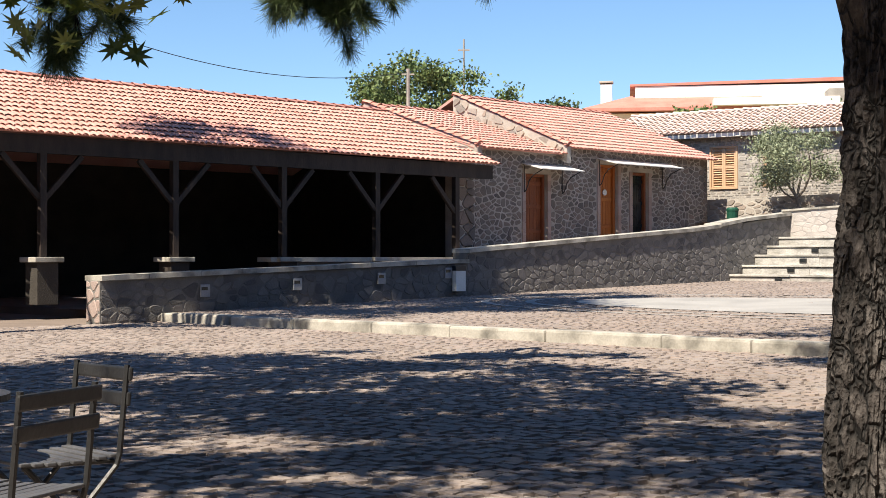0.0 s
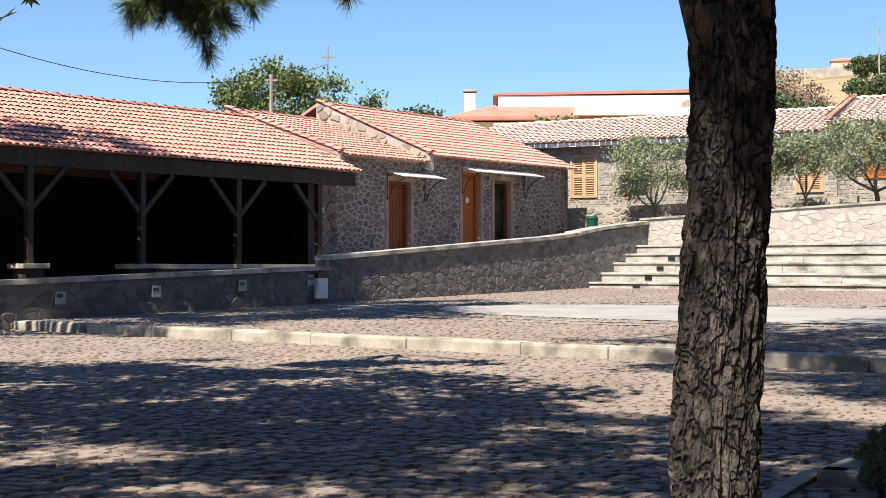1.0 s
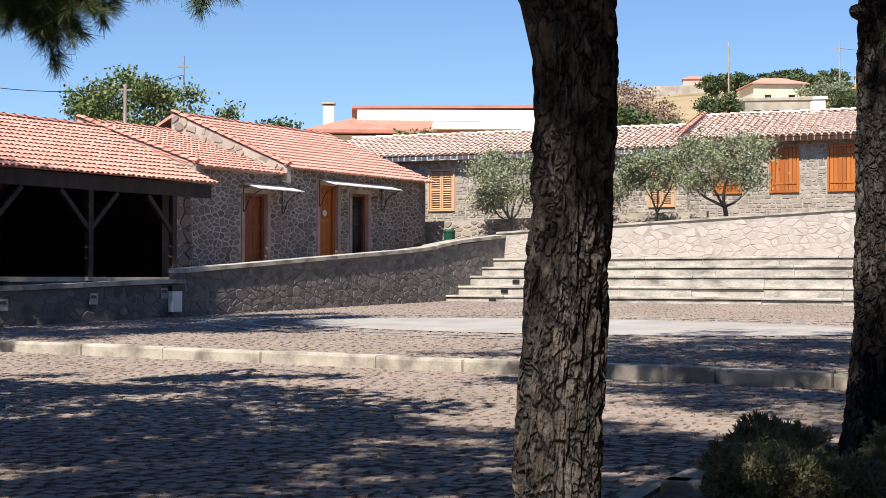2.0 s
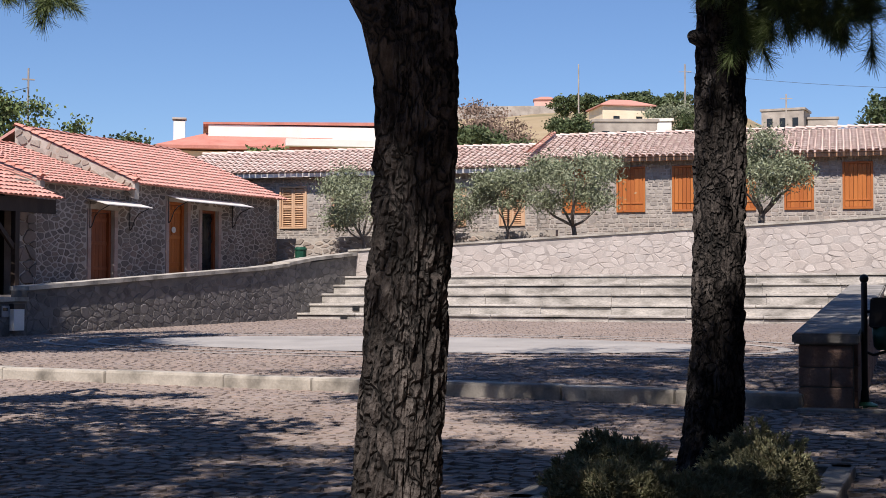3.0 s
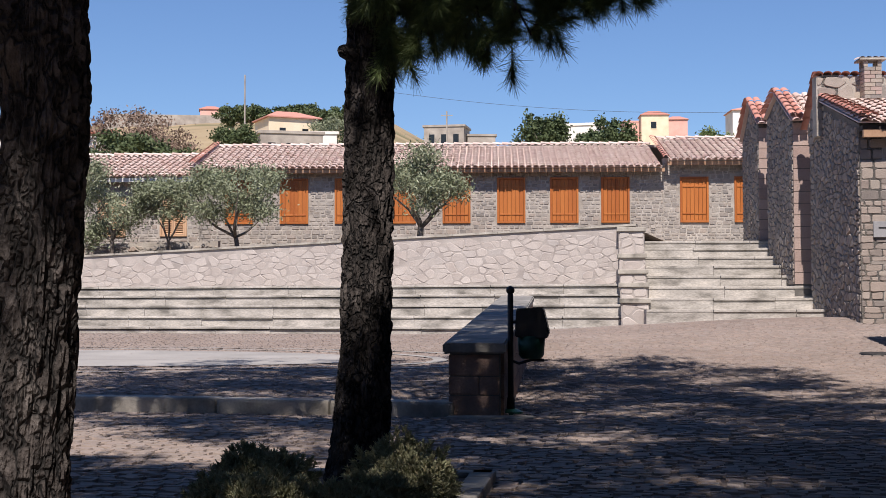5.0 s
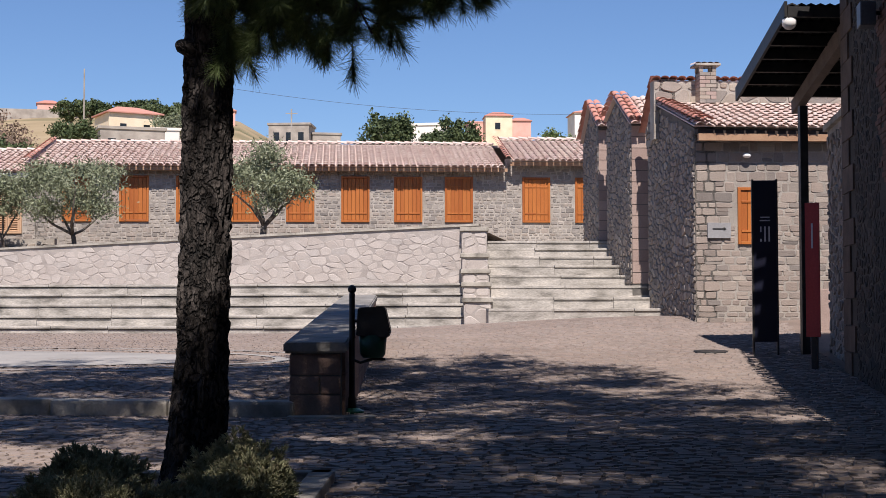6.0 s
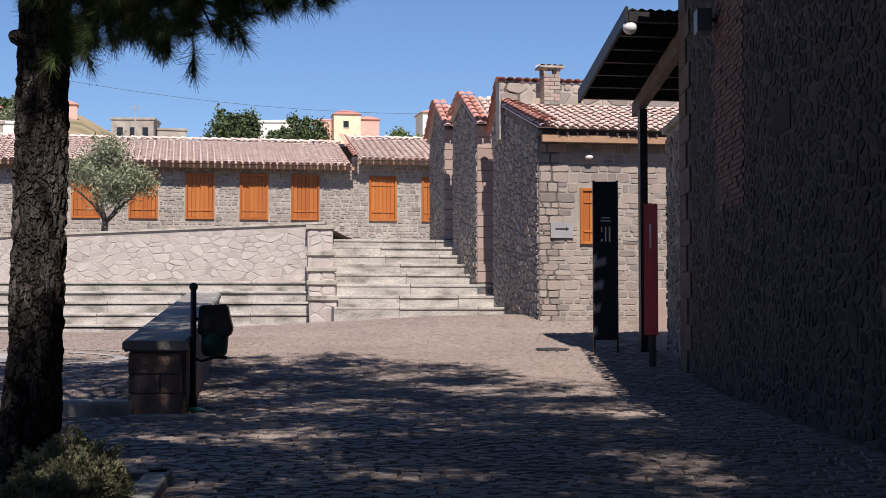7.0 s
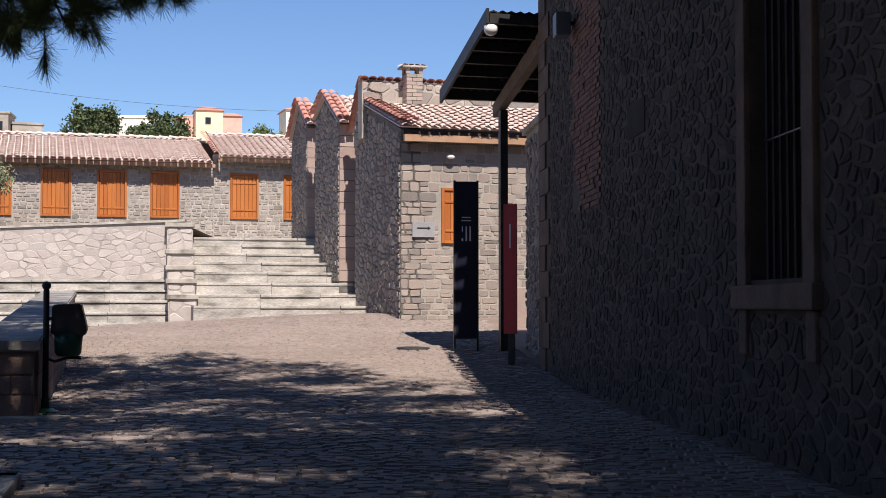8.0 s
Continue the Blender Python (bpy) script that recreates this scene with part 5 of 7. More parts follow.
def leaves(centres, size, aspect, rng):
    """Loose leaf blades, turned at random, folded along the midrib."""
    c = np.array(centres)
    n = len(c)
    d = rng.normal(size=(n, 3))
    d /= np.linalg.norm(d, axis=1)[:, None]
    s = np.cross(d, rng.normal(size=(n, 3)))
    s /= np.linalg.norm(s, axis=1)[:, None] + 1e-9
    k = size * rng.uniform(0.7, 1.2, size=(n, 1))
    V = np.empty((n, 4, 3))
    V[:, 0], V[:, 2] = c - d * k / 2, c + d * k / 2
    V[:, 1], V[:, 3] = c + s * k * aspect / 2 + d * k * 0.05, c - s * k * aspect / 2 + d * k * 0.05
    return V.reshape(-1, 3)


def blades(name, V, material, parent):
    Q = np.arange(len(V)).reshape(-1, 4)
    return sit(raw(name, V.tolist(), Q.tolist(), material), parent)


def crown_points(at, rx, rz, n, rng, clumps=28, tight=0.28):
    """Uneven clumps inside a flattened crown, with gaps between them."""
    cs = []
    for _ in range(clumps):
        d = rng.normal(size=3)
        d /= np.linalg.norm(d)
        cs.append(np.array(at) + d * np.array((rx, rx, rz)) * rng.uniform(0.45, 1.0))
    k = rng.integers(0, clumps, n)
    return np.array(cs)[k] + rng.normal(size=(n, 3)) * np.array((rx, rx, rz)) * tight, cs


def limb(p, q, r0, r1, rng, bend=0.12, n=7):
    p, q = Vector(p), Vector(q)
    ln = (q - p).length
    off = Vector(rng.normal(size=3)) * bend * ln
    pts = []
    for i in range(n):
        t = i / (n - 1)
        pts.append(p.lerp(q, t) + off * math.sin(math.pi * t) * 0.5 + Vector(rng.normal(size=3)) * 0.012 * ln * (0 < i < n - 1))
    return pts, [r0 + (r1 - r0) * i / (n - 1) for i in range(n)]


def pine(at, path, radii, seg, rows, seed, label, crown_at, rx, rz, n, clumps=26, tight=0.16):
    th = empty("pine_tree", at, label, "tree", "pines of the square")
    V, Q = trunk_mesh(path, radii, seg, rows, seed, 0.024)
    sit(raw("trunk", V, Q, M_BARK), th)
    rng = np.random.default_rng(int(seed * 10))
    pts, cs = crown_points(crown_at, rx, rz, n, rng, clumps, tight)
    heads = rng.normal(size=(n, 3)) * 0.6 + np.array((0, 0, 0.5))
    blades("crown", sprays(pts, heads, 16, 0.24, 0.019, rng), M_NEEDLE, th)
    for c in cs[:36]:
        bm = bmesh.new()
        p = Vector(path[-1]).lerp(Vector(path[-2]), rng.uniform(0.0, 0.8))
        tube(bm, *limb(p, c, 0.06, 0.015, rng), 6)
        sit(part("limb", bm, M_BARK), th)
    return th


def bough(th, start, tips, r0, rng, per=26, needles=90, length=0.15, width=0.0035, twig=0.38, from_t=0.35):
    """A drooping bough in full detail: a limb, its twigs and fine needle tufts."""
    allp, allh = [], []
    for tip in tips:
        tw = bmesh.new()
        bm = bmesh.new()
        pts, rr = limb(start, tip, r0, 0.008, rng, 0.06, 9)
        tube(bm, pts, rr, 6)
        sit(part("limb", bm, M_BARK), th)
        for k in range(per):
            t = rng.uniform(from_t, 0.999)
            i = min(7, int(t * 8))
            p = Vector(pts[i]).lerp(Vector(pts[i + 1]), t * 8 - i)
            d = (Vector(tip) - Vector(start)).normalized() * 0.6 + Vector(rng.normal(size=3)) * 0.55
            d.z -= 0.15
            q = p + d * rng.uniform(0.08, twig)
            tube(tw, [p, p.lerp(q, 0.5) + Vector((0, 0, -0.015)), q], [0.006, 0.004, 0.003], 4)
            for s in (0.55, 0.8, 1.0):
                allp.append(tuple(p.lerp(q, s)))
                allh.append(tuple((q - p).normalized()))
        sit(part("twig_spray", tw, M_BARK), th)
    blades("needles", sprays(allp, np.array(allh) * 0.9, needles, length, width, rng, 0.85), M_NEEDLE, th)


P1 = Vector((1.66, 5.36, 0))
P2 = Vector((4.94, 8.87, 0.1))
P3 = Vector((-9.8, 21.5, 0))
pine1 = pine(P1, [P1 + Vector(d) for d in ((-0.03, 0, -0.1), (-0.02, 0, 0.5), (0.03, 0, 1.57), (0.05, 0, 2.1), (0.05, 0, 2.6), (0.1, 0, 3.4), (0.1, 0.1, 5.0), (0.2, 0.3, 7.0))], [0.18, 0.168, 0.16, 0.165, 0.15, 0.14, 0.12, 0.08], 170, 520, 3.1, "mature pine with deeply furrowed grey-brown bark", (-1.2, 4.6, 8.2), 3.7, 1.3, 4600, 84, 0.07)
pine2 = pine(P2, [P2 + Vector(d) for d in ((-0.05, 0, -0.1), (-0.02, 0, 0.25), (0.02, 0, 0.8), (0.03, 0, 1.8), (0.07, 0.0, 3.5), (0.1, 0.0, 5.2), (0.1, 0.1, 8.6))], [0.25, 0.205, 0.182, 0.178, 0.17, 0.14, 0.08], 150, 460, 9.7, "mature pine rising from a planted bed", (6.8, 10.3, 10.4), 7.4, 1.9, 14500, 300, 0.05)
pine3 = pine(P3, [P3 + Vector(d) for d in ((0, 0, -0.1), (0.1, 0, 2.0), (0.3, 0, 5.0), (0.6, 0.3, 8.0))], [0.26, 0.22, 0.18, 0.09], 40, 60, 5.5, "tall pine beside the market shed", (-4.4, 25.9, 9.6), 6.4, 1.2, 12500, 150, 0.06)
P4 = Vector((3.4, -4.6, 0))
pine4 = pine(P4, [P4 + Vector(d) for d in ((0, 0, -0.1), (0.0, 0.1, 2.0), (-0.1, 0.5, 5.0), (-0.2, 1.2, 7.6))], [0.25, 0.21, 0.17, 0.09], 40, 60, 6.5, "tall pine shading the entrance side of the square", (5.5, 0.3, 8.6), 6.5, 1.5, 22000, 400, 0.055)
rg = np.random.default_rng(7)
# forked limb of the first pine
bm = bmesh.new()
tube(bm, [P1 + Vector(d) for d in ((0.0, 0, 2.12), (-0.10, 0, 2.38), (-0.26, 0.02, 2.66), (-0.62, 0.1, 3.14), (-1.4, 0.3, 3.9))], [0.12, 0.085, 0.075, 0.07, 0.05], 14)
sit(part("fork", bm, M_BARK, smooth=True), pine1)
# knot on the second
bm = bmesh.new()
tube(bm, [P2 + Vector(d) for d in ((-0.1, -0.02, 2.98), (-0.19, -0.04, 3.0), (-0.215, -0.05, 3.01))], [0.06, 0.05, 0.03], 10)
sit(part("knot", bm, M_BARK), pine2)
# boughs that hang into view
tips = [(az_, d_, z_) for az_, d_, z_ in ((29.6, 10.2, 3.22), (30.3, 10.0, 3.12), (31.0, 10.4, 3.28), (31.8, 9.9, 3.18), (32.6, 10.3, 3.3), (33.4, 10.0, 3.16), (34.3, 9.9, 3.13), (35.2, 10.1, 3.2), (36.0, 9.8, 3.16), (36.8, 10.0, 3.3), (37.9, 9.8, 3.42), (39.0, 9.7, 3.38), (40.2, 9.8, 3.44), (30.8, 10.2, 3.5), (32.4, 9.8, 3.52), (34.6, 10.1, 3.46), (29.9, 9.8, 3.46), (36.4, 9.9, 3.5))]
bough(pine2, (5.45, 8.95, 4.7), [(d_ * math.sin(radians(az_)), d_ * math.cos(radians(az_)), z_) for az_, d_, z_ in tips], 0.03, rg, 17, 85, 0.14, 0.0035, twig=0.24, from_t=0.62)
bough(pine3, (-1.3, 15.9, 6.6), [(-1.8, 15.4, 4.12), (-1.15, 15.4, 3.86), (-0.95, 15.3, 4.0), (-1.5, 15.4, 3.98), (-0.55, 15.3, 4.26), (-1.3, 15.4, 4.08), (-0.8, 15.3, 4.2), (-1.65, 15.3, 4.2), (-1.05, 15.4, 4.15), (0.05, 15.2, 4.4), (0.6, 15.1, 4.42)], 0.04, rg, 24, 80, 0.2, 0.005, twig=0.3, from_t=0.6)
bough(pine3, (-3.2, 11.2, 4.6), [(-2.95, 10.6, 2.8), (-2.75, 10.7, 2.9), (-2.55, 10.8, 3.05)], 0.03, rg, 16, 80, 0.16, 0.004, twig=0.24, from_t=0.6)


def lobed_leaf(m, size, V, Q):
    """One broad five-lobed leaf."""
    pts = []
    for k in range(20):
        a = 2 * math.pi * k / 20
        r = (0.55, 0.34, 0.78, 0.42, 1.0, 0.4, 0.95, 0.42, 1.05, 0.42, 1.1, 0.42, 1.05, 0.42, 0.95, 0.4, 1.0, 0.42, 0.78, 0.34)[k] * size / 2
        pts.append(m @ Vector((math.sin(a) * r, -math.cos(a) * r, 0.12 * r * math.cos(3 * a))))
    o = len(V)
    V.append(m.translation)
    V.extend(pts)
    for k in range(20):
        Q.append((o, o + 1 + k, o + 1 + (k + 1) % 20))


plane_tree = empty("plane_tree", Vector((-7.0, 5.6, 0)), "plane tree with broad lobed leaves over the cafe chairs", "tree")
V, Q = trunk_mesh([(-7.0, 5.6, -0.1), (-6.9, 5.6, 2.0), (-6.6, 5.8, 4.0), (-6.2, 6.1, 6.4)], [0.3, 0.25, 0.2, 0.1], 40, 60, 2.0, 0.006)
sit(raw("trunk", V, Q, M_BARK_O, smooth=True), plane_tree)
rp = random.Random(5)
V, Q = [], []
for k in range(85):
    ctr = Vector((-1.62 + rp.gauss(0, 0.2), 5.95 + rp.gauss(0, 0.3), 2.42 + rp.gauss(0, 0.14)))
    if k < 12:
        ctr = Vector((-1.5 + rp.uniform(-0.3, 0.22), 5.9, 2.15 + rp.uniform(-0.05, 0.2)))
    lobed_leaf(Matrix.Translation(ctr) @ Euler((rp.uniform(0.2, 1.6), rp.uniform(-0.7, 0.7), rp.uniform(0, 6.3))).to_matrix().to_4x4(), rp.uniform(0.11, 0.17), V, Q)
sit(raw("hanging_leaves", V, Q, M_LEAF_P), plane_tree)
V, Q = [], []
pts, cs = crown_points((-6.9, 8.3, 7.8), 6.7, 1.4, 23000, np.random.default_rng(12), 280, 0.048)
for p in pts:
    lobed_leaf(Matrix.Translation(Vector(p)) @ Euler((rp.uniform(-0.8, 0.8), rp.uniform(-0.8, 0.8), rp.uniform(0, 6.3))).to_matrix().to_4x4(), rp.uniform(0.20, 0.30), V, Q)
sit(raw("crown", V, Q, M_LEAF_P), plane_tree)
for c in cs[:16]:
    bm = bmesh.new()
    tube(bm, *limb((-6.4, 5.95, 5.2), c, 0.07, 0.015, np.random.default_rng(3)), 6)
    sit(part("limb", bm, M_BARK_O), plane_tree)
bm = bmesh.new()
tube(bm, [(-6.5, 5.9, 4.6), (-4.2, 5.6, 4.3), (-2.3, 5.5, 3.1), (-1.7, 5.95, 2.5)], [0.05, 0.035, 0.02, 0.006], 6)
sit(part("limb", bm, M_BARK_O), plane_tree)


def leafy(name, at, h, rx, rz, n, size, aspect, material, label, category, seed, forks=6, trunk_r=0.09, bark=None, group="", clumps=22, tight=0.22, lean=0.35, dry=None):
    """A small tree: leaning trunk, forked limbs, a ragged crown of single leaves."""
    rng = np.random.default_rng(seed)
    th = empty(name, at, label, category, group)
    at = Vector(at)
    base = at + Vector((0, 0, -0.15))
    split = at + Vector((rng.normal() * 0.05, rng.normal() * 0.05, h * 0.13))
    bark = bark or M_BARK_O
    bm = bmesh.new()
    tube(bm, *limb(base, split, trunk_r, trunk_r * 0.8, rng, 0.1, 5), 8)
    sit(part("trunk", bm, bark), th)
    top = at + Vector((0, 0, h - rz))
    pts, cs = crown_points(tuple(top), rx, rz, n, rng, clumps, tight)
    for k in range(forks):
        bm = bmesh.new()
        a = 2 * math.pi * k / forks + rng.uniform(-0.3, 0.3)
        q = top + Vector((math.cos(a) * rx * 0.75, math.sin(a) * rx * 0.75, rng.uniform(-0.35, 0.5) * rz))
        tube(bm, *limb(split, q, trunk_r * 0.55, 0.012, rng, 0.2), 6)
        sit(part("limb", bm, bark), th)
    blades("crown", leaves(pts, size, aspect, rng), material, th)
    return th


OL = "grey-green olive tree with a bent forked trunk on the terrace"
leafy("olive_tree", (17.35, 41.2, 3.18), 2.75, 1.85, 1.0, 10500, 0.14, 0.3, M_LEAF_O, OL, "tree", 31, 6, 0.09, group="olives", clumps=15, tight=0.16)
leafy("olive_tree", (21.74, 37.18, 3.4), 2.75, 1.5, 1.1, 9500, 0.14, 0.3, M_LEAF_O, OL, "tree", 32, 5, 0.12, group="olives", clumps=15, tight=0.16)
leafy("olive_tree", (14.3, 44.3, 3.1), 2.95, 1.3, 1.35, 9000, 0.14, 0.3, M_LEAF_O, OL, "tree", 33, 5, 0.08, group="olives", clumps=14, tight=0.17)
leafy("olive_tree", (11.8, 46.7, 2.9), 2.95, 1.6, 1.15, 9500, 0.14, 0.3, M_LEAF_O, OL, "tree", 34, 5, 0.08, group="olives", clumps=14, tight=0.17)
leafy("olive_tree", (15.9, 43.2, 3.1), 2.6, 0.95, 0.85, 4800, 0.14, 0.3, M_LEAF_O, OL, "tree", 35, 4, 0.06, group="olives", clumps=24, tight=0.15)
# trees beyond the roofs
leafy("fig_tree", (-1.2, 59.5, 2.5), 7.4, 3.0, 2.0, 13000, 0.17, 0.7, M_LEAF_G, "broad green tree behind the tiled roofs", "tree", 36, 7, 0.2, clumps=46, tight=0.11)
leafy("fig_tree", (2.0, 60.5, 2.5), 6.3, 2.0, 1.6, 7000, 0.17, 0.7, M_LEAF_G, "broad green tree behind the tiled roofs", "tree", 37, 6, 0.16, clumps=34, tight=0.12)

# ---- long stone counter beside the terrace ----
FK = Face((8.68, 13.9), 36, -1)
LK = 14.0
counter = empty("stone_counter", FK.at(0, -0.3, 0), "long waist-high stone block wall with a worn dark slab top", "wall")


def counter_top(a):
    return 0.86 + 0.048 * a


bm = bmesh.new()
prism(bm, FK, [(0.03, -0.1), (LK, -0.1), (LK, counter_top(LK) - 0.125), (0.03, counter_top(0.03) - 0.125)], -0.6, -0.02)
body = sit(part("body", bm, M_MORTAR_D), counter)
rng = random.Random(14)
FKE = Face(FK.at(0.03, 0), 126, 1)
z = 0.0
for j, h in enumerate((0.26, 0.22, 0.255)):
    cut = 0.36 if j % 2 else 0.62
    for a0, a1 in ((0.0, cut), (cut, 0.6)):
        if a1 - a0 < 0.05:
            continue
        bm = bmesh.new()
        vs_ = box(bm, FKE.m((a0 + min(a1, 0.6)) / 2, -0.1, z), min(a1, 0.6) - a0 - 0.012, 0.24, h - 0.012, 0.018)
        sit(part("end_block", bm, M_COUNTER), counter)
    z += h
a = 0.25
while a < LK:
    b = min(LK, a + rng.uniform(0.5, 0.9))
    for j in range(3):
        g = ground_z(16.2 + a * 0.98, counter_v(16.2 + a) - 0.6) - 0.05
        z0 = g + j * (counter_top(a) - 0.13 - g) / 3
        z1 = g + (j + 1) * (counter_top(a) - 0.13 - g) / 3
        for b0, b1 in ((-0.64, -0.58), (-0.05, 0.0)):
            bm = bmesh.new()
            prism(bm, FK, [(a + 0.006, z0 + 0.006), (b - 0.006, z0 + 0.006), (b - 0.006, z1 - 0.006), (a + 0.006, z1 - 0.006)], b0, b1)
            sit(part("side_block", bm, M_COUNTER), counter)
    a = b
a = -0.05
while a < LK:
    b = min(LK + 0.05, a + rng.uniform(1.3, 1.9))
    bm = bmesh.new()
    prism(bm, FK, [(a + 0.004, counter_top(a) - 0.12), (b - 0.004, counter_top(b) - 0.12), (b - 0.004, counter_top(b)), (a + 0.004, counter_top(a))], -0.67, 0.06)
    bmesh.ops.bevel(bm, geom=bm.edges[:], offset=0.02, segments=2, affect="EDGES")
    sit(part("slab", bm, mat("dark_worn_slab", [(0.13, 0.125, 0.115), (0.30, 0.29, 0.27)], 2.5, 0.85, 0.3, 30) if a < 0 else bpy.data.materials["dark_worn_slab"]), counter)
    a = b
# flat pale stones at its foot
bm = bmesh.new()
box(bm, FKE.m(0.5, 0.16, -0.03), 1.0, 0.3, 0.055, 0.015)
tagged(part("foot_stone", bm, M_KERB), "flat pale stone at the foot of the counter", "stone")

# ---- litter bin on a post ----
binat = Vector((9.62, 14.0, 0.0))
lb = empty("litter_bin", Matrix.Translation(binat) @ pose(0, 0, 0, 0, 0, -38), "dark green hooded litter bin hung on an iron post", "bin")
bm = bmesh.new()
tube(bm, [(0, 0, 0.03), (0, 0, 0.18), (0, 0, 0.2), (0, 0, 1.42), (0, 0, 1.44)], [0.055, 0.045, 0.038, 0.036, 0.03], 14)
part("post", bm, M_METAL_D, lb, smooth=True)
bm = bmesh.new()
tube(bm, [(0, 0, -0.01), (0, 0, 0.025), (0, 0, 0.06)], [0.15, 0.145, 0.07], 20)
part("foot", bm, M_GREEN, lb)
bm = bmesh.new()
bmesh.ops.create_uvsphere(bm, u_segments=16, v_segments=10, radius=0.052, matrix=pose(0, 0, 1.48))
part("ball", bm, M_METAL_D, lb, smooth=True)
bm = bmesh.new()
vs_ = [bm.verts.new(p) for p in ((0.06, -0.16, 0.92), (0.44, -0.16, 0.9), (0.44, 0.16, 0.9), (0.06, 0.16, 0.92), (0.08, -0.16, 1.26), (0.40, -0.16, 1.27), (0.40, 0.16, 1.27), (0.08, 0.16, 1.26), (0.47, -0.16, 0.98), (0.47, 0.16, 0.98))]
bmesh.ops.convex_hull(bm, input=vs_)
bmesh.ops.bevel(bm, geom=bm.edges[:], offset=0.012, segments=2, affect="EDGES")
part("hood", bm, M_METAL_D, lb)
bm = bmesh.new()
tube(bm, [(0.25, 0, 0.66), (0.25, 0, 0.7), (0.25, 0, 0.93)], [0.12, 0.15, 0.17], 18)
part("basket", bm, M_GREEN, lb, smooth=True)
bm = bmesh.new()
tube(bm, [(0.0, 0, 0.64), (0.1, 0, 0.6), (0.25, 0, 0.645), (0.4, 0, 0.64)], 0.018, 8)
part("bracket", bm, M_METAL_D, lb)
bm = bmesh.new()
tube(bm, [(0.0, 0, 1.1), (0.1, 0, 1.1)], 0.02, 8)
part("arm", bm, M_METAL_D, lb)

# ---- planted bed round the second pine ----
bed = empty("planter_bed", Vector((4.5, 8.8, 0)), "low pale stone edged planting bed on the cobbles", "planter")
FBD = Face((2.95, 7.8), 127.5, 1)
for F_, ln, nm in ((FBD, 1.85, "front"), (Face(FBD.at(1.85, 0), 37.5, 1), 2.4, "side"), (Face(FBD.at(0, 0), 37.5, -1), 2.4, "side"), (Face(FBD.at(0, -2.4), 127.5, -1), 1.85, "back")):
    a = 0.0
    while a < ln - 0.05:
        b = min(ln, a + 0.66)
        bm = bmesh.new()
        box(bm, F_.m((a + b) / 2, -0.09, -0.1), b - a - 0.008, 0.18, 0.18, 0.02)
        sit(part("edge_stone", bm, M_KERB), bed)
        a = b
bm = bmesh.new()
box(bm, FBD.m(0.925, -1.2, -0.06), 1.5, 2.05, 0.1)
sit(part("soil", bm, M_SOIL), bed)
bm = bmesh.new()
prism(bm, Face((2.35, 6.9), 33, 1), [(0, -0.02), (1.45, -0.02), (1.45, 0.03), (0, 0.03)], -0.12, 0.0)
tagged(part("edging_strip", bm, M_KERB), "thin pale stone strip in the cobbles", "kerb")


def shrub(at, r, h, n, seed):
    rng = np.random.default_rng(seed)
    th = empty("santolina_shrub", at, "rounded grey-green shrub with dry tips in a planting bed", "shrub", "shrubs of the bed")
    d = rng.normal(size=(n, 3))
    d[:, 2] = np.abs(d[:, 2])
    d /= np.linalg.norm(d, axis=1)[:, None]
    rad = rng.uniform(0.35, 1.0, size=(n, 1)) ** 0.35
    lump = 1 + 0.22 * np.sin(d[:, :1] * 5 + seed) * np.cos(d[:, 1:2] * 6)
    pts = np.array(at) + d * rad * lump * np.array((r, r, h))
    blades("foliage", sprays(pts, d * 0.8 + np.array((0, 0, 0.3)), 20, 0.036, 0.010, rng, 0.9), M_SHRUB, th)
    for k in range(7):
        bm = bmesh.new()
        a = 2 * math.pi * k / 7
        q = Vector(at) + Vector((math.cos(a) * r * 0.6, math.sin(a) * r * 0.6, h * 0.6))
        tube(bm, *limb(Vector(at) + Vector((0, 0, -0.06)), q, 0.012, 0.004, rng), 5)
        sit(part("stem", bm, M_DRY), th)
    return th


for k, (az, rr, r, h) in enumerate(((24.3, 8.8, 0.25, 0.26), (25.0, 9.1, 0.30, 0.30), (25.4, 8.9, 0.32, 0.28), (24.9, 8.1, 0.28, 0.24), (26.4, 8.2, 0.26, 0.2), (28.3, 8.3, 0.26, 0.17), (30.8, 9.35, 0.30, 0.34), (31.3, 8.9, 0.26, 0.28), (29.9, 8.55, 0.24, 0.2), (24.2, 8.3, 0.22, 0.22))):
    shrub((rr * math.sin(radians(az)), rr * math.cos(radians(az)), 0.03), r * 1.1, h * 1.08, 900, 40 + k)
spot = empty("ground_spotlight", Matrix.Translation((8.5 * math.sin(radians(30.2)), 8.5 * math.cos(radians(30.2)), 0.03)), "small grey ground spotlight in the planting bed", "lamp")
bm = bmesh.new()
tube(bm, [(0, 0, -0.02), (0, 0, 0.06), (0, 0, 0.065), (0, 0, 0.1), (0, 0, 0.102), (0, 0, 0.08)], [0.085, 0.09, 0.105, 0.105, 0.085, 0.08], 24)
part("housing", bm, M_GREYP, spot)
bm = bmesh.new()
box(bm, pose(0.02, -0.105, 0.03), 0.02, 0.02, 0.06)
part("clip", bm, M_METAL_D, spot)

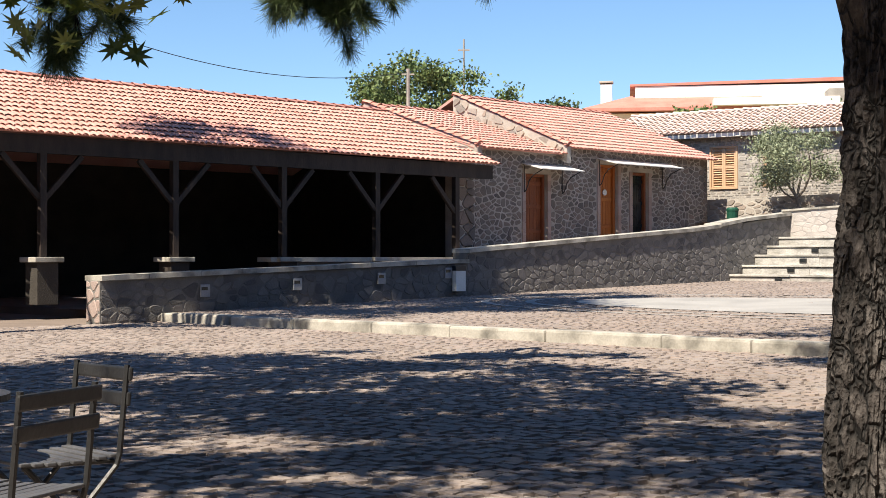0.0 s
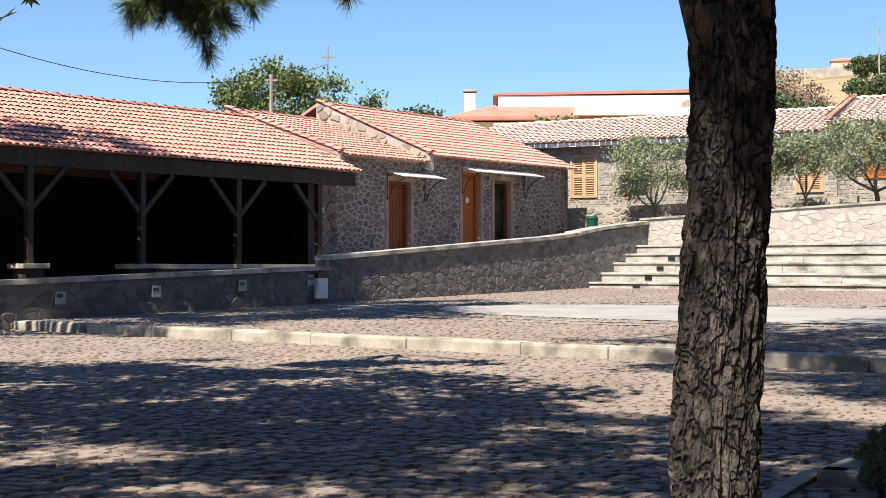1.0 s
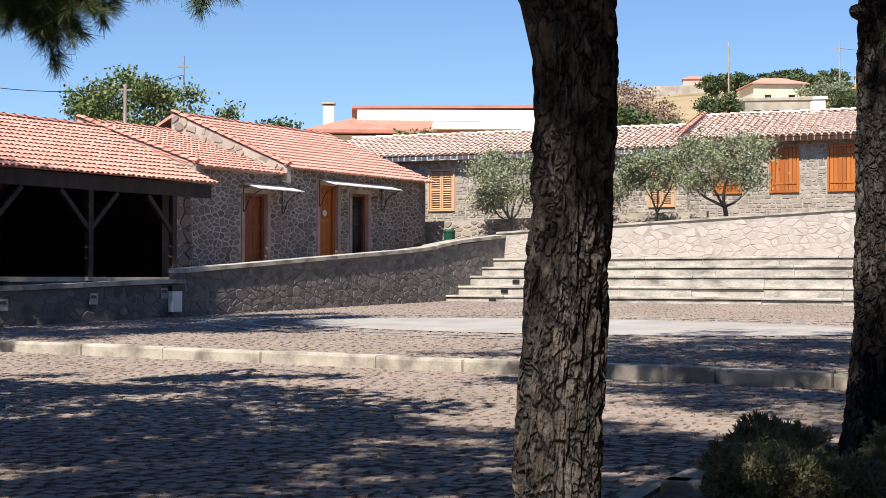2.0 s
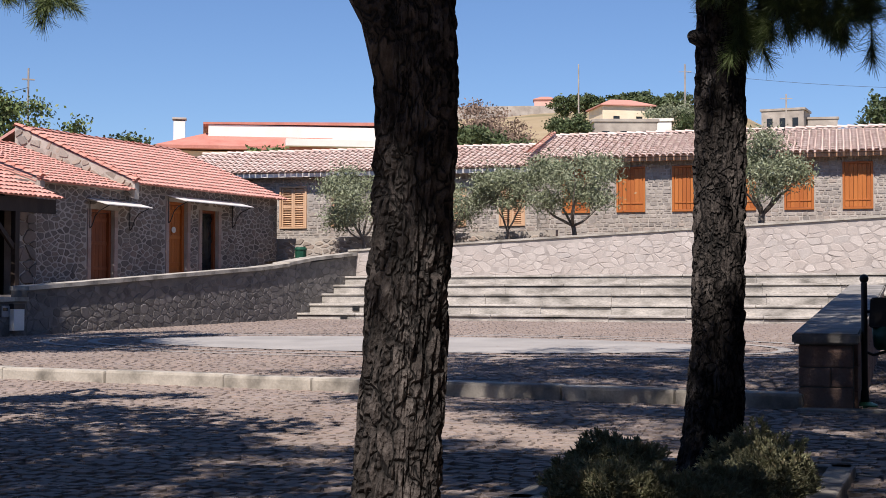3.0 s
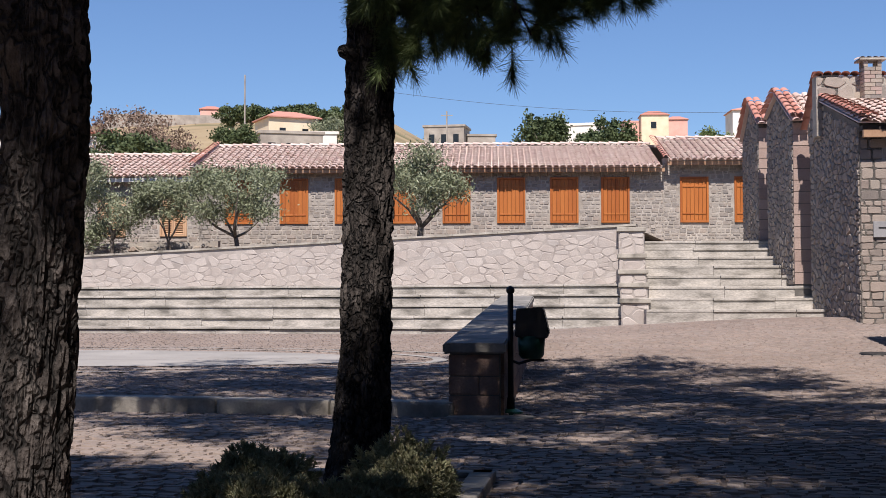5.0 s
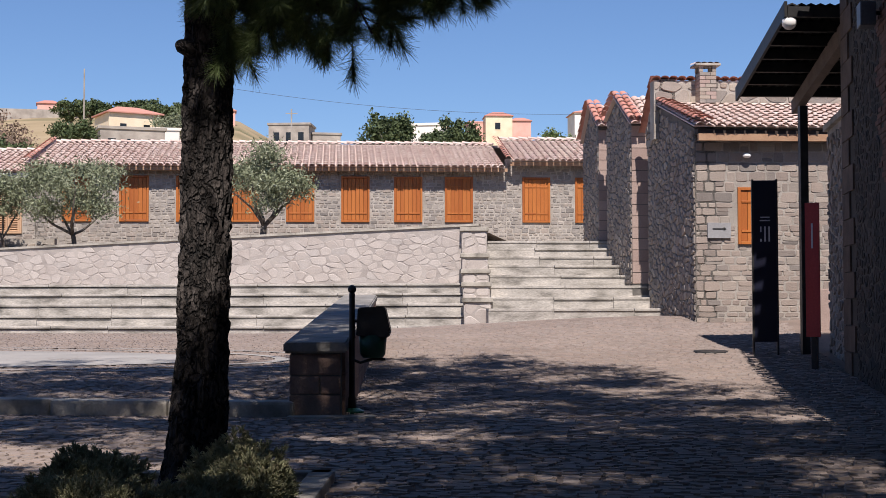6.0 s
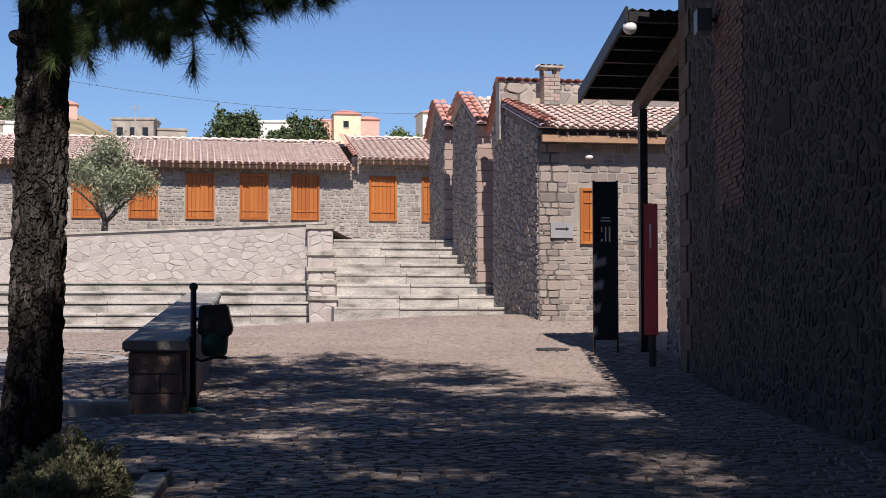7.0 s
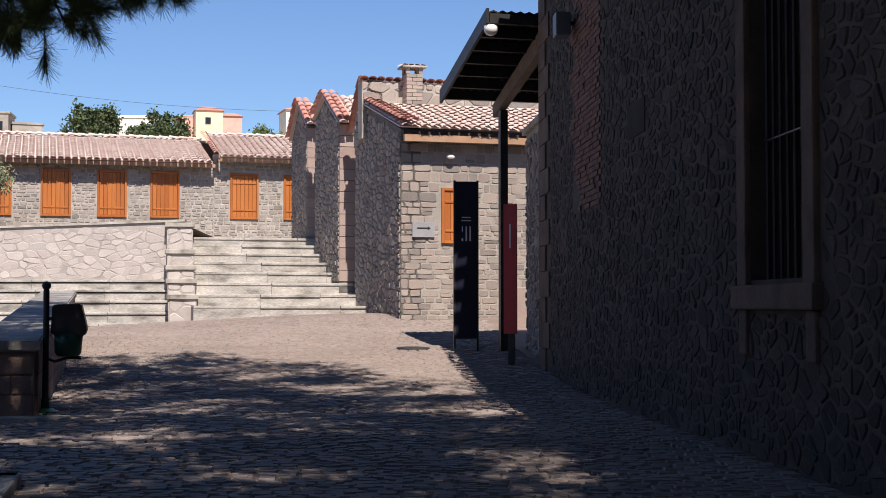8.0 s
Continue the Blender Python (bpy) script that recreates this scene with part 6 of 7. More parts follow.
# ---- cafe chairs and table ----
def cafe_chair(m, label):
    th = empty("folding_chair", m, label, "chair", "folding cafe chairs")
    W = 0.2
    for s in (-1, 1):
        x = s * W
        bm = bmesh.new()
        tube(bm, [(x, -0.235, 0.82), (x, -0.2, 0.47), (x, -0.185, 0.42), (x, 0.22, 0.0)], 0.0125, 6)
        part("back_leg", bm, M_METAL_D, th)
        bm = bmesh.new()
        x2 = s * (W - 0.03)
        tube(bm, [(x2, 0.2, 0.45), (x2, -0.26, 0.0)], 0.0125, 6)
        part("front_leg", bm, M_METAL_D, th)
        bm = bmesh.new()
        tube(bm, [(x2, -0.19, 0.435), (x2, 0.2, 0.45)], 0.01, 6)
        part("seat_rail", bm, M_METAL_D, th)
    bm = bmesh.new()
    tube(bm, [(-W, 0.16, 0.065), (W, 0.16, 0.065)], 0.009, 6)
    part("stretcher", bm, M_METAL_D, th)
    for k in range(8):
        bm = bmesh.new()
        y = -0.18 + k * 0.055
        box(bm, pose(0, y, 0.452 - 0.01 * math.sin(math.pi * k / 7)), 0.40, 0.04, 0.014, 0.004)
        part("seat_slat", bm, mat("grey_painted_slat", [(0.05, 0.05, 0.055), (0.10, 0.10, 0.105)], 5, 0.5, 0.1, 50) if "grey_painted_slat" not in bpy.data.materials else bpy.data.materials["grey_painted_slat"], th)
    for z, y in ((0.755, -0.228), (0.655, -0.218)):
        bm = bmesh.new()
        box(bm, pose(0, y - 0.012, z, 5), 0.445, 0.018, 0.056, 0.008)
        part("back_slat", bm, M_METAL_D, th)
    return th


def facing(at, fx, fy):
    a = math.degrees(math.atan2(-fx, fy))
    return Matrix.Translation(at) @ pose(0, 0, 0, 0, 0, a)


cafe_chair(facing((-1.58, 5.62, 0), -0.72, -0.69), "dark slatted folding metal chair on cobbles")
cafe_chair(facing((-1.50, 4.76, 0), -0.93, 0.37), "dark slatted folding metal chair with grey seat on cobbles")
tab = empty("cafe_table", Vector((-2.02, 5.36, 0)), "small round dark metal cafe table", "table")
bm = bmesh.new()
bmesh.ops.create_cone(bm, cap_ends=True, segments=40, radius1=0.35, radius2=0.35, depth=0.025, matrix=pose(0, 0, 0.715))
part("tabletop", bm, M_METAL_D, tab)
for k in range(3):
    bm = bmesh.new()
    a = 2.1 * k
    tube(bm, [(0.2 * math.cos(a), 0.2 * math.sin(a), 0.7), (0.05 * math.cos(a), 0.05 * math.sin(a), 0.4), (0.26 * math.cos(a), 0.26 * math.sin(a), 0.0)], 0.012, 6)
    part("leg", bm, M_METAL_D, tab)

# ---- plates and box on the ramp wall ----
for a, z in ((17.0, 0.62), (19.45, 0.72), (21.95, 0.82), (24.15, 0.93)):
    th = empty("wall_light", FW.m(a, 0.03, z - 0.14), "small grey square step light set in a stone wall", "lamp", "lights in the ramp wall")
    bm = bmesh.new()
    box(bm, pose(0, 0.005, 0), 0.24, 0.03, 0.26, 0.006)
    part("plate", bm, M_GREYP, th)
    bm = bmesh.new()
    box(bm, pose(0.02, 0.022, 0.14), 0.15, 0.012, 0.07, 0.003)
    part("lens", bm, M_DARK, th)
bx = empty("meter_box", FW.m(24.45, 0.04, 0.47), "white meter box with dark top fixed to a stone wall", "box")
bm = bmesh.new()
box(bm, pose(0, 0.06, 0), 0.34, 0.14, 0.50, 0.012)
part("box", bm, M_WHITE, bx)
bm = bmesh.new()
box(bm, pose(0, 0.06, 0.502), 0.36, 0.15, 0.12, 0.01)
part("top", bm, M_METAL_D, bx)
gb = empty("green_bin", (9.35, 45.2, 1.85), "small green wheeled bin behind a wall", "bin")
bm = bmesh.new()
tube(bm, [(0, 0, 0), (0, 0, 0.95)], [0.16, 0.19], 12)
part("body", bm, M_GREEN, gb)
bm = bmesh.new()
tube(bm, [(0, 0, 0.952), (0, 0, 1.0), (0, 0, 1.06)], [0.205, 0.205, 0.15], 12)
part("lid", bm, M_GREEN, gb)

# ---- signs ----
def bar(w, h, x, z, y, material, parent, name="mark"):
    bm = bmesh.new()
    box(bm, pose(x, y, z), w, 0.006, h)
    return part(name, bm, material, parent)


pz = ground_z(26.5, -2.6)
sp = empty("information_panel", Matrix.Translation(uv(26.75, -2.68, pz - 0.02)) @ pose(0, 0, 0, 0, 0, 137), "tall dark navy information panel on short legs", "sign")
bm = bmesh.new()
box(bm, pose(0, 0, 0.28), 0.42, 0.10, 3.0, 0.01)
part("panel", bm, M_NAVY, sp)
for s in (-1, 1):
    bm = bmesh.new()
    box(bm, pose(s * 0.22, 0, 0), 0.035, 0.11, 3.3, 0.004)
    part("upright", bm, M_METAL_D, sp)
for x in (-0.075, 0.0):
    bar(0.028, 0.28, x, 2.14, 0.055, M_LETTER, sp)
bar(0.02, 0.1, 0.075, 2.32, 0.055, M_LETTER, sp)
bar(0.03, 0.05, 0.075, 2.14, 0.055, M_LETTER, sp)
bar(0.19, 0.022, 0, 2.52, 0.055, M_LETTER, sp)
bar(0.17, 0.022, 0, 2.58, 0.055, M_LETTER, sp)
rz = ground_z(24.4, -3.15)
rs = empty("red_sign", Matrix.Translation(uv(24.45, -3.28, rz - 0.02)) @ pose(0, 0, 0, 0, 0, 112), "narrow red vertical sign on a dark post", "sign")
bm = bmesh.new()
box(bm, pose(0, 0, 0.0), 0.1, 0.1, 2.6, 0.005)
part("post", bm, M_METAL_D, rs)
bm = bmesh.new()
box(bm, pose(0, 0.075, 0.56), 0.24, 0.04, 2.26, 0.006)
part("panel", bm, M_RED, rs)
bar(0.028, 0.42, 0.0, 2.05, 0.098, M_LETTER, rs)
ar = empty("arrow_sign", F1.m(0.55, 0.03, 2.86), "pale grey sign plate with a dark arrow on a stone wall", "sign")
bm = bmesh.new()
box(bm, pose(0, 0.015, 0), 0.55, 0.03, 0.36, 0.004)
part("plate", bm, M_GREYP, ar)
bar(0.26, 0.03, 0.03, 0.20, 0.034, M_METAL_D, ar)
bm = bmesh.new()
vs_ = [bm.verts.new(p) for p in ((-0.1, 0.037, 0.17), (-0.1, 0.037, 0.26), (-0.17, 0.037, 0.215))]
bm.faces.new(vs_)
r = bmesh.ops.extrude_face_region(bm, geom=bm.faces[:])
bmesh.ops.translate(bm, vec=(0, -0.005, 0), verts=[e for e in r["geom"] if isinstance(e, bmesh.types.BMVert)])
part("arrow_head", bm, M_METAL_D, ar)
wl = empty("wall_lamp", F1.m(1.2, 0.02, 4.78), "small white bulkhead lamp under the eave", "lamp")
bm = bmesh.new()
bmesh.ops.create_uvsphere(bm, u_segments=12, v_segments=8, radius=0.08, matrix=pose(0, 0.1, 0) @ Matrix.Diagonal((1.3, 1, 0.7, 1)))
part("globe", bm, M_GLOBE, wl)
bm = bmesh.new()
tube(bm, [(0, 0, 0), (0, 0.06, 0)], 0.03, 8)
part("base", bm, M_METAL_D, wl)
mh = empty("drain_cover", uv(27.3, -1.7, ground_z(27.3, -1.7)), "round dark iron drain cover in the cobbles", "cover")
bm = bmesh.new()
bmesh.ops.create_cone(bm, cap_ends=True, segments=28, radius1=0.33, radius2=0.32, depth=0.03, matrix=pose(0, 0, 0.004, 2.0, -1.5, 0))
part("lid", bm, M_METAL_D, mh)

# ---- hillside, houses and wires beyond ----
def hill_top(az):
    pts = ((-60, 3.0), (-10, 3.0), (6, 4.5), (14, 6.3), (18, 7.6), (22, 7.9), (26, 7.9), (28.6, 7.7), (30, 7.0), (31.5, 6.35), (36, 6.3), (44, 6.4), (70, 5.0), (110, 3.0))
    for (a, e), (b, f) in zip(pts, pts[1:]):
        if a <= az <= b:
            return e + (f - e) * smooth01(az, a, b)
    return 3.0


def hill_z(az, r):
    top = 420 * math.tan(radians(hill_top(az))) + 1.2
    base = 2.2
    t = min(1.0, max(0.0, (r - 66) / 354.0))
    return base + (top - base) * t + 0.9 * noise.noise(Vector((az * 0.35, r * 0.03, 1.0))) * t


V, Q = [], []
azs = [-60 + 1.0 * k for k in range(171)]
rs_ = [66, 74, 82, 92, 104, 118, 134, 150, 170, 190, 215, 240, 280, 330, 380, 420, 520]
for az in azs:
    for r in rs_:
        z = hill_z(az, min(r, 420)) - (0 if r <= 420 else (r - 420) * 0.3)
        V.append((r * math.sin(radians(az)), r * math.cos(radians(az)), z))
n = len(rs_)
for i in range(len(azs) - 1):
    for j in range(n - 1):
        Q.append((i * n + j, i * n + j + 1, (i + 1) * n + j + 1, (i + 1) * n + j))
tagged(raw("hillside", V, Q, M_HILL, smooth=True), "dry ochre hillside with scrub above the village", "hill", kind="structure")


def polar(az, r):
    return r * math.sin(radians(az)), r * math.cos(radians(az))


def house(az, r, w, d, z_top, h, wall, label, roof="hip", turn=0, wins=(), parapet=0.0, roof_mat=None, rise=None):
    """A small plastered house on the hill, seen from below; z_top is the height of its wall head."""
    x, y = polar(az, r)
    th = empty("hill_house", Matrix.Translation((x, y, z_top - h)) @ pose(0, 0, 0, 0, 0, 180 - az + turn), label, "house", "hill houses")
    bm = bmesh.new()
    box(bm, pose(0, 0, -3.0), w, d, h + 3.0, 0.03)
    part("wall", bm, wall, th)
    if roof == "hip":
        rise = rise or min(w, d) * 0.2
        bm = bmesh.new()
        o = 0.35
        vs_ = [bm.verts.new(p) for p in ((-w / 2 - o, -d / 2 - o, h), (w / 2 + o, -d / 2 - o, h), (w / 2 + o, d / 2 + o, h), (-w / 2 - o, d / 2 + o, h), (-w / 2 - o, -d / 2 - o, h + 0.15), (w / 2 + o, -d / 2 - o, h + 0.15), (w / 2 + o, d / 2 + o, h + 0.15), (-w / 2 - o, d / 2 + o, h + 0.15), (-w * 0.2, 0, h + rise), (w * 0.2, 0, h + rise))]
        bmesh.ops.convex_hull(bm, input=vs_)
        part("roof", bm, roof_mat or M_VERGE, th)
    else:
        for sx, sy, lx, ly in ((0, d / 2, w, 0.25), (0, -d / 2, w, 0.25), (w / 2, 0, 0.25, d), (-w / 2, 0, 0.25, d)):
            bm = bmesh.new()
            box(bm, pose(sx, sy, h + 0.002), lx + 0.26, ly + 0.02, 0.35 + parapet, 0.02)
            part("parapet", bm, wall, th)
        bm = bmesh.new()
        box(bm, pose(0, 0, h + 0.003), w - 0.3, d - 0.3, 0.08)
        part("roof", bm, M_GREYW, th)
    for xx, zz, ww, hh in wins:
        bm = bmesh.new()
        box(bm, pose(xx, d / 2 + 0.02, zz), ww, 0.06, hh)
        w_ = part("window", bm, M_DARK, th)
        bm = bmesh.new()
        box(bm, pose(xx, d / 2 + 0.05, zz - 0.1), ww + 0.3, 0.16, 0.098)
        part("sill", bm, wall, w_)
    return th


RED_T = mat("red_roof", [(0.42, 0.155, 0.115), (0.52, 0.22, 0.17)], 0.8, 0.8, 0.3, 8)
# large modern house with a chimney
x, y = polar(10.6, 108)
vh = empty("modern_house", Matrix.Translation((x, y, 9.0)) @ pose(0, 0, 0, 0, 0, 180 - 10.6 + 3), "large cream house with low red roofs behind the wing", "house")


def vbox(name, x0, x1, y0, y1, z0, z1, material, bev=0.03):
    bm = bmesh.new()
    box(bm, pose(-(x0 + x1) / 2, (y0 + y1) / 2, z0 - 9.0), abs(x1 - x0), y1 - y0, z1 - z0, bev)
    return part(name, bm, material, vh)


vbox("lower_wall", -8.2, 9.6, -6, 0, 4.0, 12.4, M_CREAM)
bm = bmesh.new()
vs_ = [bm.verts.new((-px, py, pz - 9.0)) for px, py, pz in ((-9.2, 0.8, 12.5), (4.5, 0.8, 12.5), (4.5, -4, 14.2), (-5.0, -4, 14.2), (-9.2, 0.8, 12.75), (4.5, 0.8, 12.75), (4.5, -4, 14.3), (-5.0, -4, 14.3), (-9.2, -6, 12.5))]
bmesh.ops.convex_hull(bm, input=vs_)
part("lower_roof", bm, RED_T, vh)
vbox("upper_wall", -5.2, 14.0, -9, -2.6, 10.0, 14.75, M_WHITE)
bm = bmesh.new()
vs_ = [bm.verts.new((-px, py, pz - 9.0)) for px, py, pz in ((-5.6, -2.5, 14.76), (14.5, -2.5, 14.98), (14.5, -9.4, 15.2), (-5.6, -9.4, 14.78), (-5.6, -2.5, 14.92), (14.5, -2.5, 15.29), (4.5, -6, 15.3), (-5.6, -9.4, 14.86), (14.5, -9.4, 15.29))]
bmesh.ops.convex_hull(bm, input=vs_)
part("upper_roof", bm, RED_T, vh)
vbox("balcony_slab", 0.6, 9.8, 0.0, 1.6, 12.75, 13.3, M_WHITE)
vbox("loggia", 1.5, 8.6, -0.3, 0.03, 11.6, 12.74, M_DARK, 0)
vbox("stair_wall", 9.0, 10.6, -1, 1.4, 11.5, 13.9, M_GREYW)
ch = vbox("chimney", -7.9, -7.0, -4.4, -3.5, 12.4, 15.1, M_WHITE)
vbox("chimney_cap", -8.0, -6.9, -4.5, -3.4, 15.2, 15.35, M_GREYW)

house(21.5, 415, 6.2, 6, 59.6, 8, M_PINK, "small pink house on the crest of the hill", rise=1.3)
house(24.6, 180, 6.6, 6, 25.4, 5, M_CREAM, "cream house with a red hipped roof on the hill", turn=18, wins=((1.5, 2.4, 0.8, 1.3), (-1.5, 2.4, 0.8, 1.3)), rise=1.2)
house(24.7, 170, 7.5, 5, 22.2, 4, M_GREYW, "grey old stone house on the hill", "flat", turn=8, wins=((-2.2, 1.6, 0.9, 1.3), (0.2, 1.6, 0.9, 1.3), (2.4, 1.6, 0.9, 1.3)))
house(26.1, 176, 3.4, 4, 23.0, 4, M_WHITE, "white rendered house on the hill", "flat")
house(31.15, 230, 6.6, 6, 30.9, 6, M_GREYW, "grey unfinished house with a flat roof on the hill", "flat", turn=-10, wins=((2.0, 3.2, 0.9, 1.6), (0, 3.2, 0.9, 1.6), (-2.0, 3.2, 0.9, 1.6)))
house(32.5, 232, 4.6, 6, 29.6, 6, M_GREYW, "grey unfinished house with a flat roof on the hill", "flat", turn=5, wins=((0.8, 3.0, 1.2, 1.4),))
house(36.35, 200, 8.2, 7, 26.9, 7, M_WHITE, "plain white flat-roofed building on the hill", "flat", turn=-12)
house(38.75, 424, 7, 8, 57.0, 12, M_PINK, "pink house with a roof terrace on the hill", "flat", turn=8)
house(39.55, 420, 8, 8, 58.4, 13, M_CREAM, "cream house with a red hipped roof on the hill", turn=6, wins=((0.4, 9.0, 1.6, 2.0),), rise=1.7)
house(40.45, 424, 6, 8, 57.4, 12, M_PINK, "pink house with a red roof on the hill", turn=6, rise=1.5)
house(43.6, 300, 11, 8, 42.3, 9, M_WHITE, "white house with a low red roof on the hill", turn=12, wins=((-2, 5.5, 1.0, 1.6), (2, 5.5, 1.0, 1.6)), rise=1.3)
house(28.3, 380, 7, 6, 54.0, 7, M_PINK, "pink house half hidden on the hill", rise=1.6)
bm = bmesh.new()
prism(bm, Face(polar(17.3, 330), 111.7, 1), [(0, 40), (54, 40), (54, 45.9), (30, 46.5), (0, 46.3)], -0.6, 0)
tagged(part("terrace_wall", bm, M_GREYW), "long pale terrace wall on the hill", "wall")


def hill_tree(az, r, zt, h, rx, n, material, label, seed, name="hill_tree", sz=0.3):
    x, y = polar(az, r)
    return leafy(name, (x, y, zt - h), h, rx, h * 0.42, int(n * 2.6), sz, 0.6, material, label, "tree", seed, 5, 0.25, group="hill trees", clumps=44, tight=0.12)


M_FAR = mat("far_foliage", [(0.035, 0.06, 0.02), (0.085, 0.115, 0.04)], 0.6, 0.7, 0, 8, [(0.03, 0.05, 0.02), (0.10, 0.13, 0.05)])
hill_tree(35.15, 122, 18.4, 6.5, 2.3, 3400, M_FAR, "dark green broadleaf tree on the hill", 61)
hill_tree(34.5, 124, 16.6, 5.0, 1.6, 1800, M_FAR, "dark green broadleaf tree on the hill", 62)
hill_tree(37.8, 118, 17.0, 5.5, 2.5, 3200, M_FAR, "dark green broadleaf tree on the hill", 63)
hill_tree(36.9, 116, 16.0, 4.5, 1.8, 1800, M_FAR, "dark green broadleaf tree on the hill", 64)
hill_tree(42.0, 150, 20.2, 4.5, 2.6, 1600, M_LEAF_G, "green garden tree on the hill", 65)
hill_tree(18.4, 104, 14.2, 5.4, 3.7, 4200, M_FAR, "large dark green shrub behind the wing", 66)
hill_tree(20.0, 106, 13.4, 5.0, 2.2, 2600, M_FAR, "large dark green shrub behind the wing", 68)
hill_tree(18.7, 112, 16.8, 6.5, 4.4, 4200, M_DRY, "tall dry brown bush behind the wing", 67, "dry_bush", 0.24)
hill_tree(22.5, 150, 20.9, 5.0, 2.6, 2600, M_FAR, "dark green broadleaf tree on the hill", 69)
hill_tree(26.7, 178, 26.2, 6.0, 3.6, 2000, M_LEAF_O, "grey-green tree on the hill", 70)
hill_tree(27.5, 176, 24.6, 5.0, 3.0, 1800, M_FAR, "dark green broadleaf tree on the hill", 71)
hill_tree(30.0, 150, 18.8, 3.5, 1.6, 900, M_FAR, "small green bush on the hill", 72)
for k in range(7):
    hill_tree(22.4 + k * 0.75, 236, 35.4 + 0.3 * math.sin(k * 2.1), 4.0, 3.0, 900, M_FAR, "row of dark bushes on the crest of the hill", 80 + k, sz=0.5)
hill_tree(4.6, 92, 11.6, 5.0, 2.6, 2600, M_FAR, "dark green tree behind the workshops", 90)
hill_tree(10.0, 98, 11.7, 4.0, 2.2, 1800, M_LEAF_G, "light green shrub before the cream house", 91)
hill_tree(13.6, 98, 11.3, 3.5, 1.6, 1200, M_LEAF_G, "light green shrub before the cream house", 92)


def pole(az, r, z0, z1, rad, label, arms=()):
    x, y = polar(az, r)
    th = empty("utility_pole", (x, y, z0), label, "pole", "poles")
    bm = bmesh.new()
    tube(bm, [(0, 0, 0), (0, 0, z1 - z0)], [rad, rad * 0.8], 6)
    part("shaft", bm, M_GREYW, th)
    for z, w in arms:
        bm = bmesh.new()
        box(bm, pose(0, 0, z - z0, 0, 0, -az), w, 0.06, 0.06)
        part("crossarm", bm, M_GREYW, th)
    return th


pole(0.87, 60, 3.0, 10.7, 0.05, "thin metal aerial mast above the roofs", ((10.2, 0.5),))
pole(-1.42, 55, 3.0, 8.75, 0.09, "grey service pole behind the roofs", ((8.5, 0.5),))
pole(31.2, 118, 8.0, 18.0, 0.08, "thin utility pole on the hill", ((17.6, 1.0),))
pole(22.9, 200, 24.0, 34.6, 0.12, "thin utility pole on the hill")
pole(27.2, 180, 22.0, 31.0, 0.12, "thin utility pole on the hill", ((30.0, 1.6),))


def wire(p, q, sag, r, label):
    pts = []
    for i in range(25):
        t = i / 24
        v = Vector(p).lerp(Vector(q), t)
        v.z -= sag * 4 * t * (1 - t)
        pts.append(v)
    bm = bmesh.new()
    tube(bm, pts, r, 5)
    return tagged(part("overhead_wire", bm, M_METAL_D), label, "cable", "overhead wires")


a_, b_ = Vector((*polar(-1.42, 55), 8.62)), Vector((-14.0, 38.0, 9.6))
wire(b_, a_, 1.35, 0.014, "slack black overhead cable above the roofs")
wire(a_, Vector((*polar(0.87, 60), 9.9)), 0.05, 0.012, "thin overhead cable above the roofs")
wire(Vector((*polar(27.2, 180), 30.0)), Vector((*polar(45, 190), 27.5)), 1.5, 0.022, "thin overhead cable across the hill")

# ---- stones of the walls ----
bpy.context.view_layer.update()
for args in LATE:
    lay_rubble(*args)
for ob in [o for o in scene.objects if o.name.split(".")[0] in ("stone", "stonework", "brick") and o.parent and o.parent.type == "EMPTY" and o.parent.name.split(".")[0] != "chimney"]:
    ob.matrix_parent_inverse = ob.parent.matrix_basis.inverted()

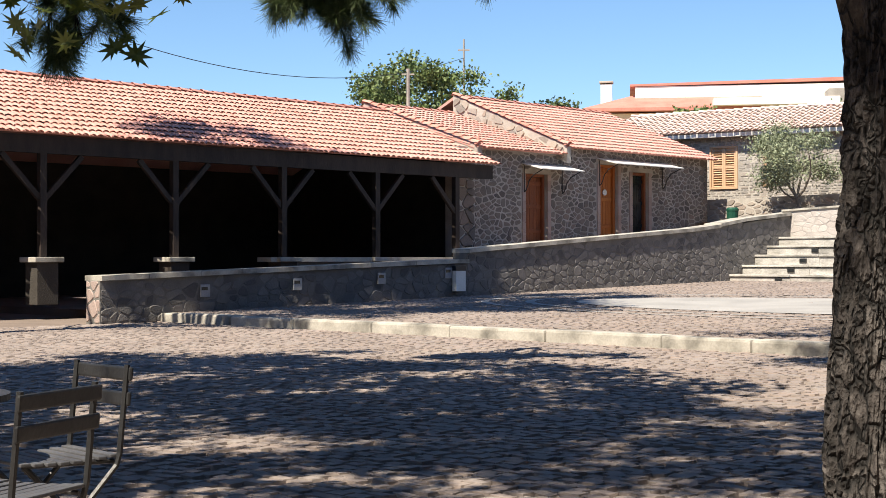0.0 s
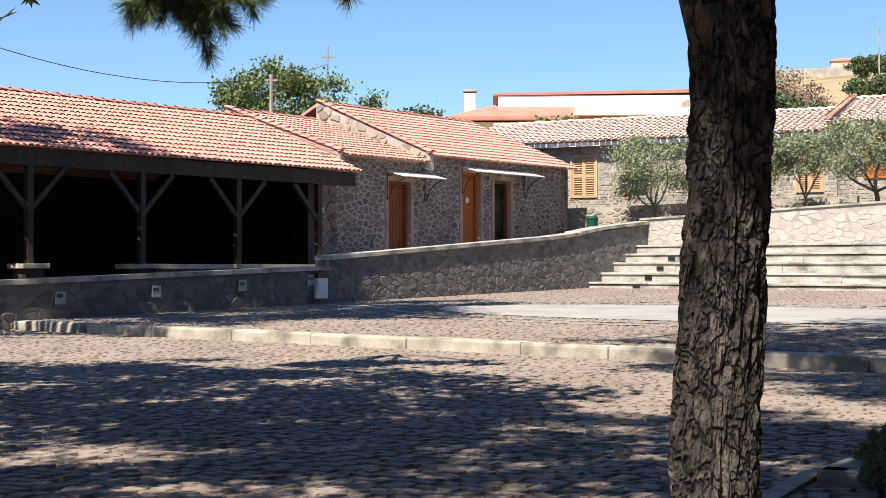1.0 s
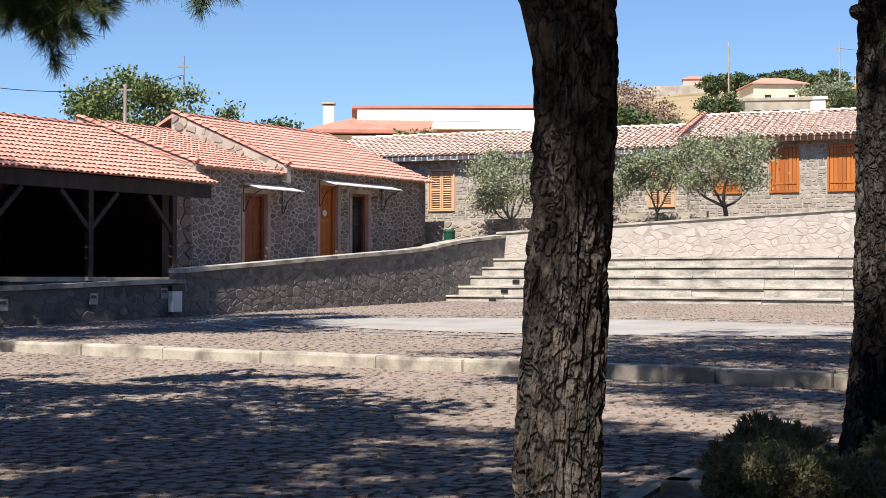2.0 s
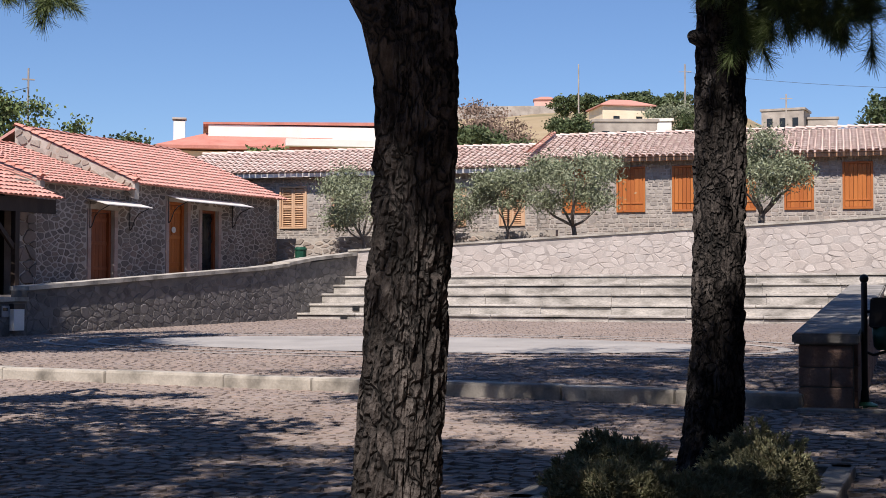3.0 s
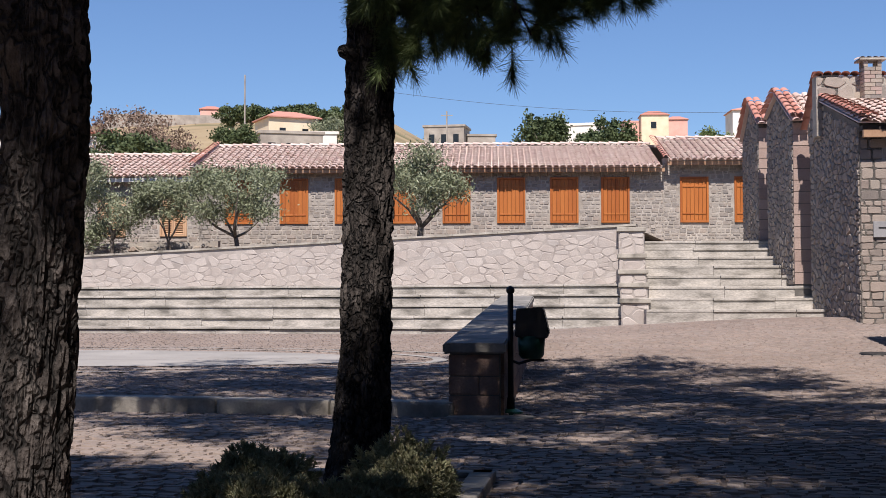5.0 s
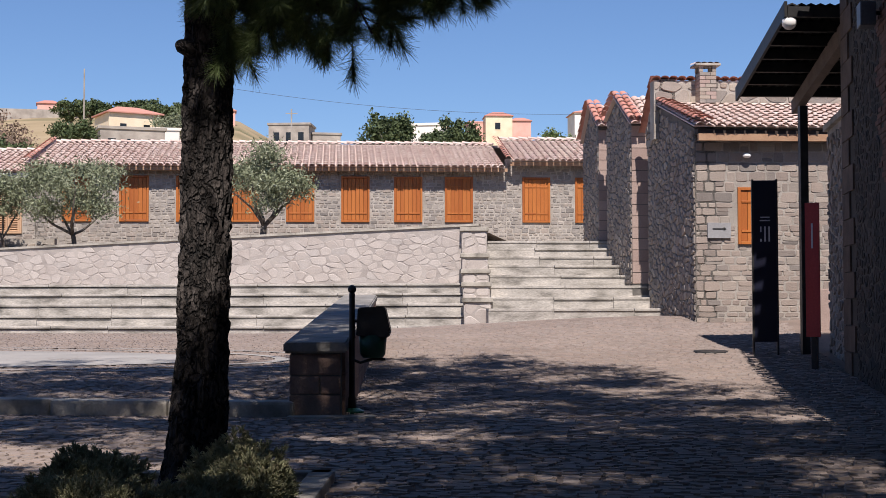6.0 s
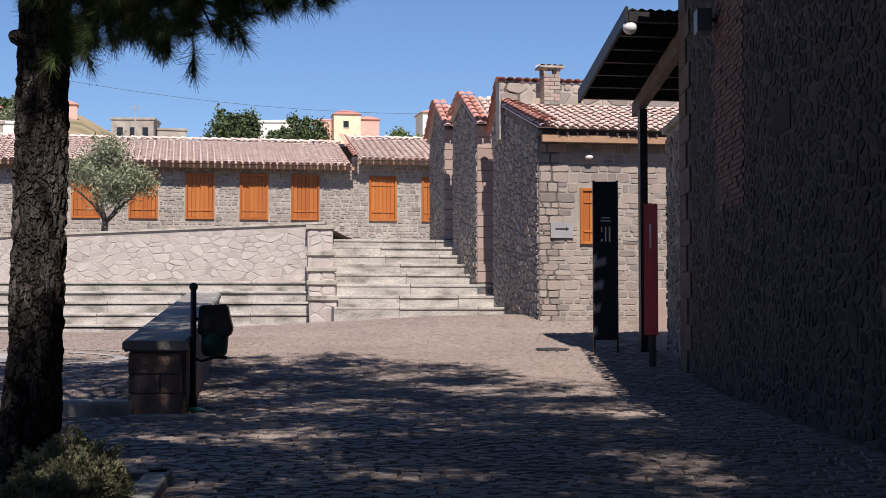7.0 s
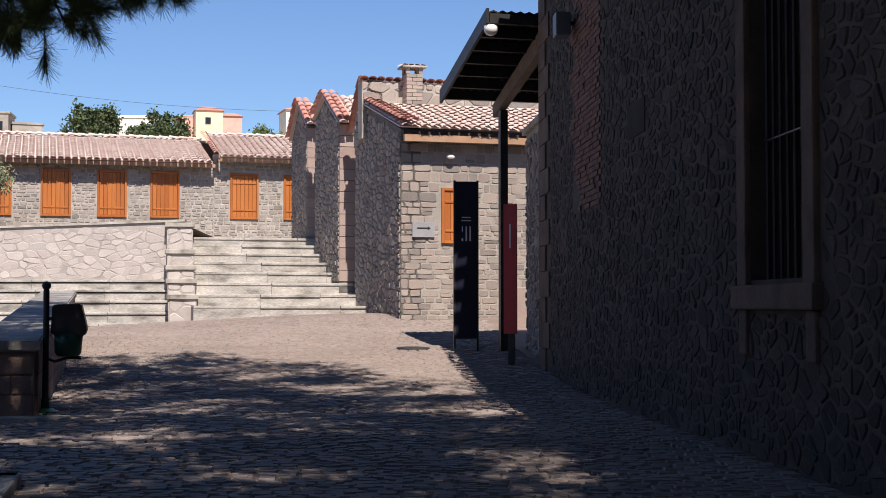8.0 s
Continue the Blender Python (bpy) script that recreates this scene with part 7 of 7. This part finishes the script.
# ---- cobbles: the nearest are pieces of their own, the rest one field ----
rngc = np.random.default_rng(21)
CU, CV = 0.108, 0.17
rows_, cx, cy, cz, hu, hv = [], [], [], [], [], []
u = -7.0
while u < 36.6:
    nv_ = int(44 / CV)
    v = -9.5 + (rngc.uniform(0, CV)) + np.cumsum(CV * rngc.uniform(0.7, 1.3, nv_))
    wid = CV * rngc.uniform(0.39, 0.47, nv_)
    for a, w in zip(v, wid):
        az, r = 45 - math.degrees(math.atan2(a, u)), math.hypot(u, a)
        if not (-21 < az < 71 or r < 9) or a > 24 or a < -3.7 or (u > 16.0 and a < -1.9 and u > 33) or (KERB_U - 0.3 < u < KERB_U + 0.12 and a > 3.4):
            continue
        cx.append(u + rngc.uniform(-0.015, 0.015))
        cy.append(a)
        cz.append(ground_z(min(u, 40), a))
        hu.append(CU * rngc.uniform(0.40, 0.48))
        hv.append(w)
    u += CU
cx, cy, cz, hu, hv = (np.array(e) for e in (cx, cy, cz, hu, hv))
nC = len(cx)
top = 0.004 + rngc.uniform(-0.006, 0.006, nC)
tilt = rngc.normal(0, 0.03, (nC, 2))
W = np.empty((nC, 8, 3))
for k, (su, sv) in enumerate(((-1, -1), (1, -1), (1, 1), (-1, 1))):
    for lv in (0, 1):
        f = 1.0 if lv == 0 else rngc.uniform(0.82, 0.94, nC)
        uu, vv_ = cx + su * hu * f, cy + sv * hv * f
        zz = cz - 0.03 if lv == 0 else cz + top + su * hu * tilt[:, 0] + sv * hv * tilt[:, 1]
        W[:, k + 4 * lv] = np.stack((K * (uu - vv_), K * (uu + vv_), zz), axis=1)
QC = [(4, 5, 6, 7), (0, 1, 5, 4), (1, 2, 6, 5), (2, 3, 7, 6), (3, 0, 4, 7)]
order = np.argsort((cx - 6.0) ** 2 + (cy - 3.5) ** 2)
for i in order[:300]:
    raw("cobble", W[i].tolist(), QC, M_COBBLE, ground)
rest = order[300:]
Vc = W[rest].reshape(-1, 3)
Qc = (np.array(QC)[None] + 8 * np.arange(len(rest))[:, None, None]).reshape(-1, 4)
tagged(raw("cobblework", Vc.tolist(), Qc.tolist(), M_COBBLE, ground), kind="stuff")
